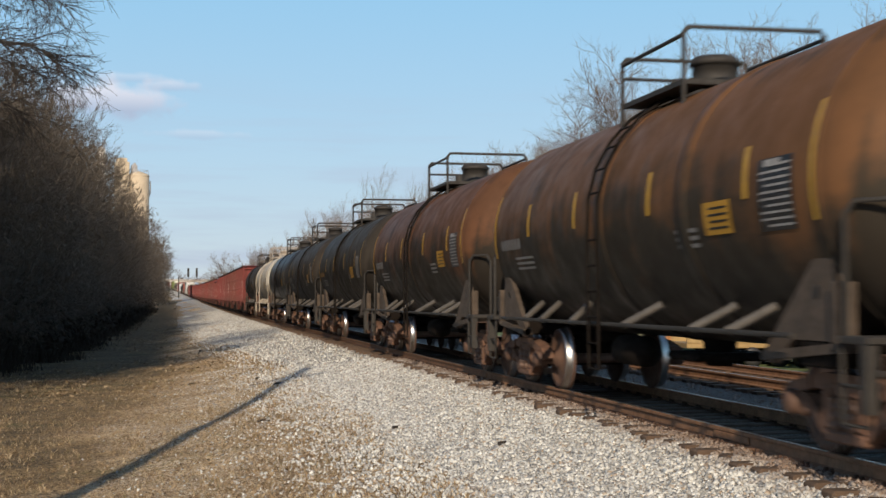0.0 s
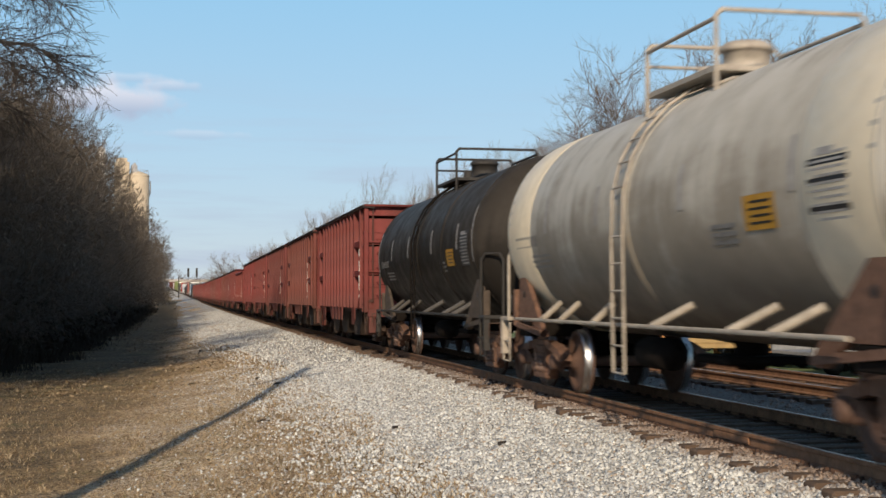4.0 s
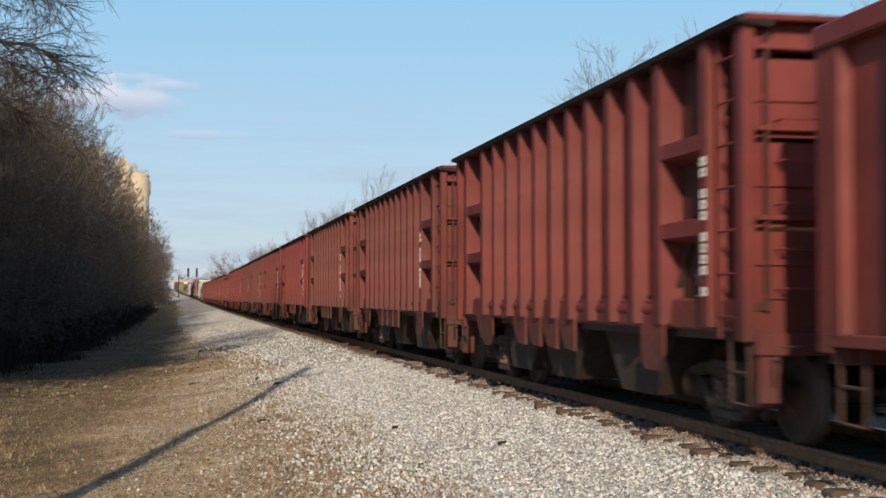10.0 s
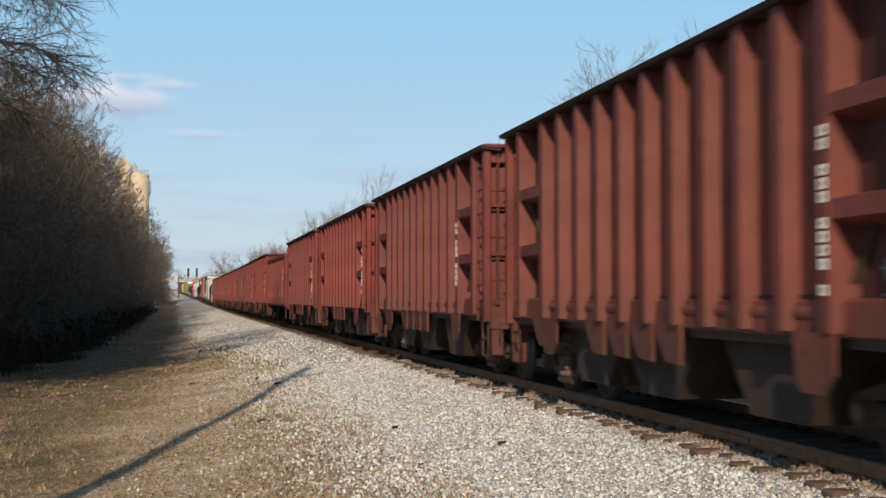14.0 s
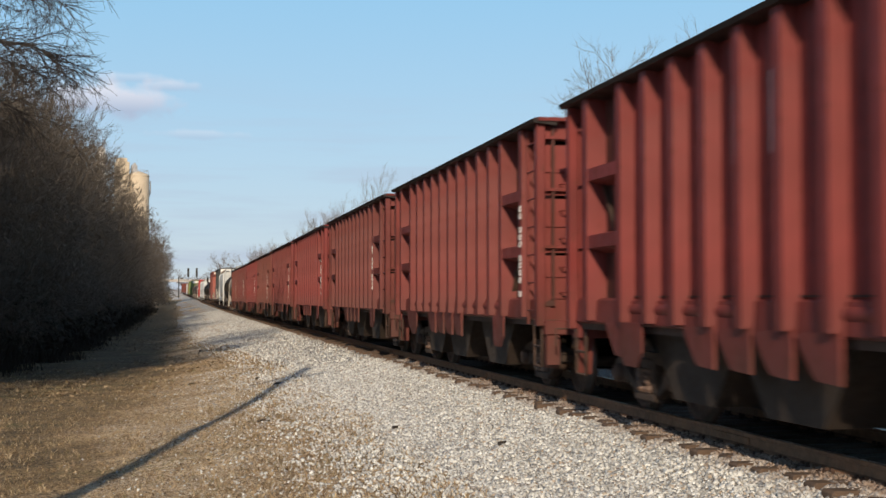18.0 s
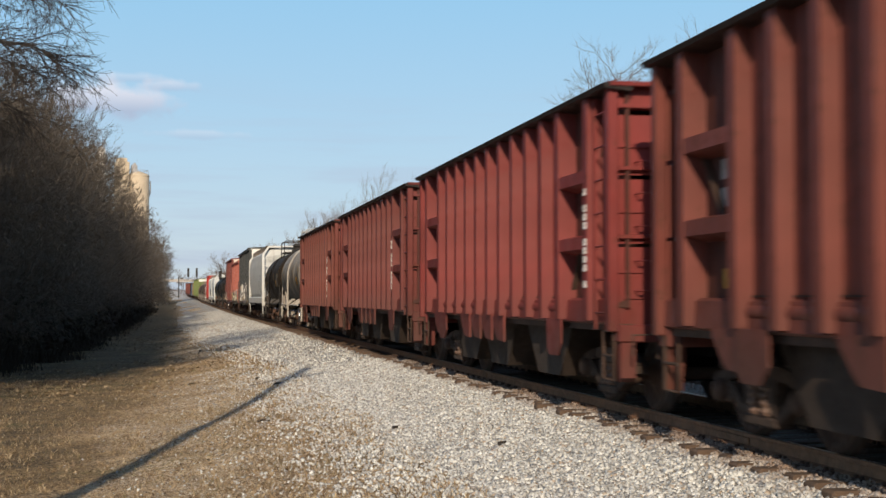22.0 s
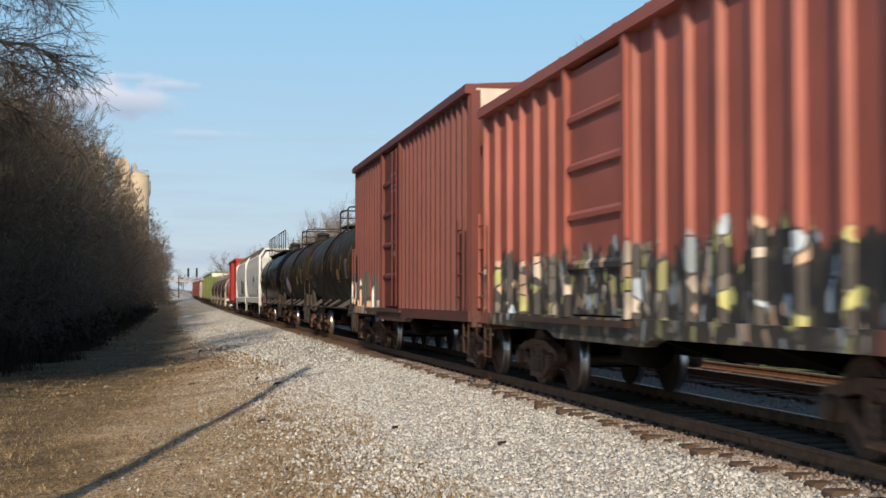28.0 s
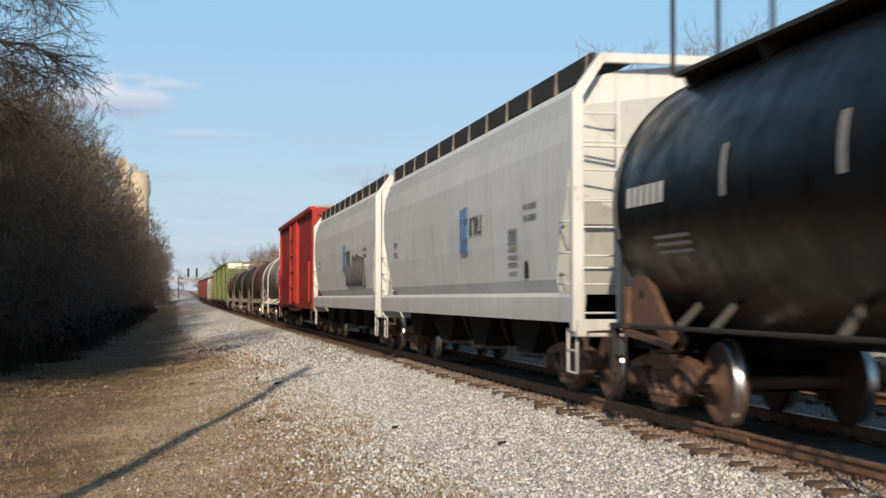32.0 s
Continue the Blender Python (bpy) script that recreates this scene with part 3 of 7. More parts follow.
        coupler(car, e * (HL + 0.02), e, 0.25)
        truck(car, e * 4.70, TRUCK_DARK)
    ladder(car, -1.56, -5.84, 1.0, 3.75, "y", red)
    ladder(car, 1.56, 5.84, 1.0, 3.75, "y", red)
    part("end_label", Shape().box(0.25, 0.95, -HL + 0.028, -HL + 0.02, 1.72, 1.86), LABEL_YELLOW, car, "yellow label")
    part("brake_reservoir", Shape().turned([(0.05, -0.5), (0.19, -0.42), (0.19, 0.42), (0.05, 0.5)], 14, "y", (-0.75, 2.85, 0.62)), UNDER_BROWN, car)
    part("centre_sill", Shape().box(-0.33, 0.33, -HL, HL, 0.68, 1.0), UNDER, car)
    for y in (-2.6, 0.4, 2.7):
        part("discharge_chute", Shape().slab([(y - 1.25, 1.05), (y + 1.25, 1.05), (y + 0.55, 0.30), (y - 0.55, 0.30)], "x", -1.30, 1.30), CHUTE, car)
    return car


def gondola():
    """The lower, wide-ribbed hopper with open ends."""
    red, H = GON_RED, 3.44
    car = thing("hopper_car", "faded red low hopper car with heavy ribs and open ends", "hopper car", "red hopper cars")
    for d in (-1, 1):
        part("side_sheet", Shape().box(*sorted((d * 1.49, d * 1.53)), -HL, HL, 1.06, H - 0.1), red, car)
        part("top_chord", Shape().box(*sorted((d * 1.40, d * 1.66)), -HL, HL, H - 0.16, H + 0.02, 0.02), red, car)
        part("side_sill", Shape().box(*sorted((d * 1.40, d * 1.62)), -HL, HL, 1.0, 1.10, 0.012), red, car)
        m = Shape().slab([(d * 1.47, -0.12), (d * 1.63, -0.075), (d * 1.63, 0.075), (d * 1.47, 0.12)], "z", 1.08, H - 0.14).mesh("rib", red)
        for i in range(14):
            part("rib", m, None, car, "", pose(0, -5.97 + 0.918 * i, 0))
        if d < 0:
            for i in range(6):
                bar_row(car, -1.53, -1, -0.80 + 0.918 * i, 2.30, [0.16, 0.24], 0.80, WHITE, "letter_bar", "white painted letter shape")
            glyph_column(car, -1.63, -1, -5.05, 2.72, (2, 3, 4, 1), 0.105, WHITE)
            bar_row(car, -1.53, -1, -4.60, 1.65, [0.2, 0.2], 0.06, GREYWHITE, lines=4, pitch=0.1)
            # knocks that have gone through to bare bright metal
            s = Shape()
            for i in (1, 2, 3, 6, 8, 9, 10, 12):
                s.box(-1.636, -1.632, -5.97 + 0.918 * i - 0.06, -5.97 + 0.918 * i + 0.06, 1.42 + 0.05 * (i % 3), 1.66 + 0.06 * (i % 2))
            part("scrape", s, plain("scraped_metal", (0.48, 0.33, 0.30), 0.6, 0, 14, 0.3), car, "pale scraped patches")
    for e in (-1, 1):
        part("end_sheet", Shape().box(-1.44, 1.44, *sorted((e * (HL - 0.06), e * (HL - 0.02))), 2.75, H), red, car)
        part("end_chord", Shape().box(-1.62, 1.62, *sorted((e * (HL - 0.10), e * (HL + 0.10))), H - 0.14, H + 0.02, 0.02), red, car)
        part("slope_sheet", Shape().slab([(e * HL, 2.80), (e * (HL - 0.05), 2.80), (e * (HL - 2.6), 1.15), (e * (HL - 2.55), 1.12)], "x", -1.44, 1.44), UNDER_BROWN, car)
        for d in (-1, 1):
            part("corner_post", Shape().box(*sorted((d * 1.36, d * 1.62)), *sorted((e * (HL - 0.16), e * (HL + 0.02))), 0.95, H - 0.1, 0.012), red, car)
            sill_step(car, d * 1.52, e * (HL - 0.35), UNDER_BROWN)
        part("end_sill", Shape().box(-1.5, 1.5, *sorted((e * (HL - 0.2), e * (HL + 0.06))), 0.86, 1.10, 0.015), red, car)
        for z in (1.75, 2.0):
            part("end_rail", Shape().tube([(-1.36, e * (HL - 0.05), z), (1.36, e * (HL - 0.05), z)], 0.025, 6), UNDER_BROWN, car)
        part("brake_cylinder", Shape().box(-0.9, 0.2, *sorted((e * (HL - 0.9), e * (HL - 0.3))), 1.1, 1.55, 0.05), UNDER_BROWN, car)
        coupler(car, e * (HL + 0.02), e, 0.25)
        truck(car, e * 4.70, TRUCK_DARK)
    ladder(car, -1.56, -5.60, 1.0, H - 0.1, "y", red)
    part("centre_sill", Shape().box(-0.33, 0.33, -HL, HL, 0.68, 1.0), UNDER, car)
    for y in (-2.2, 2.2):
        part("discharge_chute", Shape().slab([(y - 1.6, 1.04), (y + 1.6, 1.04), (y + 0.5, 0.30), (y - 0.5, 0.30)], "x", -1.30, 1.30), UNDER, car)
    return car


# ---------------------------------------------------------------- tank cars
def tank_patch(shape, r, zc, y0, y1, a0, a1, n=6):
    """A skin-tight patch on the barrel; angles in degrees above the level, on the side of the camera."""
    rows = []
    for y in (y0, y1):
        rows.append([(-r * math.cos(radians(a0 + (a1 - a0) * i / n)), y, zc + r * math.sin(radians(a0 + (a1 - a0) * i / n))) for i in range(n + 1)])
    return shape.sheet(rows)


RY = 1.08   # half the length of the platform on top of a tank


def tank(label, L, shell, r=1.50, zc=2.36, trim=None, group="tank cars", rail="loop", marks="yellow", bands=(0.0,), head=None, gear=None, over=0.55, ladder_y=0.15):
    trim = trim or IRON
    car = thing("tank_car", label, "tank car", group)
    half = L / 2 - over
    hd = r * 0.50
    prof = []
    for i in range(9):
        a = math.pi / 2 * i / 8
        prof.append((r * math.sin(a), -half + hd * (1 - math.cos(a))))
    body = Shape().turned(prof + [(q, -h) for q, h in prof[::-1]], 48, "y", (0, 0, zc))
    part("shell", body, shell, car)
    if head is not None:
        part("head_band", Shape().turned([(r + 0.004, half - hd - 1.25), (r + 0.008, half - hd - 1.24), (r + 0.008, half - hd - 0.02), (r + 0.004, half - hd)], 48, "y", (0, 0, zc)), head, car, "cream band round the end of the shell")
        part("head_band", Shape().turned([(r + 0.004, hd - half), (r + 0.008, hd - half + 0.02), (r + 0.008, hd - half + 1.24), (r + 0.004, hd - half + 1.25)], 48, "y", (0, 0, zc)), head, car, "cream band round the end of the shell")
    for y in bands:
        part("girth_band", Shape().turned([(r, y - 0.16), (r + 0.018, y - 0.14), (r + 0.018, y + 0.14), (r, y + 0.16)], 48, "y", (0, 0, zc)), shell, car)
    for y in (-half + hd, half - hd):
        part("weld_seam", Shape().turned([(r, y - 0.03), (r + 0.010, y - 0.02), (r + 0.010, y + 0.02), (r, y + 0.03)], 48, "y", (0, 0, zc)), shell, car)
    ty = L / 2 - 1.10 - over
    bracket = gear or GUSSET
    for e in (-1, 1):
        for d in (-1, 1):
            s = Shape().slab([(e * (ty + 0.46), 1.02), (e * (ty + 0.26), 1.74), (e * (ty + 0.20), 1.84), (e * (ty + 0.10), 1.84), (e * (ty + 0.02), 1.74), (e * (ty - 0.98), 0.92), (e * (ty - 0.98), 0.80), (e * (ty - 0.80), 0.80), (e * (ty - 0.42), 1.02)], "x", *sorted((d * 1.34, d * 1.27)))
            s.use(1).turned([(0.055, -0.004), (0.055, 0.004)], 12, "x", (d * 1.342, e * (ty + 0.02), 1.42))
            s.use(0).slab([(e * (ty - 0.98), 0.90), (e * (ty - 0.98), 0.82), (e * (ty + 0.50), 0.94), (e * (ty + 0.50), 1.02)], "x", *sorted((d * 1.38, d * 1.24)))
            part("bolster_web", s, [bracket, BLACK], car, "dust-coated gusset plate")
            part("bolster_flange", Shape().box(*sorted((d * 1.22, d * 1.40)), *sorted((e * (ty + 0.38), e * (ty + 0.48))), 0.95, 1.50, 0.01), bracket, car)
            sill_step(car, d * 1.42, e * (L / 2 - 0.85), trim, 0.40, 1.0)
            part("end_post", Shape().box(*sorted((d * 1.36, d * 1.46)), *sorted((e * (L / 2 - 0.70), e * (L / 2 - 0.60))), 0.50, 1.08), trim, car)
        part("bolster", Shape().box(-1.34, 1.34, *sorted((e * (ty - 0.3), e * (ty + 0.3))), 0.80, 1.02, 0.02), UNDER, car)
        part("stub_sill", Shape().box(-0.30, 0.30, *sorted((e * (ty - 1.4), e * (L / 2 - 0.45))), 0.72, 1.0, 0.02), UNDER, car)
        part("end_platform", Shape().box(-1.46, 1.46, *sorted((e * (L / 2 - 1.05), e * (L / 2 - 0.58))), 1.02, 1.08, 0.01), trim, car)
        for d in (-1, 1):
            h = Shape().tube([(d * 1.42, e * (L / 2 - 0.98), 1.08), (d * 1.42, e * (L / 2 - 0.98), 2.02), (d * 1.36, e * (L / 2 - 0.93), 2.12), (d * 1.18, e * (L / 2 - 0.66), 2.12), (d * 1.12, e * (L / 2 - 0.62), 2.0), (d * 1.12, e * (L / 2 - 0.62), 1.08)], 0.025, 6)
            part("end_handrail", h, trim, car)
        part("brake_gear", Shape().box(-0.95, -0.35, *sorted((e * (L / 2 - 1.02), e * (L / 2 - 0.66))), 1.10, 1.42, 0.05), trim, car)
        coupler(car, e * (L / 2 - 0.46), e)
        truck(car, e * ty, gear)
    for d in (-1, 1):
        part("side_handrail", Shape().tube([(d * 1.50, -ty + 0.1, 1.06), (d * 1.50, ty - 0.1, 1.06)], 0.026, 6), trim, car)
        for i, y in enumerate((-ty + 1.35, -ty + 2.25, -0.9, 1.5, ty - 2.25, ty - 1.35)):
            w = 0.15 * (-1 if y > 0 else 1)
            z1 = 1.30
            part("strut", Shape().tube([(d * 1.48, y + w, 1.06), (d * 1.12, y - w, z1)], 0.050, 5), HANDRAIL if trim is IRON else trim, car)
        # ladder up the flank and over the shoulder of the barrel
        lad = Shape()
        for e in (-1, 1):
            y = ladder_y + e * 0.2
            path = [(d * 1.55, y, 0.52), (d * (r + 0.07), y, zc - 0.3)] + [(d * (r + 0.07) * math.cos(radians(a)), y, zc + (r + 0.07) * math.sin(radians(a))) for a in (8, 22, 36, 50, 64, 76)]
            lad.tube(path, 0.020, 5)
        rungs = [(1.56, 0.52 + 0.31 * i) for i in range(6)] + [((r + 0.07) * math.cos(radians(a)), zc + (r + 0.07) * math.sin(radians(a))) for a in (10, 21, 32, 43, 54, 65)]
        for x, z in rungs:
            lad.tube([(d * x, ladder_y - 0.2, z), (d * x, ladder_y + 0.2, z)], 0.015, 5)
        part("side_ladder", lad, UNDER if trim is IRON else trim, car)
    top = zc + r
    if rail == "loop":
        p = Shape()
        o, q = ((-0.86, -RY), (0.86, -RY), (0.86, RY), (-0.86, RY)), ((-0.52, 0.36 - RY), (0.52, 0.36 - RY), (0.52, RY - 0.36), (-0.52, RY - 0.36))
        p.add([(*c, top + dz) for dz in (-0.06, 0.0) for w in (o, q) for c in w], [f for i in range(4) for j in [(i + 1) % 4] for f in ((i, j, 4 + j, 4 + i), (8 + i, 12 + i, 12 + j, 8 + j), (i, 8 + i, 8 + j, j), (4 + i, 4 + j, 12 + j, 12 + i))])
        part("top_platform", p, trim, car, "grated walkway round the hatch")
        # a cage of bent pipe: a hoop across either end, rails along the sides
        for e in (-1, 1):
            part("end_railing", Shape().tube([(-0.86, e * RY, top - 0.30), (-0.86, e * RY, top + 0.52), (-0.80, e * RY, top + 0.59), (0.80, e * RY, top + 0.59), (0.86, e * RY, top + 0.52), (0.86, e * RY, top - 0.30)], 0.029, 6), trim, car)
            part("top_railing", Shape().tube([(e * 0.86, -RY, top + 0.50), (e * 0.86, RY, top + 0.50)], 0.025, 6), trim, car)
        part("mid_rail", Shape().tube([(-0.86, RY, top + 0.33), (0.55, RY, top + 0.33)], 0.022, 6), trim, car)
    else:
        p = Shape().box(-1.02, -0.62, -half + 1.3, half - 1.3, top - 0.14, top - 0.09)
        p.box(-1.0, 0.9, 0.4, 0.9, top + 0.0, top + 0.05)
        part("top_walkway", p, trim, car, "long grated walkway on top of the tank")
        for y0, y1 in ((-half + 1.3, -0.7), (0.9, half - 1.3)):
            hr = Shape()
            hr.tube([(-1.03, y0, top - 0.12), (-1.03, y0, top + 0.84), (-1.03, y0 + 0.12, top + 0.92), (-1.03, y1 - 0.12, top + 0.92), (-1.03, y1, top + 0.84), (-1.03, y1, top - 0.12)], 0.027, 6)
            n = 4
            for i in range(1, n):
                y = y0 + (y1 - y0) * i / n
                hr.tube([(-1.03, y, top - 0.12), (-1.03, y, top + 0.92)], 0.024, 6)
            part("top_railing", hr, trim, car)
        for y in (-half + 1.5, -half + 3.5, half - 3.5, half - 1.5):
            part("walkway_bracket", Shape().slab([(-0.98, top - 0.14), (-0.55, top - 0.14), (-0.62, top - 0.3), (-0.9, top - 0.36)], "y", y - 0.03, y + 0.03), trim, car)
    part("hatch", Shape().turned([(0.50, top - 0.06), (0.50, top + 0.05), (0.34, top + 0.07), (0.28, top + 0.09), (0.28, top + 0.36), (0.31, top + 0.36), (0.31, top + 0.41), (0.25, top + 0.47), (0.02, top + 0.50)], 22, "z", (0, 0.1, 0)), trim, car, "round hatch cover")
    part("valve", Shape().turned([(0.10, top - 0.04), (0.10, top + 0.30), (0.02, top + 0.32)], 12, "z", (-0.2, 0.85, 0)), trim, car)
    R = r + 0.006
    if marks:
        col = YELLOW if marks not in ("white", "bold") else GREYWHITE
        for y, a0, a1 in ((-half + hd + 0.05, -14, 24), (-4.2, -4, 14), (-1.65, -4, 14), (1.15, -4, 14), (3.45, -4, 14), (half - hd - 0.05, -14, 24)):
            part("reflector_strip", tank_patch(Shape(), R, zc, y - 0.055, y + 0.055, a0, a1), col, car, "yellow reflector strip" if col == YELLOW else "")
        s = Shape()
        for i in range(6):
            tank_patch(s, R, zc, half - hd - 1.60 + 0.2 * i, half - hd - 1.47 + 0.2 * i, *((-2, 6) if marks == "bold" else (-10, -4)), 2)
        part("number_panel", s, ORANGE_DIM if marks == "orange" else WHITE if marks == "bold" else DATA_GREY, car, "row of painted marks")
        s = Shape().use(0)
        tank_patch(s, R, zc, -half + hd + 0.42, -half + hd + 1.10, -16, 8, 5)
        s.use(1)
        for i in range(10):
            tank_patch(s, R + 0.003, zc, -half + hd + 0.46, -half + hd + (1.06 if i % 3 else 0.95), -14.6 + 2.2 * i, -13.8 + 2.2 * i, 1)
        tank_patch(s, R + 0.003, zc, -half + hd + 0.66, -half + hd + 0.98, 5.6, 7.6, 1)
        part("data_block", s, [BLACK, GREYWHITE], car, "dark panel of fine stencilled lines")
        s = Shape()
        for i in range(3):
            tank_patch(s, R, zc, half - hd - 2.2, half - hd - 1.2, -16 - 3 * i, -14.6 - 3 * i, 2)
            tank_patch(s, R, zc, -half + hd + 2.6, -half + hd + 3.2, -13 - 3 * i, -11.4 - 3 * i, 2)
        part("data_block", s, DATA_GREY, car, "block of fine stencilled lines")
        s = Shape().use(0)
        tank_patch(s, R + 0.004, zc, -3.85, -3.20, -15, -3, 4)
        s.use(1)
        for i in range(4):
            tank_patch(s, R + 0.007, zc, -3.78, -3.30 - 0.05 * (i % 2), -13.0 + 2.4 * i, -12.2 + 2.4 * i, 2)
        part("placard", s, [LABEL_YELLOW, BLACK], car, "yellow placard with fine dark lines")
    part("bottom_outlet", Shape().turned([(0.16, 0.55), (0.2, 0.62), (0.2, 0.82), (0.28, 0.95)], 14, "z", (0, 0, 0)).box(-0.5, 0.5, -0.5, 0.5, 0.62, 0.72, 0.03), UNDER, car)
    part("air_reservoir", Shape().turned([(0.05, -0.55), (0.2, -0.45), (0.2, 0.45), (0.05, 0.55)], 14, "y", (-0.55, 1.5, 0.68)), UNDER, car)
    return car


# ---------------------------------------------------------------- covered hoppers
FAINT = plain("faint_grey_stencil", (0.22, 0.225, 0.23), 0.7, 0, 12, 0.3)


def weathered_white(name, c):
    """White car sides gone grey: soft blotches, dirt runs down the sheets, road film low down."""
    n = Nodes(name, 0.5)
    base = n.mix(n.span(n.noise(n.space((0.6, 0.3, 0.6)), 1.4, 4), 0.3, 0.7), tint(c, 0.90), tint(c, 1.06))
    run = n.span(n.noise(n.space((5, 5, 0.35)), 1.5, 5, 0.65), 0.50, 0.78)
    base = n.mix(n.math("MULTIPLY", run, 0.45), base, (0.30, 0.28, 0.25))
    rusty = n.span(n.noise(n.space((4, 4, 1.6)), 1.2, 7, 0.7), 0.66, 0.72)
    base = n.mix(n.math("MULTIPLY", rusty, 0.7), base, (0.20, 0.105, 0.06))
    film = n.span(n.math("ADD", n.axis()["Z"], n.span(n.noise(n.space((2, 2, 0.6)), 1.5, 4), 0, 1, -0.4, 0.4)), 1.9, 0.9)
    n.colour(n.mix(n.math("MULTIPLY", film, 0.35), base, (0.28, 0.255, 0.22)))
    n.rough(n.span(n.noise(n.space(), 3, 4), 0.3, 0.7, 0.42, 0.68))
    return n.bump(n.noise(n.space((1, 0.5, 1)), 1.3, 3), 0.12, 0.02).m


COVER = weathered_white("covered_hopper_white", (0.66, 0.68, 0.68))
COVER_GREY = weathered_white("covered_hopper_grey", (0.56, 0.575, 0.57))


def covered_hopper(label, L, mat, logo=False, scrawl=False):
    car = thing("covered_hopper_car", label, "hopper car", "covered hopper cars")
    h = L / 2 - 0.45
    prof = [(1.36, 1.42), (1.47, 1.62), (1.535, 2.2), (1.56, 2.8), (1.55, 3.4), (1.50, 3.78), (1.50, 3.82), (1.46, 3.84), (1.46, 3.94), (1.42, 3.96), (1.42, 4.06), (1.30, 4.20), (0.9, 4.31), (0.0, 4.40)]
    ring = [(-x, z) for x, z in prof] + [(x, z) for x, z in prof[-2::-1]]

    def skin(x, z, e):
        # the body's ends slope: the full length holds near the roof only
        k = min(1.0, max(0.0, (z - 1.4) / 1.5))
        return e * (h - 0.28 - 1.1 * (1 - k))
    rows = [[(x, skin(x, z, -1) if t == 0 else skin(x, z, 1), z) for x, z in ring] for t in (0, 1)]
    s = Shape().sheet(rows, False)
    for t, r in enumerate(rows):
        s.add(r, [tuple(range(len(r)))[:: 1 if t else -1]])
    part("body", s, mat, car)
    for d in (-1, 1):
        part("side_sill", Shape().slab([(d * 1.42, 1.06), (d * 1.58, 1.06), (d * 1.58, 1.38), (d * 1.50, 1.44), (d * 1.40, 1.42)], "y", -h + 0.1, h - 0.1), mat, car)
        part("running_board", Shape().box(*sorted((d * 0.62, d * 1.02)), -h + 0.2, h - 0.2, 4.46, 4.50), IRON, car, "dark roof walkway")
        part("walkway_edge", Shape().box(*sorted((d * 1.22, d * 1.29)), -h + 0.2, h - 0.2, 4.24, 4.52), IRON, car, "dark walkway edge")
        n = 12
        m = Shape().slab([(d * 1.29, 4.18), (d * 1.33, 4.18), (d * 1.31, 4.51), (d * 1.29, 4.51)], "y", -0.025, 0.025).mesh("walkway_stand", TRUCK_GREY)
        for i in range(n):
            part("walkway_stand", m, None, car, "", pose(0, -h + 0.35 + (2 * h - 0.7) * i / (n - 1), 0))
        for e in (-1, 1):
            # end frame post, bent in over the roof
            y = e * (h - 0.06)
            part("end_post", Shape().slab([(d * 1.58, 0.95), (d * 1.58, 3.98), (d * 1.20, 4.50), (d * 1.08, 4.50), (d * 1.45, 3.92), (d * 1.45, 0.95)], "y", *sorted((y, y - e * 0.14))), mat, car)
            ladder(car, d * 1.22, y, 1.0, 3.9, "x", mat, "end_ladder", 8, 0.48)
            for z in (1.55, 1.95, 2.35):
                part("grab_iron", Shape().tube([(d * 1.52, e * (h - 0.62), z), (d * 1.60, e * (h - 0.62), z), (d * 1.60, e * (h - 0.22), z), (d * 1.52, e * (h - 0.22), z)], 0.014, 5), mat, car)
            part("end_brace", Shape().tube([(d * 1.46, e * (h - 0.1), 1.15), (d * 1.42, e * (h - 0.35), 2.2), (d * 1.46, e * (h - 0.30), 3.0)], 0.035, 6), mat, car)
            sill_step(car, d * 1.5, e * (h - 0.35), mat)
    for e in (-1, 1):
        y = e * (h - 0.06)
        part("end_crossbar", Shape().box(-1.2, 1.2, *sorted((y, y - e * 0.1)), 4.38, 4.50), mat, car)
        part("end_sill", Shape().box(-1.55, 1.55, *sorted((e * (h - 0.3), e * (h + 0.02))), 0.88, 1.10, 0.015), mat, car)
        part("end_web", Shape().slab([(e * (h - 0.3), 1.08), (e * (h - 1.5), 1.08), (e * (h - 1.25), 1.6)], "x", -0.05, 0.05), mat, car)
        part("brake_wheel", Shape().turned([(0.26, 0.0), (0.28, 0.02), (0.26, 0.04)], 18, "y", (0.3, y + e * 0.03, 2.15)), IRON, car)
        for z in (1.75, 2.6, 3.3):
            part("end_rail", Shape().tube([(-1.45, y, z), (1.45, y, z)], 0.018, 5), mat, car)
        coupler(car, e * (h - 0.02), e)
        truck(car, e * (h - 1.95))
    for i in range(4):
        y = -h + 3.6 + (2 * h - 7.2) * i / 3
        s = Shape().slab([(y - 1.35, 1.42), (y + 1.35, 1.42), (y + 0.45, 0.55), (y - 0.45, 0.55)], "x", -1.30, 1.30)
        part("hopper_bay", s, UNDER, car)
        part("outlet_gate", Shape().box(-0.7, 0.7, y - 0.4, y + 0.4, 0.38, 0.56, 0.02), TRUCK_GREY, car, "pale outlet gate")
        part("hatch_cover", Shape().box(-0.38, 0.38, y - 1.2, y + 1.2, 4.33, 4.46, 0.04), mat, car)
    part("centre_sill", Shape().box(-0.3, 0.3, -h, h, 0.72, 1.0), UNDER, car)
    x = -1.565
    bar_row(car, x, -1, -h + 3.0, 2.35, [0.55], 0.05, FAINT, "data_block", "fine stencilled lines", 6, 0.1)
    bar_row(car, x, -1, -h + 1.9, 2.66, [0.45, 0.2], 0.06, FAINT, "number_panel", "row of dark marks", 2, 0.16)
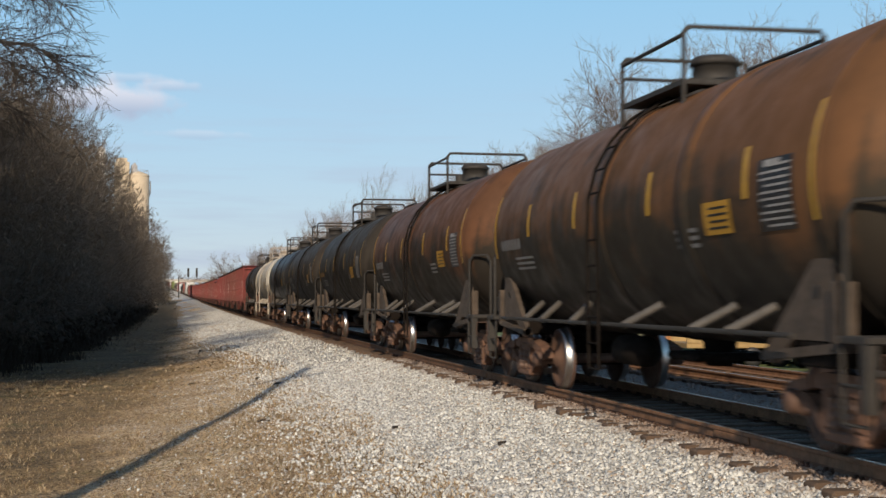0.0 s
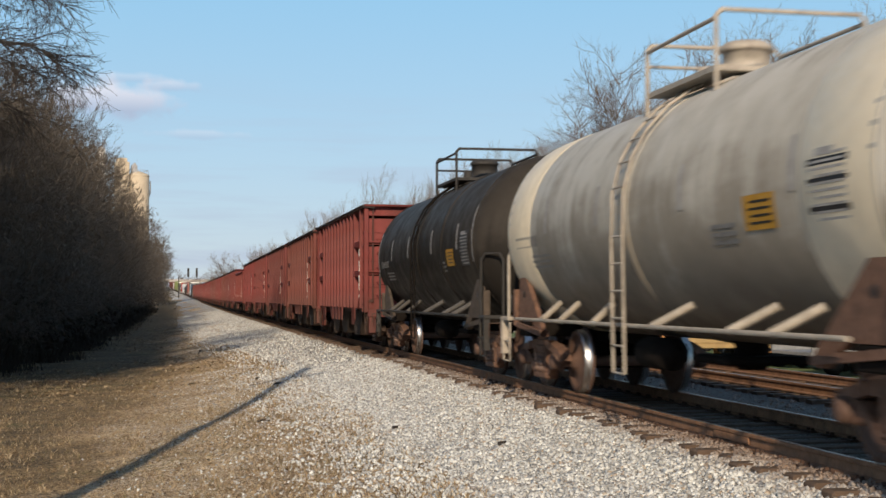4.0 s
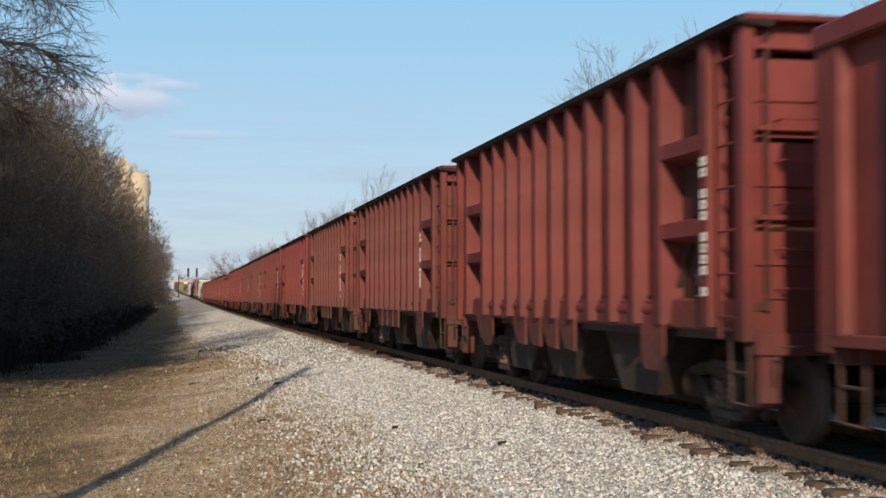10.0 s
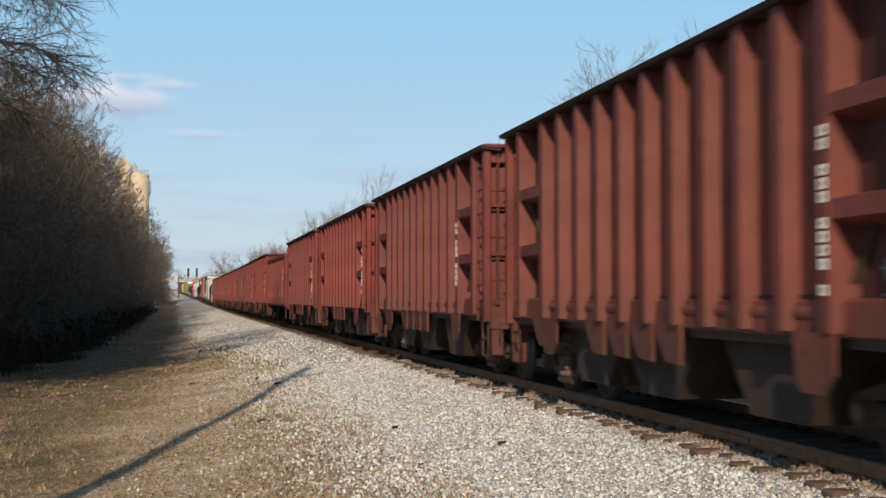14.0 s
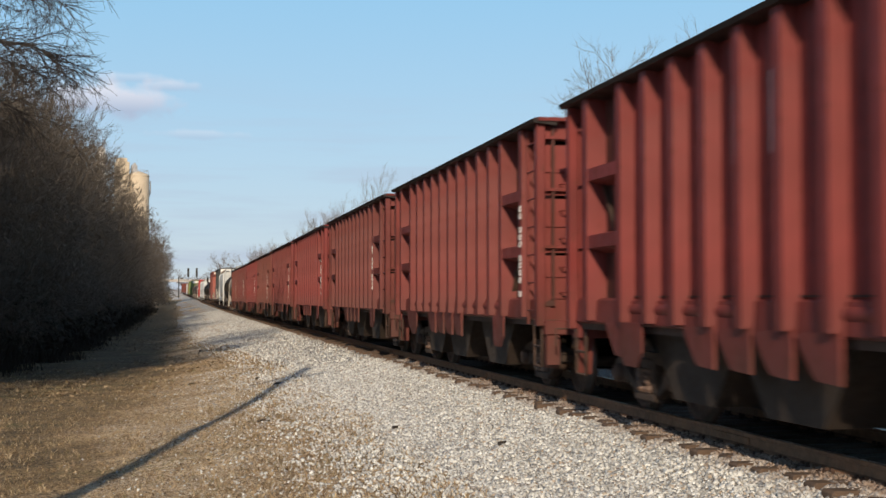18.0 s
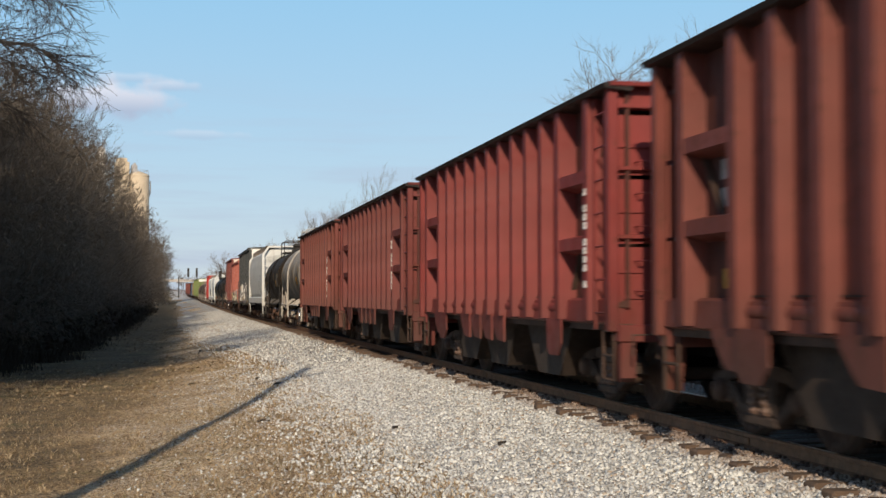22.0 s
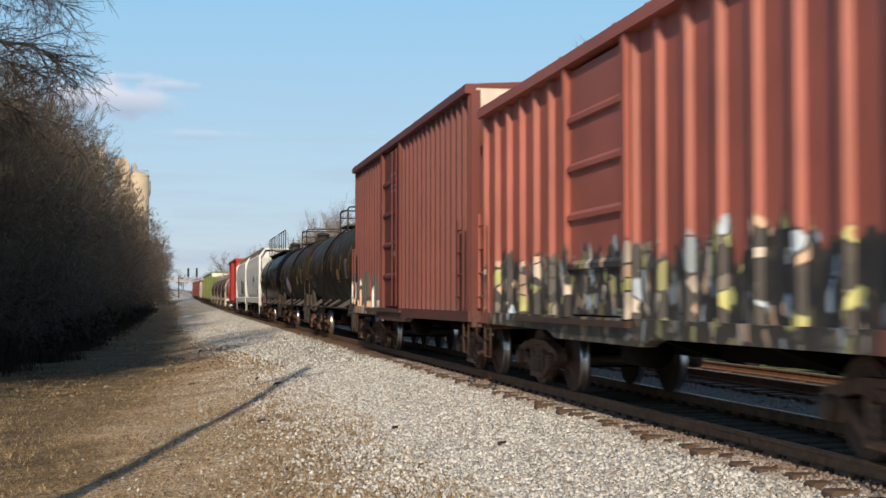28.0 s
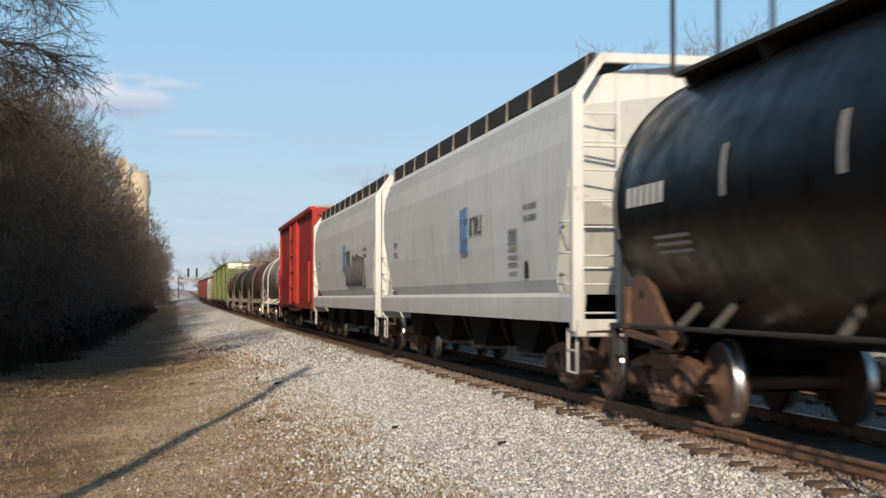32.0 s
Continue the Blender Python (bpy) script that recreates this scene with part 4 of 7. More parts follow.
    bar_row(car, x, -1, h - 2.4, 2.55, [0.42], 0.08, FAINT, "number_panel", "row of dark marks", 2, 0.22)
    part("data_plate", Shape().box(-1.50, -1.49, -h + 2.6, -h + 2.82, 1.66, 1.95).box(-1.503, -1.501, -h + 2.64, -h + 2.78, 1.70, 1.91), BLACK, car, "black data plate")
    if logo:
        s = Shape()
        s.use(0).box(x - 0.008, x, -h + 6.50, -h + 7.10, 2.16, 2.34).box(x - 0.008, x, -h + 6.62, -h + 6.84, 2.38, 2.62).box(x - 0.008, x, -h + 6.92, -h + 7.12, 2.38, 2.92)
        s.box(x - 0.008, x, -h + 6.50, -h + 6.86, 2.66, 2.76).box(x - 0.008, x, -h + 6.50, -h + 6.58, 2.38, 2.94).box(x - 0.008, x, -h + 6.66, -h + 6.86, 2.80, 2.95)
        s.use(1)
        for i in range(4):
            y = -h + 5.42 + 0.24 * i
            s.box(x - 0.008, x, y, y + 0.05, 2.44, 2.74).box(x - 0.008, x, y + 0.05, y + 0.16, 2.44 + 0.13 * (i % 3), 2.48 + 0.13 * (i % 3))
            if i % 2:
                s.box(x - 0.008, x, y + 0.13, y + 0.17, 2.44, 2.74)
        part("logo", s, [BLUE, IRON], car, "blue and black painted emblem")
    if scrawl:
        s = Shape()
        rnd = random.Random(5)
        for i in range(9):
            y = -h + 2.4 + 0.42 * i
            pts = [(-1.566, y, 1.7), (-1.572, y + 0.2, 2.2 + rnd.random() * 0.4), (-1.566, y + 0.35, 1.75), (-1.566, y + 0.1, 2.0)]
            s.tube(pts, 0.035, 5)
        part("scrawl", s, plain("scrawl_grey", (0.10, 0.10, 0.11), 0.7), car, "dark sprayed scrawl")
    return car


# ---------------------------------------------------------------- box cars
def boxcar(label, L, H, mat, door=(-1.5, 1.5), ribs=0.86, roof=None, end_top=None, smooth=False, group="box cars", deep=0.06, wide=0.09, door_mat=None, rods=True):
    car = thing("box_car", label, "box car", group)
    h = L / 2 - 0.5
    roof = roof or mat
    for d in (-1, 1):
        a, b = sorted((d * 1.42, d * 1.46))
        part("side_sheet", Shape().box(a, b, -h, door[0], 1.10, H - 0.1), mat, car)
        part("side_sheet", Shape().box(a, b, door[1], h, 1.10, H - 0.1), mat, car)
        for y0, y1 in ((-h + 0.1, door[0] - 0.12), (door[1] + 0.12, h - 0.1)):
            n = max(2, round((y1 - y0) / ribs) + 1)
            for i in range(n):
                if not smooth or i in (0, n - 1):
                    y = y0 + (y1 - y0) * i / (n - 1)
                    part("rib", Shape().slab([(d * 1.455, y - wide), (d * (1.48 + deep), y - wide * 0.6), (d * (1.48 + deep), y + wide * 0.6), (d * 1.455, y + wide)], "z", 1.12, H - 0.14), mat, car)
        part("roof_rail", Shape().slab([(d * 1.42, H - 0.18), (d * 1.62, H - 0.16), (d * 1.62, H - 0.04), (d * 1.42, H)], "y", -h - 0.03, h + 0.03), mat, car)
        part("side_sill", Shape().slab([(-h, 1.14), (h, 1.14), (h, 0.96), (door[1] + 0.9, 0.94), (door[1] + 0.5, 0.84), (door[0] - 0.5, 0.84), (door[0] - 0.9, 0.94), (-h, 0.96)], "x", *sorted((d * 1.40, d * 1.56))), mat, car)
        # the sliding door: panels between cross beams, lock rods
        dr = part("door", Shape().box(*sorted((d * 1.46, d * 1.52)), door[0] + 0.03, door[1] - 0.03, 1.16, H - 0.22, 0.01), door_mat or mat, car)
        for i in range(1, 5):
            z = 1.16 + (H - 1.38) * i / 5
            part("door_beam", Shape().slab([(d * 1.51, z - 0.07), (d * 1.57, z - 0.05), (d * 1.57, z + 0.01), (d * 1.51, z + 0.07)], "y", door[0] + 0.06, door[1] - 0.06), door_mat or mat, dr)
        for y in (door[0], door[1]):
            part("door_post", Shape().box(*sorted((d * 1.46, d * 1.60)), y - 0.09, y + 0.05, 1.12, H - 0.14, 0.01), mat, car)
        if rods:
            for y in (door[0] + 0.3, door[0] + 0.9):
                part("lock_rod", Shape().tube([(d * 1.60, y, 1.2), (d * 1.60, y, H - 0.3)], 0.022, 6), mat, dr)
        part("door_track", Shape().box(*sorted((d * 1.50, d * 1.64)), door[0] - 0.2, door[1] + (door[1] - door[0]), 1.04, 1.11), UNDER_BROWN, car)
        for e in (-1, 1):
            ladder(car, d * 1.62, e * (h - 0.35), 1.2, 2.75, "y", mat, "side_ladder", 4, 0.44)
            sill_step(car, d * 1.52, e * (h - 0.35), UNDER_BROWN)
    # shallow pitched roof with seams
    rf = Shape().slab([(-1.60, H - 0.06), (-1.60, H), (0, H + 0.10), (1.60, H), (1.60, H - 0.06)], "y", -h - 0.02, h + 0.02)
    for i in range(13):
        y = -h + 0.3 + (2 * h - 0.6) * i / 12
        rf.slab([(-1.58, H - 0.02), (0, H + 0.08), (1.58, H - 0.02), (1.58, H + 0.03), (0, H + 0.13), (-1.58, H + 0.03)], "y", y - 0.03, y + 0.03)
    part("roof", rf, roof, car)
    for e in (-1, 1):
        y = e * h
        zt = H - 0.62 if end_top else H - 0.05
        part("end_sheet", Shape().box(-1.46, 1.46, *sorted((y, y - e * 0.05)), 1.0, zt), mat, car)
        if end_top:
            part("end_top", Shape().box(-1.48, 1.48, *sorted((y + e * 0.004, y - e * 0.05)), zt, H - 0.05), end_top, car, "white panel across the top of the end")
        n = 9
        for i in range(n):
            z = 1.25 + (zt - 1.5) * i / (n - 1)
            part("end_rib", Shape().slab([(y, z - 0.10), (y + e * 0.07, z - 0.03), (y + e * 0.07, z + 0.04), (y, z + 0.10)], "x", -1.30, 1.30), mat, car)
        for d in (-1, 1):
            part("corner_post", Shape().box(*sorted((d * 1.34, d * 1.52)), *sorted((y + e * 0.03, y - e * 0.12)), 1.0, H - 0.1, 0.012), mat, car)
        ladder(car, -1.18, y + e * 0.12, 1.2, 2.75, "x", mat, "end_ladder", 4, 0.44)
        part("end_sill", Shape().box(-1.5, 1.5, *sorted((y + e * 0.05, y - e * 0.2)), 0.86, 1.06, 0.015), mat, car)
        part("brake_wheel", Shape().turned([(0.26, 0.0), (0.28, 0.02), (0.26, 0.04)], 18, "y", (0.55, y + e * 0.12, 2.3)), UNDER_BROWN, car)
        coupler(car, e * (h + 0.02), e)
        truck(car, e * (h - 1.85))
    part("centre_sill", Shape().box(-0.33, 0.33, -h, h, 0.66, 1.0), UNDER, car)
    for y in (-3.1, 0.0, 3.1):
        part("crossbearer", Shape().slab([(-1.38, 1.0), (1.38, 1.0), (0.4, 0.68), (-0.4, 0.68)], "y", y - 0.08, y + 0.08), UNDER, car)
    part("brake_reservoir", Shape().turned([(0.05, -0.5), (0.2, -0.42), (0.2, 0.42), (0.05, 0.5)], 14, "y", (-0.8, 1.1, 0.72)), UNDER, car)
    return car


# ---------------------------------------------------------------- making up the train
FINE = ("data_block", "number_panel", "stencil", "scrape", "spring", "graffiti", "logo")
TRAIN = []       # (car, place along the line at 16 s, length over couplers)


def couple(car, a, b):
    TRAIN.append((car, (a + b) / 2, b - a))
    return car


def make_train():
    P = tank_paint
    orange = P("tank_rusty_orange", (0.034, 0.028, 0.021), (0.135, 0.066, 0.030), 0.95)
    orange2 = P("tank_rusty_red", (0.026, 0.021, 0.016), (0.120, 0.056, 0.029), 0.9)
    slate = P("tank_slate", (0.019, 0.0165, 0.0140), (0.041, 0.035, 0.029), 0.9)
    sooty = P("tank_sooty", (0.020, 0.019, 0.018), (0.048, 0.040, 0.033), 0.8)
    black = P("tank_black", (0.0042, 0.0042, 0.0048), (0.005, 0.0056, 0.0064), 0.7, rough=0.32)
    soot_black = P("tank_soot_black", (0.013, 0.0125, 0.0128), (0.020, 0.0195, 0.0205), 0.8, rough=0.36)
    soot_black.node_tree.nodes["Principled BSDF"].inputs["Specular IOR Level"].default_value = 0.45
    bone = P("tank_bone", (0.27, 0.245, 0.205), (0.50, 0.48, 0.43), 0.85, dirt=(0.11, 0.09, 0.07), low=0.8)
    grey = P("tank_grey", (0.105, 0.097, 0.088), (0.285, 0.265, 0.24), 0.9, dirt=(0.07, 0.065, 0.06), low=0.7)
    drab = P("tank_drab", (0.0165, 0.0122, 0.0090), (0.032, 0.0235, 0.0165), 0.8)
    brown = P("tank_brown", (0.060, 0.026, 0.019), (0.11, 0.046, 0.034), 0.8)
    cream = plain("cream_band", (0.66, 0.58, 0.44), 0.5, 0, 3, 0.10)
    pale_gear = plain("pale_dust_gear", (0.38, 0.33, 0.28), 0.8, 0, 6, 0.25)
    p = 13.75
    base = -183.3
    specs = [("dark grey riveted tank car with black lower half", slate, "white", {}), ("bone white tank car with cream end bands", bone, "white", {"head": cream, "trim": plain("bone_trim", (0.34, 0.30, 0.25), 0.6), "gear": TRUCK_RUST}),
             ("glossy black tank car with yellow reflector strips", soot_black, "yellow", {}), ("sooty dark tank car streaked with grime", sooty, "yellow", {}),
             ("slate grey tank car, black below for grime and shade", slate, "orange", {}), ("tank car with rust-red weathered top and black underside", orange2, "yellow", {}),
             ("tank car with rust-orange weathered barrel and black underside", orange, "yellow", {}), ("grimy olive grey tank car", drab, "yellow", {})]
    for i, (label, m, marks, more) in enumerate(specs):
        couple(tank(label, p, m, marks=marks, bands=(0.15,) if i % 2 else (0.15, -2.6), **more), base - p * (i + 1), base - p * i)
    masters = [hopper(k) for k in range(4)]
    low = gondola()
    order = [0, 1, 3, 0, 2, "g", 0, 3, 1, 2, 0, 1, 3, 2, 0, "g", 2, 0, 3, 2, 0, 1, 2, 3, 1]
    used = set()
    for i, k in enumerate(order):
        fe = -170.07 + 13.975 * i
        m = low if k == "g" else masters[k]
        car = copy_thing(m, Matrix()) if k in used else m
        used.add(k)
        couple(car, fe - 2 * HL - 0.74, fe + 0.74)
    couple(tank("light grey tank car with pale dusty frame", 12.4, grey, trim=plain("pale_trim", (0.40, 0.37, 0.33), 0.6), gear=pale_gear, marks="yellow", bands=(0.1, -2.2)), 165.8, 178.2)
    couple(tank("dark brown tank car with orange lettering", 12.7, drab, marks="orange", bands=(0.1,)), 178.2, 190.9)
    couple(covered_hopper("grey white covered hopper car with smooth sides", 16.3, COVER_GREY), 190.9, 207.2)
    loud = [(0.62, 0.60, 0.56), (0.05, 0.05, 0.055), (0.45, 0.27, 0.05), (0.05, 0.05, 0.055), (0.66, 0.65, 0.62), (0.10, 0.10, 0.105), (0.28, 0.28, 0.29), (0.58, 0.56, 0.54)]
    dark_side = tagged_paint("charcoal_tagged", (0.023, 0.029, 0.032), loud, 2.35, -6.5, 6.0, scale=3.4, shade=0.35)
    couple(boxcar("charcoal box car with sprayed graffiti low on its side", 17.0, 4.95, dark_side, end_top=WHITE, ribs=0.62), 207.2, 224.2)
    mixed = [(0.03, 0.028, 0.028), (0.45, 0.55, 0.65), (0.04, 0.035, 0.033), (0.03, 0.03, 0.03), (0.50, 0.50, 0.20), (0.06, 0.05, 0.045), (0.03, 0.028, 0.028), (0.60, 0.42, 0.30), (0.05, 0.045, 0.04), (0.16, 0.14, 0.12), (0.62, 0.55, 0.47)]
    salmon = tagged_paint("salmon_tagged", (0.33, 0.096, 0.071), mixed, 1.95, -5.9, 6.6, scale=12.0, shade=0.55)
    couple(boxcar("salmon red box car with ribbed sides and graffiti", 15.1, 4.50, salmon, door=(-0.35, 2.05), ribs=0.80, rods=False), 224.2, 239.3)
    few = [(0.70, 0.66, 0.60), (0.62, 0.40, 0.28), (0.06, 0.055, 0.05), (0.70, 0.68, 0.64), (0.20, 0.045, 0.032)]
    tall = tagged_paint("brown_red_tagged", (0.128, 0.028, 0.022), few, 2.0, 3.3, 7.9, scale=2.6)
    b3 = couple(boxcar("tall brown-red box car with white end panel", 16.5, 5.08, tall, door=(-0.4, 2.25), ribs=0.50, end_top=plain("end_white", (0.62, 0.54, 0.46), 0.6, 0, 3, 0.2)), 239.3, 255.8)
    s = Shape()
    for i in range(4):
        y = -0.80 - 0.52 * i
        s.slab([(y - 0.17, 1.74), (y + 0.02, 1.70), (y + 0.15, 1.72), (y + 0.17, 1.25 + 0.05 * i), (y - 0.02, 1.16), (y - 0.05, 1.42)], "x", -1.466, -1.461)
    bar_row(b3, -1.525, -1, 0.25, 4.25, [0.55, 0.30], 0.05, GREYWHITE, lines=4, pitch=0.13)
    bar_row(b3, -1.525, -1, 0.35, 2.55, [0.22, 0.18], 0.10, GREYWHITE, lines=2, pitch=0.20)
    part("graffiti", s, plain("spray_green", (0.045, 0.12, 0.055), 0.6, 0, 6, 0.3), b3, "green sprayed marks")
    couple(tank("dark drab tank car with yellow reflector strips", 15.4, drab, marks="orange"), 255.8, 271.2)
    k2 = couple(tank("dark drab tank car with sprayed graffiti patch", 14.8, drab, marks="orange", ladder_y=-1.9), 271.2, 286.0)
    # a pale blue spiky field, white letter shapes on it, red inside them
    sky_blue, chalk, blood = plain("spray_pale_blue", (0.24, 0.33, 0.38), 0.6, 0, 5, 0.2), plain("spray_white", (0.56, 0.52, 0.53), 0.6, 0, 4, 0.15), plain("spray_red", (0.36, 0.075, 0.05), 0.6, 0, 5, 0.2)
    field, white, red = Shape(), Shape(), Shape()
    lows, highs = (-6, -13, -17, -19, -21, -22, -25, -28, -20, -16, -10), (2, 8, 12, 17, 21, 15, 12, 9, 6, 1, -5)
    for i in range(66):
        y, at = 0.35 + i / 30, 10 - i / 6.5
        tank_patch(field, 1.508, 2.36, y, y + 1 / 30, np.interp(at, range(11), lows) * 0.8 - 15, np.interp(at, range(11), highs) * 0.8 - 14 + 0.8 * math.sin(i * 1.1))
    for i, (a0, a1) in enumerate(((-12, 4), (-15, 9), (-16, 11), (-14, 14), (-17, 12), (-18, 10), (-20, 7), (-14, 2))):
        a0, a1, y = a0 * 0.8 - 15, a1 * 0.8 - 15, 0.55 + 0.225 * i
        for j in range(6):
            bow = (abs(j - 2.5) / 2.5) ** 2 * 2.2
            tank_patch(white, 1.511, 2.36, y + 0.036 * j, y + 0.036 * (j + 1), a0 + bow, a1 - bow + 0.35 * (j - 2.5))
        if i not in (2, 5):
            tank_patch(red, 1.514, 2.36, y + 0.03, y + 0.12, a0 + 4, a1 - 3)
            tank_patch(red, 1.5145, 2.36, y + 0.03, y + 0.20, a0 + 8, a0 + 11)
    for s, m in ((field, sky_blue), (white, chalk), (red, blood)):
        part("graffiti", s, m, k2, "sprayed white, red and pale blue piece")
    couple(tank("glossy black tank car with long roof walkway", 15.4, black, r=1.56, zc=2.42, rail="long", marks="bold", bands=(), gear=TRUCK_RUST, over=0.30), 286.0, 301.4)
    couple(covered_hopper("off-white covered hopper car with blue emblem", 17.5, COVER, logo=True), 301.4, 318.9)
    couple(covered_hopper("off-white covered hopper car with dark scrawl", 17.1, COVER, logo=True, scrawl=True), 318.9, 336.0)
    scarlet = paint("scarlet", (0.36, 0.033, 0.026), wear=0.2, rough=0.45)
    couple(boxcar("bright red smooth-sided box car", 17.5, 4.85, scarlet, smooth=True, door=(-1.6, 1.6), roof=plain("pale_roof", (0.4, 0.36, 0.34), 0.6)), 336.0, 353.5)
    pale_trim = plain("white_trim", (0.66, 0.63, 0.58), 0.6)
    couple(tank("grey tank car with white end band and rails", 16.0, grey, trim=pale_trim, head=WHITE, gear=TRUCK_GREY), 353.5, 369.5)
    couple(tank("red-brown tank car with pale rails", 16.0, brown, trim=TRUCK_GREY), 369.5, 385.5)
    a = 385.5
    for lab, m in (("dusty grey tank car", slate), ("brown grey tank car", drab), ("old brown tank car", brown)):
        couple(tank(lab + " far down the train", 15.0, m, gear=TRUCK_GREY, trim=TRUCK_GREY), a, a + 15.0)
        a += 15.0
    green = paint("leaf_green", (0.15, 0.19, 0.065), wear=0.3)
    gb = boxcar("tall leaf green box car with white end panel", 18.0, 5.1, green, end_top=WHITE, smooth=True)
    couple(gb, a, a + 18.0)
    for i in (1, 2):
        couple(copy_thing(gb, Matrix()), a + 18 * i, a + 18 * (i + 1))
    a += 54
    couple(boxcar("tan box car far down the train", 17.5, 4.5, paint("tan", (0.22, 0.15, 0.09), wear=0.4)), a, a + 17.5)
    wb = covered_hopper("off-white covered hopper car far down the train", 17.5, COVER)
    couple(wb, a + 17.5, a + 35.0)
    rb = boxcar("brick red box car far down the train", 17.5, 4.6, RED[1])
    for i in range(5):
        couple(rb if i == 0 else copy_thing(rb, Matrix()), a + 35 + 17.5 * i, a + 52.5 + 17.5 * i)


make_train()
for ob in scene.objects:
    if ob.name.split(".")[0] in FINE:
        ob["kind"] = "stuff"

# ---------------------------------------------------------------- the ground
PROFILE = [(-500, -1.6), (-40, -1.45), (-9, -1.38), (-4, -1.30), (-1.2, -1.24), (0.2, -1.08), (1.2, -0.88), (2.6, -0.62), (4.6, -0.34), (5.05, -0.252), (5.35, -0.190), (5.7, -0.175), (7.7, -0.18), (8.53, -0.26),
           (9.4, -0.23), (11.9, -0.23), (12.6, -0.26), (15.0, -0.75), (18, -0.9), (60, -0.9), (800, -0.9)]


def height(x, y):
    """The ground's height at a place, with the line's bend and climb."""
    u = x - bend(y)
    z = float(np.interp(u, [p[0] for p in PROFILE], [p[1] for p in PROFILE]))
    rough = 0.0 if 5.0 < u < 12.6 else min(1.0, abs(u - 5.0) / 2.5 if u <= 5 else (u - 12.6) / 2)
    return z + rise(y) + rough * (0.07 if u > 0 else 0.12) * (noise.noise((x * 0.35, y * 0.22, 0.3)) + 0.5 * noise.noise((x * 1.1, y * 0.9, 1.7)))


def ballast_edge(y):
    """Where the clean stone gives way to grass, on the camera's side."""
    return float(np.interp(y, [8, 13, 18, 23, 30, 39, 54, 75, 120], [2.7, 2.6, 2.55, 2.6, 2.65, 2.5, 1.9, 0.9, 0.0])) + bend(y) + 0.34 * noise.noise((y * 0.45, 3.1, 0.0)) + 0.22 * noise.noise((y * 1.9, 0.4, 0.0)) + 0.12 * noise.noise((y * 5.3, 0.4, 0.0))


def ground_material():
    n = Nodes("dormant_grass", 0.95)
    v = n.space()
    patch = n.span(n.noise(v, 0.55, 5, 0.6), 0.40, 0.62)
    fine = n.span(n.noise(v, 15, 5, 0.65), 0.40, 0.62)
    ax = n.axis()
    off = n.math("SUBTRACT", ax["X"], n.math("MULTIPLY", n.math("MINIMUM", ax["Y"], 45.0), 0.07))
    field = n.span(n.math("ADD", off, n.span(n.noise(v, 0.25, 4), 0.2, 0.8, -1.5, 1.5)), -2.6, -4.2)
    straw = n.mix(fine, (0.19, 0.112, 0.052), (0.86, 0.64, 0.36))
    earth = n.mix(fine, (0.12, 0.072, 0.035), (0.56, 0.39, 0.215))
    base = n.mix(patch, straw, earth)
    # dark streaks across the mud: shadows of the uneven field painted in
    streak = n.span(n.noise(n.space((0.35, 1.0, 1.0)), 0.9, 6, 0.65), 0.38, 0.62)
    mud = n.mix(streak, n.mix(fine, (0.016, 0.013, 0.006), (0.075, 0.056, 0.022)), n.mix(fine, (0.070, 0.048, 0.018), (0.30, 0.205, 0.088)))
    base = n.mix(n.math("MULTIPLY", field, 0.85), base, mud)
    mat = n.span(n.noise(n.space((0.8, 1.2, 1.0)), 2.6, 6, 0.7), 0.42, 0.62)
    base = n.mix(n.math("MULTIPLY", mat, 0.42), base, n.mix(fine, (0.05, 0.032, 0.015), (0.20, 0.135, 0.065)))
    green = n.math("MULTIPLY", n.span(n.noise(v, 0.32, 3), 0.54, 0.66), n.span(n.noise(v, 5, 4), 0.4, 0.6))
    base = n.mix(n.math("MULTIPLY", green, 0.55), base, (0.085, 0.095, 0.030))
    grit = n.node("ShaderNodeTexVoronoi", Scale=34.0)
    n.link(v, grit.inputs["Vector"])
    sc = n.nt.nodes.new("ShaderNodeSeparateColor")
    n.link(grit.outputs["Color"], sc.inputs[0])
    base = n.mix(n.math("MULTIPLY", n.math("MULTIPLY", n.span(sc.outputs[0], 0.66, 0.72), n.span(field, 0.6, 0.0)), n.span(n.noise(v, 0.8, 3), 0.30, 0.5)), base, (0.68, 0.59, 0.46))
    n.colour(base)
    return n.bump(n.math("ADD", n.noise(v, 22, 6, 0.7), n.noise(v, 4, 4)), 0.9, 0.06).m


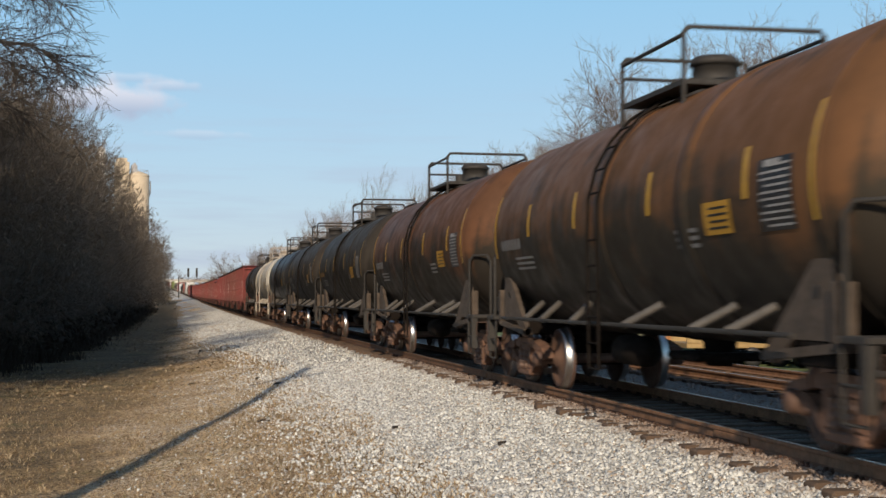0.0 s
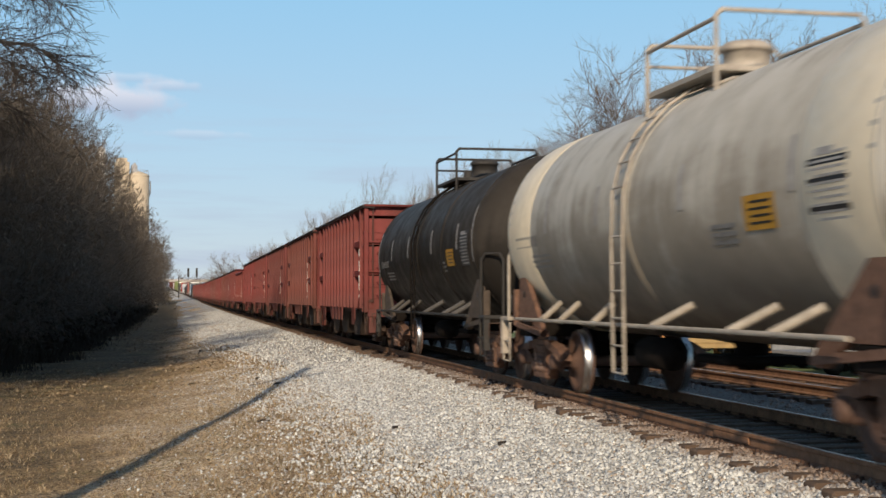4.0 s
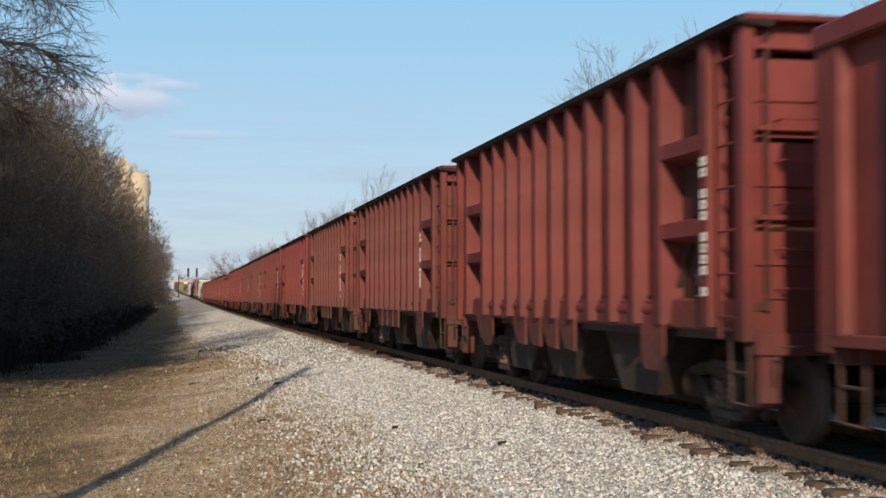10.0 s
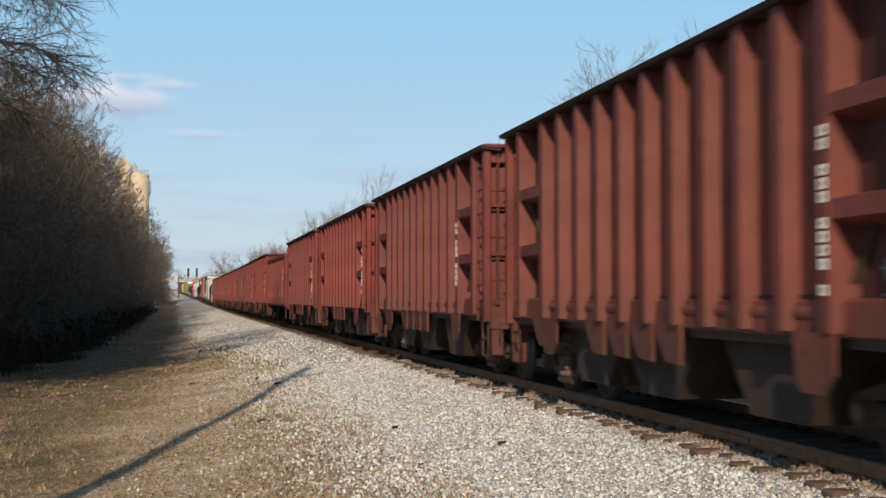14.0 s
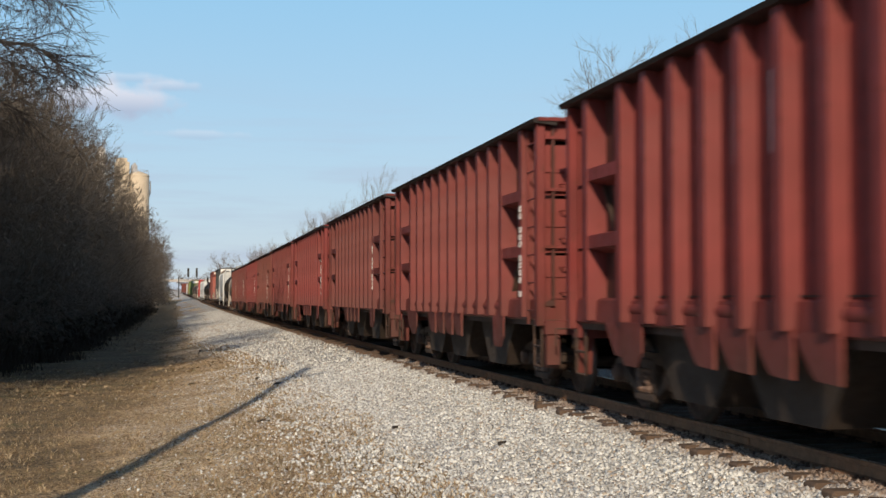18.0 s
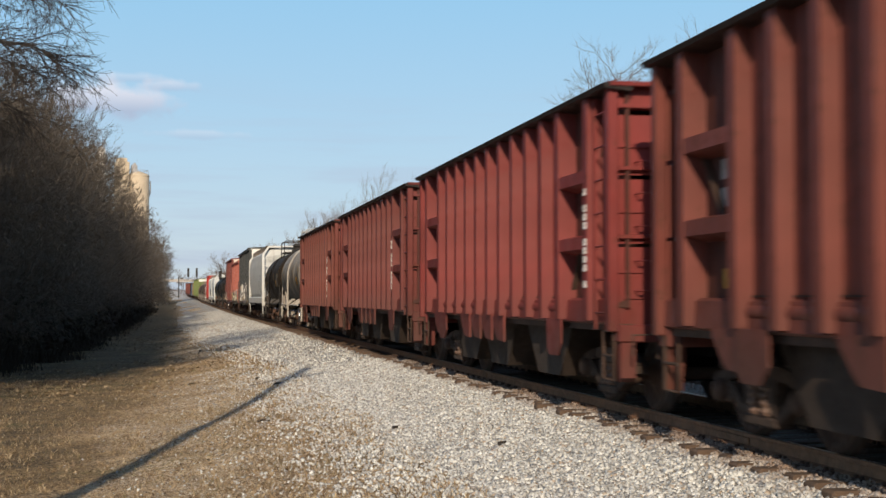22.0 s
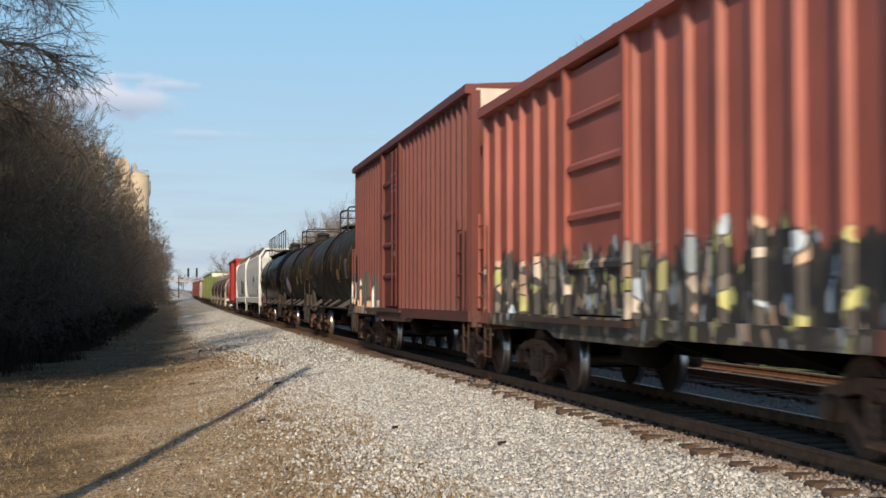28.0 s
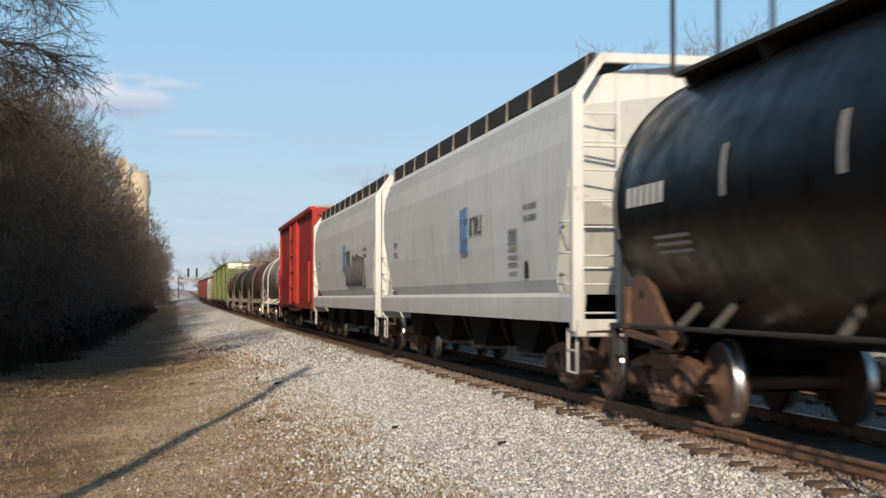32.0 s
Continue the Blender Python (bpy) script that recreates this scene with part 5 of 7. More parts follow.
def stone_material(name, island):
    n = Nodes(name, 0.85)
    v = n.space()
    if island:
        g = n.nt.nodes.new("ShaderNodeNewGeometry")
        pick = g.outputs["Random Per Island"]
        tone = n.mix(n.span(pick, 0.0, 1.0), (0.20, 0.205, 0.205), (0.78, 0.80, 0.785))
        tone = n.mix(n.span(n.math("FRACT", n.math("MULTIPLY", pick, 7.3), 0), 0.91, 0.94), tone, (0.33, 0.25, 0.17))
        tone = n.mix(n.math("MULTIPLY", n.span(n.noise(v, 30, 4), 0.35, 0.65), 0.7), tone, (0.42, 0.415, 0.405))
        # rust and brake dust shed by the wheels
        u = n.math("ADD", n.axis()["X"], n.span(n.noise(v, 1.8, 4), 0.2, 0.8, -0.3, 0.3))
        n.colour(n.mix(n.span(u, 4.95, 5.45, 0.0, 0.78), tone, (0.17, 0.10, 0.062)))
        return n.bump(n.noise(v, 60, 3), 0.4, 0.004).m
    vo = n.node("ShaderNodeTexVoronoi", Scale=30.0)
    n.link(v, vo.inputs["Vector"])
    sc = n.nt.nodes.new("ShaderNodeSeparateColor")
    n.link(vo.outputs["Color"], sc.inputs[0])
    tone = n.mix(sc.outputs[0], (0.36, 0.37, 0.37), (0.70, 0.72, 0.72))
    tone = n.mix(n.span(sc.outputs[1], 0.84, 0.88), tone, (0.30, 0.22, 0.15))
    # brake dust; between the rails the train's shade, painted in and thinning out beside
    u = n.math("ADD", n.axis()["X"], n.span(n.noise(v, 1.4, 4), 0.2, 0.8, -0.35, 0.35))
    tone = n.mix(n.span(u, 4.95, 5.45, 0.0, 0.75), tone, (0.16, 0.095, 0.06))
    train_shade = n.math("MULTIPLY", n.span(u, 5.45, 5.95), n.span(u, 8.4, 7.2))
    tone = n.mix(n.math("MULTIPLY", train_shade, 0.94), tone, (0.026, 0.021, 0.017))
    # brown over the second track's stone: the train's shadow put into its colour
    tone = n.mix(n.span(u, 7.2, 8.6, 0.0, 0.82), tone, (0.085, 0.072, 0.060))
    gap = n.span(vo.outputs["Distance"], 0.40, 0.62)
    n.colour(n.mix(n.math("MULTIPLY", gap, 0.45), tone, (0.24, 0.225, 0.20)))
    return n.bump(n.span(vo.outputs["Distance"], 0.65, 0.0), 1.0, 0.05).m


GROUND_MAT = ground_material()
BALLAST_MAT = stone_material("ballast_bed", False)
STONE_MAT = stone_material("ballast_stone", True)


def build_ground():
    xs = [-2500, -900, -300, -120, -60, -40, -25, -16, -12] + [-9 + 0.5 * i for i in range(28)] + [5.05, 5.3, 7.7, 8.53, 9.4, 11.9, 12.6, 13.5, 15, 18, 24, 32, 45, 70, 120, 250, 600, 1400, 2500]
    ys = [-600, -200, -80, -40, -20, -8, 0] + [4 + 0.6 * i for i in range(90)] + [58 + 3 * i for i in range(48)] + [202 + 20 * i for i in range(30)] + [820, 900, 1000, 1300, 1800, 2600, 3600]
    rows = []
    for y in ys:
        yy = min(y, 820)
        rows.append([(x + bend(yy) if abs(x) < 200 else x, y, height(x + bend(yy), yy) - (0.05 if 4.9 < x < 12.7 else 0.0)) for x in xs])
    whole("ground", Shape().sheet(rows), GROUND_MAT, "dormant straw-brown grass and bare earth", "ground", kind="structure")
    # crushed stone under both tracks, its edge ragged against the grass
    rows = []
    for y in [-60, -30, -10, 0, 4] + [7 + 0.4 * i for i in range(110)] + [51 + 3 * i for i in range(52)] + [207 + 20 * i for i in range(30)]:
        e = ballast_edge(y)
        across = [e + (5.05 + bend(y) - e) * k / 6 for k in range(6)] + [bend(y) + u for u in (5.05, 5.3, 7.7, 8.53, 9.4, 11.9, 12.6, 13.2, 14.2)]
        rows.append([(x, y, height(x, y) + (0.012 if 0 < k < len(across) - 1 else -0.05) + (0.012 * noise.noise((x * 5, y * 5, 0)) if y < 60 else 0)) for k, x in enumerate(across)])
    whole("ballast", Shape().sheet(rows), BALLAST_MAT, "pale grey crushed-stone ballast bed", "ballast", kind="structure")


build_ground()


def scatter(base_v, base_f, places, name, mat, label, category):
    """One mesh of many small copies: places is an array of 4x3 (three axes and a place)."""
    bv, bf = np.array(base_v), np.array(base_f)
    n, k = len(places), len(bv)
    v = np.einsum("vj,njk->nvk", bv, places[:, :3]) + places[:, None, 3]
    f = bf[None] + (np.arange(n) * k)[:, None, None]
    me = bpy.data.meshes.new(name)
    v, f = v.reshape(-1, 3), f.reshape(-1, bf.shape[1])
    me.vertices.add(len(v)), me.loops.add(f.size), me.polygons.add(len(f))
    me.vertices.foreach_set("co", v.ravel())
    me.loops.foreach_set("vertex_index", f.ravel())
    me.polygons.foreach_set("loop_start", np.arange(len(f)) * bf.shape[1])
    me.update(calc_edges=True)
    me.materials.append(mat)
    return tagged(new(name, me), label, category, kind="stuff")


def turns(rng, n, size, flat=1.0):
    """Random turned and stretched axes."""
    q = rng.normal(size=(n, 4))
    q /= np.linalg.norm(q, axis=1)[:, None]
    w, x, y, z = q.T
    m = np.stack([1 - 2 * (y * y + z * z), 2 * (x * y - w * z), 2 * (x * z + w * y), 2 * (x * y + w * z), 1 - 2 * (x * x + z * z), 2 * (y * z - w * x),
                  2 * (x * z - w * y), 2 * (y * z + w * x), 1 - 2 * (x * x + y * y)], 1).reshape(n, 3, 3)
    s = size[:, None] * rng.uniform(0.65, 1.35, (n, 3)) * np.array([1, 1, flat])
    return m * s[:, :, None]


def lay_stones():
    rng = np.random.default_rng(4)
    # a broken stone: a block with every corner knocked out of true
    iv = np.array([(x, y, z) for z in (-1, 1) for y in (-1, 1) for x in (-1, 1)]) * rng.uniform(0.5, 1.15, (8, 3))
    fa = [(0, 2, 3), (0, 3, 1), (4, 5, 7), (4, 7, 6), (0, 1, 5), (0, 5, 4), (2, 6, 7), (2, 7, 3), (0, 4, 6), (0, 6, 2), (1, 3, 7), (1, 7, 5)]
    pts, size = [], []

    def put(n, y0, y1, x0, x1, thin, s0, s1):
        ys = y0 + (y1 - y0) * rng.random(n) ** 1.35
        us = rng.random(n)
        for y, u in zip(ys, us):
            e = ballast_edge(y)
            a, b = (e - thin if x0 is None else x0), x1
            x = a + (b - a) * u
            if x0 is None and x < e + 0.3 and rng.random() > 0.50 * max(0.15, 1 + (x - e) / 0.9):
                continue
            pts.append((x, y, height(x, y) + 0.008 + rng.random() * 0.010))
            size.append(rng.uniform(s0, s1))
    put(44000, 7.5, 36, None, 5.2, 1.1, 0.010, 0.025)
    put(6000, 30, 75, None, 5.2, 0.7, 0.018, 0.036)
    put(9000, 6, 34, 5.10, 5.66, 0, 0.012, 0.026)
    put(900, 10, 40, 7.9, 9.3, 0, 0.014, 0.028)
    # strays lying in the grass
    for _ in range(5000):
        y = 11 + 32 * rng.random() ** 1.3
        x = ballast_edge(y) - abs(rng.normal(0, 1.3))
        pts.append((x, y, height(x, y) + 0.006))
        size.append(rng.uniform(0.007, 0.018))
    # coarser stones farther off, in one mesh of their own
    ys = 62 + 110 * rng.random(9000) ** 1.4
    far = np.array([(x, y, height(x, y) + 0.02) for y in ys for x in [ballast_edge(y) + (5.1 + bend(y) - ballast_edge(y)) * rng.random()]])
    ov = np.array([(1, 0, 0), (-1, 0, 0), (0, 1, 0), (0, -1, 0), (0, 0, 1), (0, 0, -1)]) * rng.uniform(0.8, 1.2, (6, 1))
    of = [(0, 2, 4), (2, 1, 4), (1, 3, 4), (3, 0, 4), (2, 0, 5), (1, 2, 5), (3, 1, 5), (0, 3, 5)]
    scatter(ov, of, np.concatenate([turns(rng, len(far), rng.uniform(0.03, 0.06, len(far)), 0.8), far[:, None]], 1), "ballast_stones", STONE_MAT, "pale crushed stones on the far shoulder", "stones")
    size = np.array(size)
    places = np.concatenate([turns(rng, len(pts), size, 0.75), np.array(pts)[:, None]], 1)
    scatter(iv, fa, places, "ballast_stones", STONE_MAT, "loose pale grey crushed ballast stones", "stones")


lay_stones()


def litter_material():
    n = Nodes("dead_leaf_and_straw", 0.9)
    g = n.nt.nodes.new("ShaderNodeNewGeometry")
    r = n.nt.nodes.new("ShaderNodeValToRGB")
    el = r.color_ramp.elements
    for i, (p, c) in enumerate(((0.0, (0.06, 0.036, 0.018)), (0.3, (0.16, 0.106, 0.058)), (0.6, (0.36, 0.265, 0.155)), (0.85, (0.46, 0.37, 0.24)), (1.0, (0.09, 0.085, 0.03)))):
        if i > 1:
            el.new(p)
        el[min(i, len(el) - 1)].position, el[min(i, len(el) - 1)].color = p, (*c, 1)
    n.link(g.outputs["Random Per Island"], r.inputs[0])
    return n.colour(r.outputs[0]).m


def lay_litter():
    rng = np.random.default_rng(9)
    leaf_v = [(-1, 0, 0), (0, -0.55, 0.12), (1, 0, 0.1), (0, 0.55, 0.15)]
    blade_v = [(-0.06, 0, 0), (0.06, 0, 0), (0.02, 0.25, 1.0), (-0.04, 0.22, 0.95)]
    quad = [(0, 1, 2, 3)]
    mat = litter_material()
    pts, size, rot = [], [], []
    n = 52000
    ys = 10.5 + 42 * rng.random(n) ** 1.6
    for y in ys:
        e = ballast_edge(y)
        left = -0.16 * y - 1.5
        x = e + 0.5 - (e + 0.5 - left) * rng.random() ** 0.9
        if x - 0.07 * min(y, 45) < -3.2 and rng.random() > 0.45:
            continue
        if x > e and rng.random() > 0.25:
            continue
        # drifts: more litter in some patches
        if noise.noise((x * 0.5, y * 0.35, 5.0)) + 0.4 < rng.random() * 0.9:
            continue
        pts.append((x, y, height(x, y) + 0.008))
        size.append(rng.uniform(0.012, 0.034))
    k = len(pts)
    a, tl = rng.random(k) * 6.283, rng.normal(0, 0.35, (k, 2))
    size = np.array(size)
    ca, sa = np.cos(a), np.sin(a)
    ax = np.stack([np.stack([ca, sa, tl[:, 0]], 1), np.stack([-sa, ca, tl[:, 1]], 1), np.tile([0.0, 0.0, 1.0], (k, 1))], 1) * size[:, None, None]
    scatter(leaf_v, quad, np.concatenate([ax, np.array(pts)[:, None]], 1), "leaf_litter", mat, "dry brown leaves and straw strewn on the verge", "leaf litter")
    pts = []
    n = 46000
    ys = 11 + 36 * rng.random(n) ** 1.5
    for y in ys:
        e = ballast_edge(y)
        left = -0.16 * y - 1.5
        x = e + 0.1 - (e + 0.1 - left) * rng.random()
        if noise.noise((x * 0.8, y * 0.6, 9.0)) < -0.12 + 0.5 * (rng.random() - 0.5):
            continue
        pts.append((x, y, height(x, y) - 0.004))
    k = len(pts)
    a, tl = rng.random(k) * 6.283, rng.normal(0, 0.55, (k, 2))
    ca, sa = np.cos(a), np.sin(a)
    w, hgt = rng.uniform(0.03, 0.06, k), rng.uniform(0.02, 0.052, k)
    ax = np.stack([np.stack([ca, sa, 0 * ca], 1) * w[:, None], np.stack([-sa, ca, 0 * ca], 1) * hgt[:, None], np.stack([tl[:, 0], tl[:, 1], np.ones(k)], 1) * hgt[:, None]], 1)
    scatter(blade_v, quad, np.concatenate([ax, np.array(pts)[:, None]], 1), "grass", mat, "short dry winter grass blades", "grass")
    # tufts of longer straw standing and lying in clumps
    pts = []
    for _ in range(7000):
        y = 11.5 + 40 * rng.random() ** 1.5
        e = ballast_edge(y)
        x = e + 0.4 - (e + 0.4 + 0.16 * y + 1.5) * rng.random() ** 1.2
        if noise.noise((x * 0.6, y * 0.4, 2.0)) > -0.15 + 0.3 * rng.normal():
            r = 0.03 + 0.06 * rng.random()
            for _ in range(7):
                a = x + rng.normal(0, r), y + rng.normal(0, r)
                pts.append((*a, height(*a) - 0.004))
    k = len(pts)
    a, tl = rng.random(k) * 6.283, rng.normal(0, 0.9, (k, 2))
    ca, sa = np.cos(a), np.sin(a)
    w, hgt = rng.uniform(0.06, 0.11, k), rng.uniform(0.03, 0.085, k)
    ax = np.stack([np.stack([ca, sa, 0 * ca], 1) * w[:, None], np.stack([-sa, ca, 0 * ca], 1) * hgt[:, None], np.stack([tl[:, 0], tl[:, 1], np.ones(k)], 1) * hgt[:, None]], 1)
    scatter(blade_v, quad, np.concatenate([ax, np.array(pts)[:, None]], 1), "grass", mat, "dry straw tufts lying on the verge", "grass")
    # coarse clods, straw and twigs on the far verge, up to the stone's edge
    far = []
    for _ in range(11000):
        y = 38 + 95 * rng.random() ** 1.5
        x = ballast_edge(y) + 0.5 - 9.0 * rng.random() ** 1.3
        if noise.noise((x * 0.45, y * 0.12, 7.0)) + 0.35 > rng.random() * 0.9:
            far.append((x, y, height(x, y) + 0.01))
    k = len(far)
    a, tl = rng.random(k) * 6.283, rng.normal(0, 0.45, (k, 2))
    size = rng.uniform(0.035, 0.10, k)
    ca, sa = np.cos(a), np.sin(a)
    ax = np.stack([np.stack([ca, sa, tl[:, 0]], 1), np.stack([-sa, ca, tl[:, 1]], 1) * 0.6, np.tile([0.0, 0.0, 1.0], (k, 1))], 1) * size[:, None, None]
    scatter(leaf_v, quad, np.concatenate([ax, np.array(far)[:, None]], 1), "leaf_litter", mat, "matted straw and dead leaves on the far verge", "leaf litter")
    # fallen sticks and bits of tie on the shoulder
    for i, (x, y, l, turn) in enumerate(((3.1, 19.5, 0.35, 70), (2.3, 32, 0.5, 60), (2.0, 35, 0.6, 75), (1.5, 24, 0.3, -30), (3.9, 16.2, 0.3, 60), (0.4, 39, 0.6, 65))):
        s = Shape().tube([(-l / 2, 0, 0.0), (-l / 6, 0.03, 0.03), (l / 6, -0.02, 0.025), (l / 2, 0.04, 0.0)], [0.016, 0.022, 0.02, 0.009], 5)
        o = whole("stick", s, BARK, "weathered brown stick lying on the verge", "stick", "sticks on the verge")
        o.matrix_basis = pose(x, y, height(x, y) + 0.012, 0, 0, turn)


# ---------------------------------------------------------------- the tracks
BARK = plain("grey_brown_bark", (0.042, 0.034, 0.028), 0.9, 0, 9, 0.35)
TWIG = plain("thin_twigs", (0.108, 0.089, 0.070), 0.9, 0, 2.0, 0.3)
# paler copy for the far trees, with sunlight put into the colour
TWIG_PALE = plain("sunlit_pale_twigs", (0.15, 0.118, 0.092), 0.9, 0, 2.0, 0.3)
# near-black brown: the shade at the thicket's foot is put into this colour
BRUSH = plain("shade_dark_brush", (0.030, 0.023, 0.015), 0.95, 0, 2.0, 0.4)
TIE = plain("creosoted_timber", (0.085, 0.055, 0.037), 0.9, 0, 7, 0.45)
lay_litter()


def railway(name, x0, label, singles):
    tr = thing(name, label, "railway track", "the two tracks", "structure")
    ys = [-60 + 6 * i for i in range(50)] + [240 + 20 * i for i in range(34)]
    for d in (-1, 1):
        prof = [(-0.07, -0.155), (-0.07, -0.14), (-0.012, -0.125), (-0.010, -0.045), (-0.034, -0.036), (-0.036, -0.008), (-0.028, 0.0)]
        prof = prof + [(-a, b) for a, b in prof[::-1]]
        s = Shape()
        rows = [[(x0 + d * GAUGE + u + bend(y), y, w + rise(y)) for u, w in prof] for y in ys]
        s.use(0).sheet([r[:7] for r in rows], False)
        s.use(1).sheet([r[6:8] for r in rows], False)
        s.use(0).sheet([r[7:] for r in rows], False)
        part("rail", s, [RAIL_RUST, RAIL_TOP], tr, "rusty rail with a worn bright head")
    rnd = random.Random(name)
    kinds = []
    for i in range(6):
        a, b = 1.29 + rnd.uniform(-0.06, 0.09), 1.28 + rnd.uniform(-0.05, 0.07)
        kinds.append(Shape().box(-a, b, -0.115, 0.115, -0.335, -0.158, 0.020).mesh("tie", TIE))
    rest = Shape()
    n = 0
    y = -8.0
    while y < 320:
        y += 0.49 + rnd.uniform(-0.05, 0.05) if y < 80 else 0.52
        m = Matrix.Translation((x0 + bend(y) + rnd.uniform(-0.04, 0.04), y, rise(y) + rnd.uniform(-0.014, 0.006))) @ pose(0, 0, 0, 0, 0, rnd.uniform(-2.0, 2.0))
        if singles and 4 < y < 80:
            part("tie", kinds[n % 6], None, tr, "", m)
            n += 1
        else:
            rest.box(-1.28, 1.28, -0.115, 0.115, -0.335, -0.16, 0, m)
    part("ties", rest, TIE, tr)
    tr.children[-1]["kind"] = "stuff"
    if singles:
        # plates and spikes at the rail's foot, joint bars every twelve metres
        plate = Shape().box(-0.17, 0.17, -0.10, 0.10, -0.160, -0.146, 0.004)
        for sx in (-1, 1):
            for sy in (-1, 1):
                plate.box(sx * 0.095 - 0.016, sx * 0.095 + 0.016, sy * 0.05 - 0.014, sy * 0.05 + 0.014, -0.15, -0.118)
        pm = plate.mesh("tie_plate", UNDER_BROWN)
        for t in [c for c in tr.children if c.name.split(".")[0] == "tie"]:
            if t.matrix_basis.translation.y < 40:
                for d in (-1, 1):
                    yy = t.matrix_basis.translation.y
                    part("tie_plate", pm, None, tr, "", pose(x0 + d * GAUGE + bend(yy), yy, rise(yy)))
        for y in (13.4, 25.3, 37.2):
            part("joint_bar", Shape().box(x0 - GAUGE - 0.034, x0 - GAUGE - 0.012, y - 0.45, y + 0.45, -0.12, -0.045, 0.006), RAIL_RUST, tr)
    return tr


railway("railway_track", TRACK_X, "rusty rails on old timber ties in ballast", True)
railway("railway_track", SECOND_X, "second track with rusty rails on timber ties", False)


# ---------------------------------------------------------------- trees
def grow(seed, h, stems, spread, levels, kids, droop=0.0, lean=(0, 0), thick=0.09, first=0.25, fat=1.0):
    """A bare tree: trunk shape and crown shape. Limbs fork again and again into fine twigs."""
    rnd = random.Random(seed)
    trunk, crown = Shape(), Shape()

    def ribbon(pts, rad):
        """A fine twig: a narrow strip that ends in a point."""
        a = Vector((rnd.gauss(0, 1), rnd.gauss(0, 1), rnd.gauss(0, 0.6))).normalized()
        n = len(pts)
        v = [p + e * r * a for p, r in zip(pts[:-1], rad) for e in (-1, 1)] + [pts[-1]]
        f = [(2 * i, 2 * i + 1, 2 * i + 3, 2 * i + 2) for i in range(n - 2)] + [(2 * n - 4, 2 * n - 3, 2 * n - 2)]
        crown.add(v, f)

    def limb(p, d, length, r, level):
        n = 5 if level < 2 else (4 if level < levels else 3)
        pts, rad = [p.copy()], [r]
        q = p.copy()
        v = d.normalized()
        for i in range(n):
            v = (v + Vector((rnd.gauss(0, 0.17), rnd.gauss(0, 0.17), rnd.gauss(0, 0.12) + (0.05 if level < 2 else 0.015) - droop * level * 0.06))).normalized()
            q = q + v * (length / n)
            pts.append(q.copy())
            rad.append(r * (1 - 0.75 * (i + 1) / n) + 0.0025)
        if level <= 1:
            (trunk if level == 0 else crown).tube(pts, rad, 5 if level == 0 else 3, False)
        elif level < levels:
            ribbon(pts, [fat * max(x, 0.006) for x in rad])
        else:
            ribbon([pts[0], pts[-1]], [0.006 * fat])
        if level >= levels:
            return
        m = kids[level]
        for i in range(m):
            t = first + (1 - first) * (i + rnd.random()) / m if level == 0 else 0.18 + 0.82 * (i + rnd.random()) / m
            k = min(n - 1, int(t * n))
            at = pts[k].lerp(pts[k + 1], t * n - k)
            along = (pts[k + 1] - pts[k]).normalized()
            side = along.orthogonal().normalized()
            side.rotate(Matrix.Rotation(rnd.random() * 6.283, 3, along))
            open_ = radians(rnd.uniform(28, 62)) * spread
            nd = along * math.cos(open_) + side * math.sin(open_)
            nl = length * rnd.uniform(0.36, 0.62) * (1.0 - 0.35 * t if level == 0 else 1.0)
            limb(at, nd, nl, max(0.005, rad[k] * rnd.uniform(0.45, 0.65)), level + 1)
    for i in range(stems):
        a = 6.283 * (i + rnd.random() * 0.6) / stems
        off = 0.0 if stems == 1 else rnd.uniform(0.2, 0.8)
        d = Vector((lean[0] + (0.18 * math.cos(a) if stems > 1 else 0), lean[1] + (0.18 * math.sin(a) if stems > 1 else 0), 1.0))
        limb(Vector((off * math.cos(a), off * math.sin(a), -0.3)), d, h * rnd.uniform(0.72, 0.9), thick * rnd.uniform(0.8, 1.15), 0)
    return trunk, crown


def tree_kind(name, label, group, mats, **how):
    t, c = grow(**how)
    o = thing(name, label, "tree", group)
    part("trunk", t, mats[0], o)
    part("crown", c, mats[1], o, "bare twiggy crown")
    return o


def place_copy(masters, used, k, m):
    if k in used:
        return copy_thing(masters[k], m)
    used.add(k)
    masters[k].matrix_basis = m
    return masters[k]


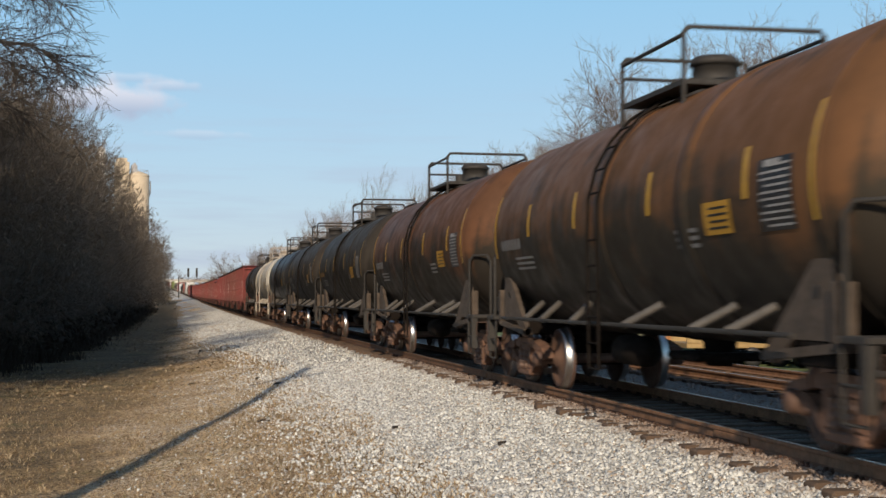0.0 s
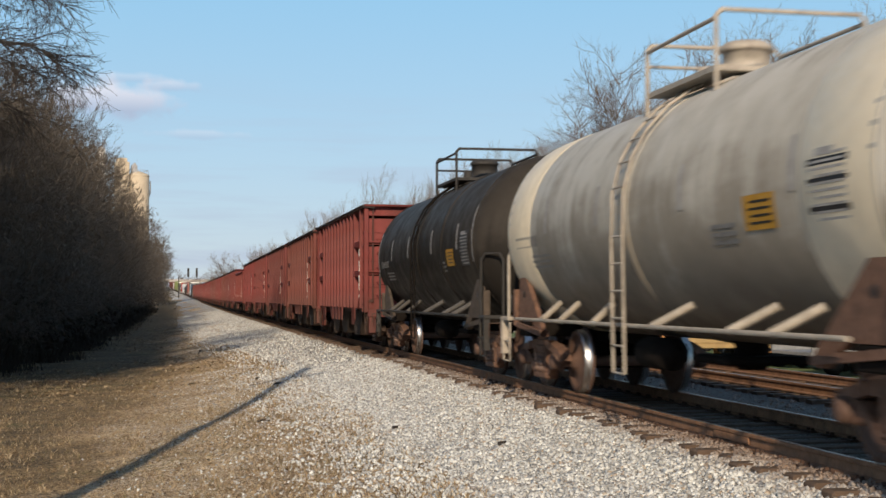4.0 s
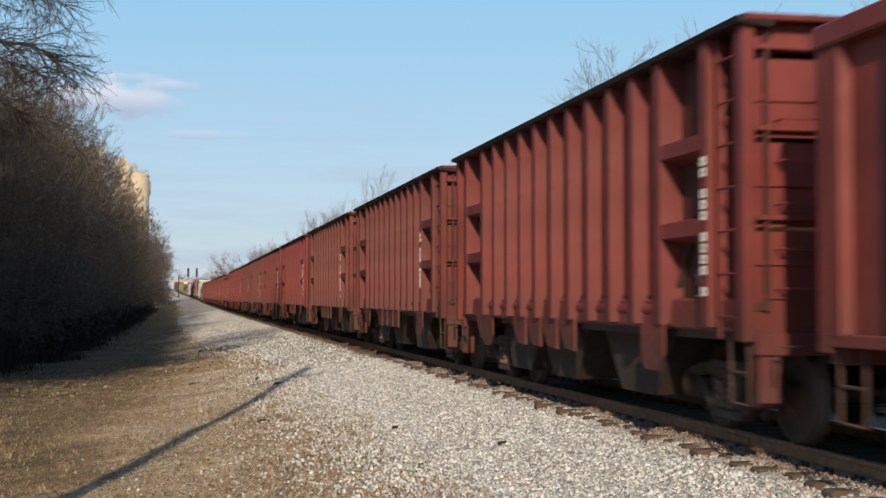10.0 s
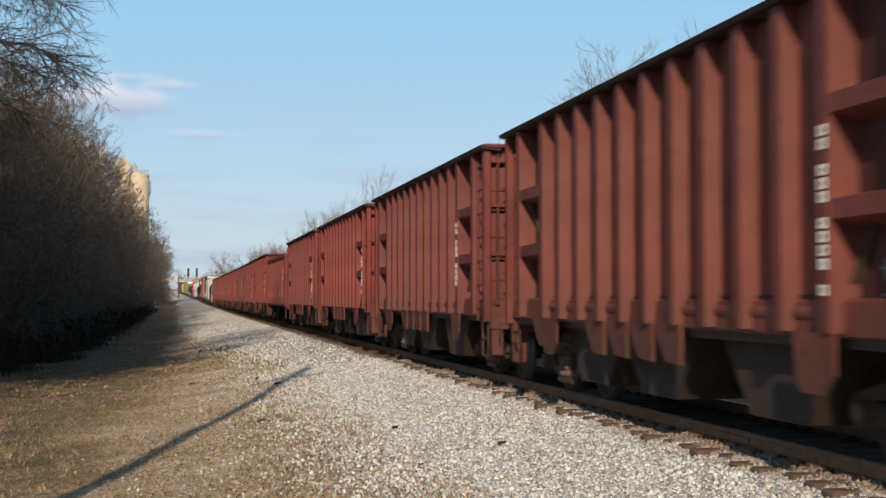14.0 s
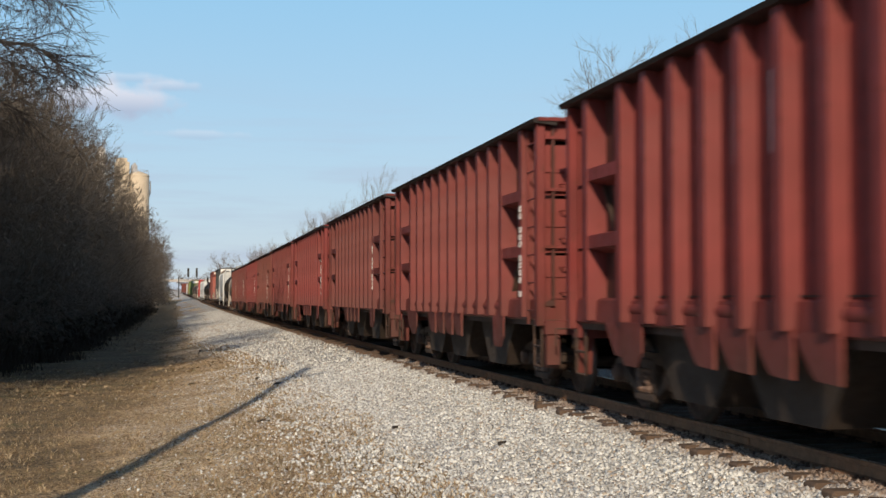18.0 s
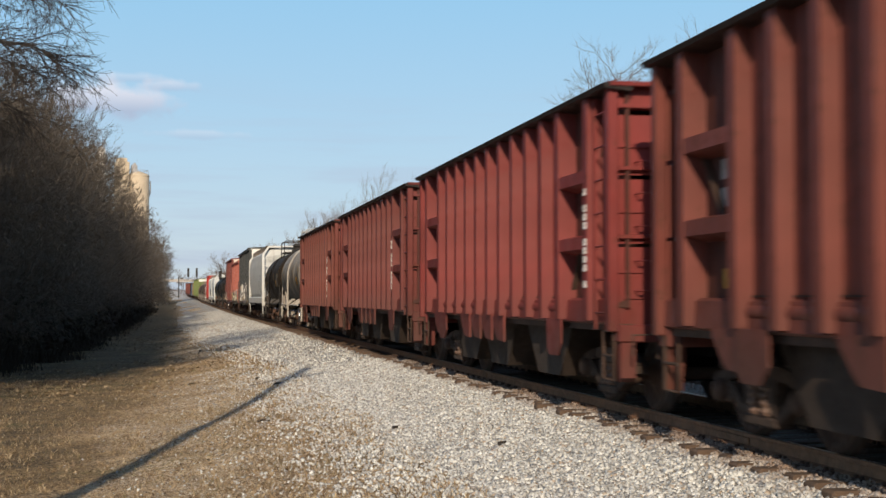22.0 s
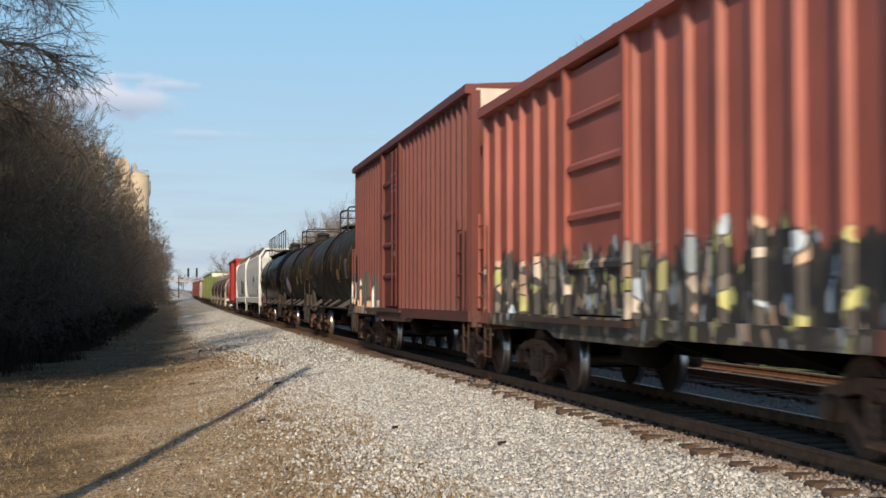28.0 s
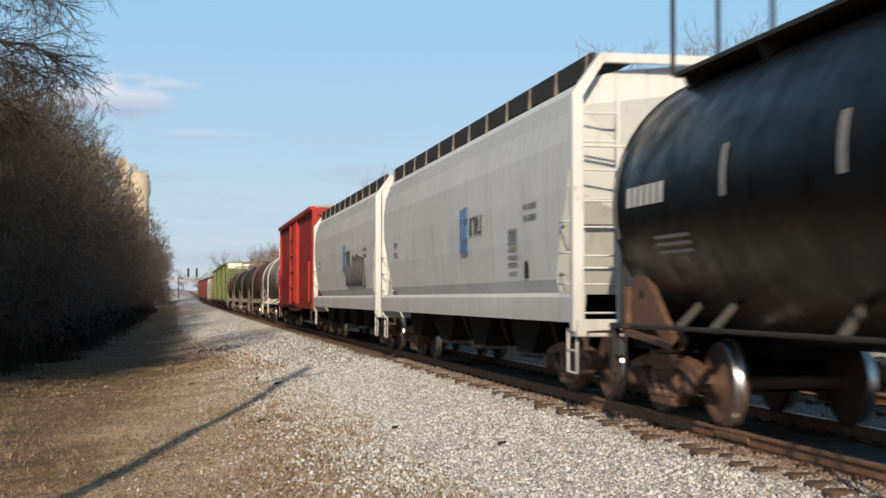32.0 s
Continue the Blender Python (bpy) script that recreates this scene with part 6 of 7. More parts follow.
def plant():
    rnd = random.Random(21)
    # the thicket along the field: many-stemmed small trees, grown together
    label = "bare brown many-stemmed tree in a dense thicket"
    shrubs = [tree_kind("thicket_tree", label, "thicket trees", (BARK, TWIG), seed=30 + i, h=10.6, stems=4, spread=0.8, levels=4, kids=(8, 6, 6, 6), thick=0.07, first=0.08, fat=1.1) for i in range(3)]
    shrubs += [tree_kind("thicket_tree", label, "thicket trees", (BARK, TWIG), seed=40 + i, h=10.6, stems=4, spread=0.74, levels=3, kids=(9, 8, 9), thick=0.085, first=0.08, fat=2.6) for i in range(2)]
    used = set()
    spots = []
    for row, (x0, step) in enumerate(((-8.3, 3.7), (-11.6, 4.6), (-16.0, 7.0))):
        y = 45 + row * -3.0
        while y < (420, 150, 80)[row]:
            spots.append((x0 + rnd.uniform(-0.8, 0.8) - (1.5 if y < 52 else 0), y + rnd.uniform(-1, 1), rnd.uniform(0.92, 1.06) * float(np.interp(y, [44, 62, 90, 160, 300], [0.78, 0.88, 1.0, 1.12, 1.25]))))
            y += step * (1 + y / 200)
    # unseen trees added beside the field for the shadows they cast
    spots += [(-10.5, 17, 1.0), (-11.5, 23, 1.1), (-10.2, 29, 1.0), (-11.0, 34, 1.1), (-9.8, 38.5, 1.0)]
    for x, y, s in spots:
        xx = x + bend(y)
        k = rnd.randrange(3) if y < 95 else 3 + rnd.randrange(2)
        o = place_copy(shrubs, used, k, pose(xx, y, height(xx, y), 0, 0, rnd.uniform(0, 360)))
        o.scale = (s, s, s * rnd.uniform(0.92, 1.08))
    # brambles and saplings that fill the thicket's foot
    rng = np.random.default_rng(3)
    n = 36000
    ys = 42 + 230 * rng.random(n) ** 1.5
    xs = -4.9 - 0.6 * np.sin(ys * 0.7) + 0.4 * np.sin(ys * 2.3) + rng.normal(0, 0.45, n) - np.interp(ys, [44, 62], [3.0, 0]) - np.abs(rng.normal(0, 2.6, n))
    zs = np.array([height(x, y) for x, y in zip(xs, ys)])
    hgt = rng.uniform(0.4, 2.6, n) * np.minimum(1, 0.35 + np.maximum(0, -5.0 - xs) * 0.5)
    a = rng.random(n) * 6.283
    wid = rng.uniform(0.008, 0.02, n) * (1 + ys / 90)
    ax = np.stack([np.stack([np.cos(a), np.sin(a), 0 * a], 1) * wid[:, None], np.stack([-np.sin(a), np.cos(a), 0 * a], 1) * wid[:, None],
                   np.stack([rng.normal(0, 0.35, n), rng.normal(0, 0.35, n), np.ones(n)], 1) * hgt[:, None]], 1)
    bramble = [(-1, 0, 0), (1, 0, 0), (0.3, 1, 0.5), (0.9, -0.5, 1.0), (-0.5, 0.8, 0.55)]
    scatter(bramble, [(0, 1, 2, 4), (4, 2, 3, 3)][:1], np.concatenate([ax, np.stack([xs, ys, zs], 1)[:, None]], 1), "undergrowth", BRUSH, "tangled brown brambles at the thicket foot, darkened for its shade", "undergrowth")
    # leaf cards added to keep light out and darken the thicket's inside
    leaf_v = [(-1, 0, 0), (0, -0.6, 0.2), (1, 0, 0.1), (0, 0.6, 0.25)]
    n = 60000
    ys = 43 + 240 * rng.random(n) ** 1.5
    depth = np.abs(rng.normal(0, 3.4, n))
    xs = -5.2 - np.interp(ys, [44, 62], [2.6, 0]) - depth
    zs = np.array([height(x, y) for x, y in zip(xs, ys)]) + rng.random(n) ** 1.3 * 5.5 * np.minimum(1, 0.2 + depth * 0.4)
    size = rng.uniform(0.07, 0.16, n) * (1 + ys / 120)
    places = np.concatenate([turns(rng, n, size), np.stack([xs, ys, zs], 1)[:, None]], 1)
    scatter(leaf_v, [(0, 1, 2, 3)], places, "thicket_leaves", BRUSH, "withered brown leaves inside the thicket, darkened for its shade", "leaves")
    # rounded crowns of fine twigs, one above and before another, with dark hollows between them
    # the first three hang unseen above the view, added to shadow the ballast
    heads = [(-7.2, 38.5, 14.6, 3.0, 2.6), (-4.6, 41.5, 14.4, 2.4, 2.0), (-9.5, 35.0, 13.5, 3.0, 3.0)]
    y = 45.5
    while y < 330:
        top = float(np.interp(y, [44, 62, 80, 110, 160, 240, 330], [10.2, 12.4, 14.0, 13.6, 14.2, 15.2, 15.6])) * rnd.uniform(0.82, 1.07)
        edge = -4.9 - float(np.interp(y, [44, 60], [1.6, 0])) + float(np.interp(y, [90, 130, 200, 300], [0.0, 0.5, 1.4, 3.0]))
        r = rnd.uniform(1.9, 2.9)
        heads.append((edge - r * 0.9, y, top - 2.6, r, rnd.uniform(2.4, 3.1)))
        heads.append((edge - r * 0.75 + rnd.uniform(-0.2, 0.5), y + rnd.uniform(-1.2, 1.2), top * rnd.uniform(0.50, 0.62), r * rnd.uniform(0.85, 1.05), rnd.uniform(1.9, 2.6)))
        heads.append((edge - r * 0.7 + rnd.uniform(-0.3, 0.3), y + rnd.uniform(-1.2, 1.2), top * rnd.uniform(0.20, 0.30), r * 0.85, rnd.uniform(1.5, 2.2)))
        if y < 130:
            heads.append((edge - 3.6 - rnd.uniform(0, 1.5), y + rnd.uniform(-1.5, 1.5), top - 2.2, r * 1.1, 3.0))
        y += 2.5 * (1 + y / 150)
    near = sum(min(1.0, (60 / h[1]) ** 1.2) for h in heads)
    allp, alld, allw = [], [], []
    for cx, cy, cz, r, rz in heads:
        m = int(32000 * min(1.0, (60 / cy) ** 1.2) / near)
        q = rng.normal(size=(m, 3))
        q /= np.linalg.norm(q, axis=1)[:, None]
        # a lumpy skin of sprays, some of them reaching out
        lump = 1 + 0.20 * np.sin(q[:, 0] * 6 + cy) * np.sin(q[:, 1] * 6 + cx) + 0.16 * np.sin(q[:, 2] * 8 + 2 * cy) + (rng.random(m) < 0.10) * rng.exponential(0.12, m)
        k = lump * (1 - np.abs(rng.normal(0, 0.20, m)))
        base = np.repeat(np.stack([cx + q[:, 0] * r * k, cy + q[:, 1] * r * k * 1.15, cz + q[:, 2] * rz * k], 1), 13, 0)
        way = np.repeat(q * [0.75, 0.75, 0.6] + rng.normal(0, 0.35, (m, 3)) + [0, 0, 0.30], 13, 0)
        t = np.tile(np.linspace(0.0, 1.0, 13), m)[:, None]
        p = base + way * t * 0.55 + rng.normal(0, 0.04, (13 * m, 3))
        d = (way * 0.7 + rng.normal(0, 0.42, (13 * m, 3))) * rng.uniform(0.25, 0.75, 13 * m)[:, None]
        allp.append(p)
        alld.append(d)
        allw.append(rng.uniform(0.005, 0.012, 13 * m) * (1 + cy / 120))
    p, d, w = np.concatenate(allp), np.concatenate(alld), np.concatenate(allw)
    p[:, 2] = np.maximum(p[:, 2] - 1.2, -1.3)
    a = rng.random(len(p)) * 6.283
    side = np.stack([np.cos(a), np.sin(a), 0.3 * np.sin(2 * a)], 1) * w[:, None]
    scatter([(-1, 0, 0), (1, 0, 0), (0, 0, 1)], [(0, 1, 2)], np.concatenate([np.stack([side, 0 * side, d], 1), p[:, None]], 1), "thicket_twigs", TWIG, "dense fine bare twigs of the thicket", "twigs")
    # unseen twigs added beside the field to shade it, as if the thicket went on
    n = 30000
    ys = 30 + 16 * rng.random(n)
    xs = -7.2 - np.abs(rng.normal(0, 2.0, n)) + 0.5 * np.sin(ys * 1.3)
    zs = np.where(ys > 39, -1.2, 5.0 + 1.2 * np.sin(ys * 2.1)) + np.where(ys > 39, 9.5, 5.5) * rng.random(n)
    a = rng.random(n) * 6.283
    d = np.stack([np.cos(a), np.sin(a), rng.normal(0.5, 0.5, n)], 1) * 0.45
    w = np.stack([-np.sin(a), np.cos(a), 0 * a], 1) * 0.02
    scatter([(-1, 0, 0), (1, 0, 0), (0, 0, 1)], [(0, 1, 2)], np.concatenate([np.stack([w, 0 * w, d], 1), np.stack([xs, ys, zs], 1)[:, None]], 1), "thicket_twigs", TWIG, "unseen bare twigs added beside the field to shade it", "twigs")
    # the tree beside the camera, whose limbs reach into the sky
    big = thing("shade_tree", "large bare tree with drooping limbs beside the field", "tree")
    tr, cr = grow(seed=5, h=11, stems=1, spread=1.0, levels=2, kids=(7, 5), thick=0.32, first=0.45)
    part("trunk", tr, BARK, big)
    part("crown", cr, BARK, big)
    for i, (path, n2) in enumerate(((((0.2, 0, 4.4), (2.0, 0.2, 6.1), (3.6, 0.4, 6.95), (4.6, 0.4, 6.85), (5.15, 0.3, 6.55)), 15), (((0.1, 0.2, 5.2), (1.8, 0.6, 7.2), (3.3, 0.6, 8.1), (4.5, 0.4, 8.5), (5.1, 0.2, 8.55)), 14),
                                     (((0.1, -0.2, 4.8), (1.8, 0, 6.4), (3.2, -0.4, 7.4), (4.3, -0.5, 7.75), (5.0, -0.5, 7.6)), 14), (((0.2, 0.1, 3.6), (1.8, 0.6, 5.2), (3.2, 0.9, 5.9), (4.0, 1.0, 5.95), (4.5, 1.0, 5.7)), 10),
                                     (((0.1, 0.3, 5.6), (1.6, 1.2, 7.6), (2.8, 1.6, 8.8), (3.9, 1.9, 9.3), (4.6, 2.0, 9.2)), 13), (((0.2, -0.1, 4.2), (1.9, -0.9, 5.9), (3.2, -1.3, 6.5), (4.1, -1.5, 6.4), (4.7, -1.6, 6.1)), 12),
                                     (((0.0, 0.1, 5.9), (1.2, -0.6, 8.2), (2.4, -1.0, 9.4), (3.4, -1.2, 10.1), (4.2, -1.3, 10.3)), 12))):
        s = Shape()
        pts = [Vector(p) + Vector((2.45 * min(1, k / 2), 0, 0)) for k, p in enumerate(path)]
        s.tube(pts, [0.075, 0.055, 0.036, 0.020, 0.009], 6, False)
        r2 = random.Random(60 + i)

        def twig(p, d, length, r, level):
            q, v, line, rad = p.copy(), d.normalized(), [p.copy()], [r]
            for j in range(4):
                v = (v + Vector((r2.gauss(0.04, 0.18), r2.gauss(0, 0.18), r2.gauss(-0.05, 0.16)))).normalized()
                q = q + v * length / 4
                line.append(q.copy())
                rad.append(max(0.0034, r * (1 - 0.2 * (j + 1))))
            s.tube(line, rad, 3, False)
            if level < 2:
                for j in range(5):
                    k = r2.randrange(4)
                    w = (line[k + 1] - line[k]).normalized() + Vector((r2.gauss(0, 0.6), r2.gauss(0, 0.6), r2.gauss(-0.05, 0.55)))
                    twig(line[k].lerp(line[k + 1], r2.random()), w, length * r2.uniform(0.4, 0.65), r * 0.55, level + 1)
        for j in range(2 * n2):
            t = 0.35 + 0.65 * (j + r2.random()) / (2 * n2)
            k = min(3, int(t * 4))
            w = (pts[k + 1] - pts[k]).normalized() + Vector((r2.gauss(0, 0.35), r2.gauss(0, 0.6), r2.gauss(0.0, 0.6)))
            twig(pts[k].lerp(pts[k + 1], t * 4 - k), w, r2.uniform(0.8, 1.5) * (1.15 - 0.4 * t), 0.013, 0)
        part("limb", s, BARK, big, "drooping limb with fine twigs")
    big.matrix_basis = pose(-15.36, 38.4, -2.55)
    big.scale = (1.6, 1.6, 1.6)
    # tall bare trees beyond the second track
    label, group = "tall slender bare tree beyond the tracks", "trees beyond the tracks"
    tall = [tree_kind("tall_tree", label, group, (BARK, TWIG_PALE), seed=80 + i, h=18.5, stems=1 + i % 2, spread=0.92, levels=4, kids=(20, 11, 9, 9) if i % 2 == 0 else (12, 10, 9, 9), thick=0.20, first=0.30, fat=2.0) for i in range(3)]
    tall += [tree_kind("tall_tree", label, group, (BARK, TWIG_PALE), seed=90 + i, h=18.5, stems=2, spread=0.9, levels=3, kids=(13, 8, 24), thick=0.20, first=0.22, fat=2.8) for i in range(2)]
    used = set()
    rnd = random.Random(77)
    leans = []
    for o in tall:
        v = np.array([c.co[:] for c in o.children[1].data.vertices])
        leans.append(Vector((float(v[:, 0].mean()), float(v[:, 1].mean()), 0.0)))
    spots = [(35.5, 101, 1.0), (39, 104, 1.04), (31, 110, 0.84), (35, 84, 0.80), (37, 74, 0.86), (36, 78, 0.84), (39, 72, 0.84), (41, 76, 0.9), (34, 120, 0.80), (31, 131, 0.93), (35, 138, 0.88), (32, 150, 0.84), (30, 97, 0.62), (40, 98, 1.0), (33, 115, 0.88), (37, 113, 0.95), (30, 122, 0.82), (36, 127, 0.93), (33, 142, 0.88), (29, 145, 0.80), (34, 92, 0.84)]
    y = 158
    while y < 560:
        spots.append((rnd.uniform(30, 37), y, rnd.uniform(0.86, 1.05)))
        y += rnd.uniform(4.5, 7) * (1 + y / 400)
    for count, (x, y, s) in enumerate(spots):
        k = count % 3 if y < 150 else 3 + count % 2
        right = x / y > 0.30
        s *= 1.06 if right else 0.95
        turn = rnd.uniform(0, 360)
        # the crown, not the foot of a leaning stem, stands over the spot
        lean = Matrix.Rotation(radians(turn), 3, "Z") @ leans[k] * s * (0.95 if right else 0.72)
        o = place_copy(tall, used, k, pose(x - lean.x, y - lean.y, height(x, y), 0, 0, turn))
        o.scale = (s * 0.95, s * 0.95, s) if right else (s * 0.72, s * 0.72, s)
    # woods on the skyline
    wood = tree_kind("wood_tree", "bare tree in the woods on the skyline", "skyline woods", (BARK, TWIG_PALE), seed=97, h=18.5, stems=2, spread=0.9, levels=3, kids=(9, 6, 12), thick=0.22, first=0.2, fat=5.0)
    far = [(-60 + 17 * i + rnd.uniform(-6, 6), 880 + rnd.uniform(-60, 120), rnd.uniform(0.7, 1.0)) for i in range(20)]
    far += [(11 + 3.6 * i + rnd.uniform(-1, 1), 690 + rnd.uniform(-25, 25), float(np.interp(i, [0, 3, 5, 9], [0.55, 0.95, 1.25, 1.1])) * rnd.uniform(0.9, 1.05)) for i in range(12)]
    first_wood = set()
    for x, y, s in far:
        o = place_copy([wood], first_wood, 0, pose(x, y, height(x, min(y, 820)), 0, 0, rnd.uniform(0, 360)))
        o.scale = (s * 1.2, s * 1.2, s * 0.78)


plant()


# ---------------------------------------------------------------- pole, silos, bridge, signals, yard
def utility_pole():
    o = thing("utility_pole", "tall brown timber utility pole beside the field", "pole")
    part("post", Shape().tube([(0, 0, -0.5), (0, 0, 6), (0, 0, 15.8)], [0.20, 0.18, 0.14], 12), BARK, o)
    part("crossarm", Shape().box(-1.1, 1.1, 0.10, 0.20, 14.3, 14.42, 0.01), BARK, o)
    for x in (-1.0, -0.4, 0.4, 1.0):
        part("insulator", Shape().turned([(0.03, 14.4), (0.06, 14.46), (0.04, 14.52), (0.055, 14.58), (0.01, 14.62)], 10, "z", (x, 0.15, 0)), TRUCK_GREY, o)
    o.matrix_basis = pose(-5.4, 5.0, height(-5.4, 5.0), 0, 0, 20)


def silos():
    conc = plain("warm_concrete", (0.50, 0.42, 0.31), 0.85, 0, 0.5, 0.12)
    steel = plain("galvanised_steel", (0.42, 0.42, 0.42), 0.5, 0.4, 1, 0.2)
    o = thing("silo_plant", "pair of tall cream concrete silos with roof gear", "silo")
    a = part("silo", Shape().turned([(2.7, -2), (2.7, 33.4), (2.5, 33.7), (0.02, 34.6)], 36, "z", (2.2, 0, 0)), conc, o)
    part("elevator_tower", Shape().box(-3.6, -0.4, -2, 2, -2, 36.6, 0.1), conc, o)
    part("head_house", Shape().box(-3.2, -0.9, -1.6, 1.6, 36.6, 37.6, 0.05), conc, o)
    for z in (12, 24, 33):
        part("hoop", Shape().turned([(2.7, z), (2.76, z + 0.05), (2.76, z + 0.2), (2.7, z + 0.25)], 36, "z", (2.2, 0, 0)), conc, a)
    part("dust_collector", Shape().box(0.4, 1.8, -0.8, 0.8, 33.6, 35.8, 0.05).slab([(0.4, 35.8), (1.8, 35.8), (1.1, 36.6)], "y", -0.8, 0.8), steel, o)
    rail = Shape()
    for k in range(16):
        t = 6.283 * k / 16
        rail.tube([(2.2 + 2.5 * math.cos(t), 2.5 * math.sin(t), 33.6), (2.2 + 2.5 * math.cos(t), 2.5 * math.sin(t), 34.6)], 0.05, 4)
    rail.tube([(2.2 + 2.5 * math.cos(6.283 * k / 16), 2.5 * math.sin(6.283 * k / 16), 34.6) for k in range(17)], 0.05, 4)
    part("roof_railing", rail, steel, o)
    part("vent_pipe", Shape().tube([(4.4, 0, 27), (5.2, 0, 29), (5.2, 0, 32)], 0.18, 8), steel, o)
    o.matrix_basis = pose(-12.4, 352, height(-12.4, 352) - 0.4, 0, 0, 12)
    w = thing("silo_plant", "far white silo top behind the thicket", "silo")
    part("silo", Shape().turned([(1.2, -1), (1.2, 41.4), (0.05, 42.4)], 28, "z"), plain("white_silo", (0.66, 0.62, 0.56), 0.7, 0, 0.5, 0.1), w)
    part("roof_railing", Shape().tube([(-1.1, -0.5, 41.4), (-1.1, -0.5, 43.2), (1.1, -0.5, 43.2), (1.1, -0.5, 41.4)], 0.06, 5), steel, w)
    w.matrix_basis = pose(-20.6, 372, height(-20.6, 372))


def overpass():
    conc = plain("bridge_concrete", (0.42, 0.39, 0.36), 0.85, 0, 0.3, 0.1)
    y = 760.0
    x0 = TRACK_X + bend(y)
    g = rise(y)
    o = thing("overpass", "pale concrete road bridge over the tracks", "bridge")
    part("deck", Shape().box(x0 - 70, x0 + 90, -5, 5, 4.6, 5.5, 0.05), conc, o)
    part("parapet", Shape().box(x0 - 70, x0 + 90, -5.2, -4.9, 5.5, 6.0), conc, o)
    part("parapet", Shape().box(x0 - 70, x0 + 90, 4.9, 5.2, 5.5, 6.0), conc, o)
    for x in (-9, 13.5):
        p = part("pier", Shape().box(x0 + x - 0.6, x0 + x + 0.6, -4, 4, -1.5, 4.2, 0.08), conc, o)
        part("pier_cap", Shape().box(x0 + x - 0.9, x0 + x + 0.9, -4.8, 4.8, 3.9, 4.6, 0.05), conc, p)
    for x in (-70, 90):
        part("abutment", Shape().box(x0 + x - 12, x0 + x + 12, -5, 5, -1.5, 5.5), conc, o)
    o.matrix_basis = pose(0, y, g)
    shed = thing("building", "low white building beside the far tracks", "building")
    part("wall", Shape().box(-6, 6, -4, 4, 0, 4.4), plain("white_siding", (0.62, 0.60, 0.56), 0.7, 0, 1, 0.1), shed)
    part("roof", Shape().slab([(-6.4, 4.3), (6.4, 4.3), (0, 6.0)], "y", -4.4, 4.4), plain("grey_roofing", (0.25, 0.25, 0.25), 0.8), shed)
    for x in (-4, 0, 4):
        part("window", Shape().box(x - 0.6, x + 0.6, -4.04, -3.98, 1.4, 2.8), BLACK, shed)
    shed.matrix_basis = pose(x0 - 10.5, 720, height(x0 - 10.5, 720))


def signals():
    y = 452.0
    x0 = TRACK_X + bend(y)
    g = rise(y)
    o = thing("signal_gantry", "dark signal gantry with two lamp heads over the tracks", "signal")
    for x in (-4.6, 9.4):
        part("mast", Shape().tube([(x0 + x, 0, -0.4), (x0 + x, 0, 6.7)], 0.16, 8), IRON, o)
    beam = Shape()
    for z in (5.6, 6.3):
        beam.box(x0 - 4.6, x0 + 9.4, -0.05, 0.05, z - 0.05, z + 0.05)
    for i in range(14):
        a = x0 - 4.6 + i
        beam.tube([(a, 0, 5.6 if i % 2 else 6.3), (a + 1, 0, 6.3 if i % 2 else 5.6)], 0.035, 4)
    part("beam", beam, IRON, o)
    for x in (-1.55, 1.15):
        h = part("signal_head", Shape().box(x0 + x - 0.34, x0 + x + 0.34, -0.06, 0.02, 6.6, 9.5, 0.04), BLACK, o, "black backing board with lamps")
        for z in (7.05, 7.7, 8.4, 9.05):
            part("lamp_hood", Shape().turned([(0.17, -0.42), (0.18, -0.06), (0.10, -0.05)], 12, "y", (x0 + x, 0, z)), BLACK, h)
        part("head_mast", Shape().tube([(x0 + x, 0, 5.5), (x0 + x, 0, 6.7)], 0.08, 6), IRON, o)
    o.matrix_basis = pose(0, y, g)


def wheel_parts(parent, x, y, z, r, w):
    t = part("wheel", Shape().turned([(r * 0.55, -w / 2), (r * 0.9, -w / 2), (r, -w / 3), (r, w / 3), (r * 0.9, w / 2), (r * 0.55, w / 2)], 18, "x", (x, y, z)), BLACK, parent)
    part("rim", Shape().turned([(0.03, -w * 0.45), (r * 0.4, -w * 0.42), (r * 0.56, -w * 0.5), (r * 0.56, w * 0.5), (0.03, w * 0.4)], 16, "x", (x, y, z)), WHITE, t, "pale wheel rim")


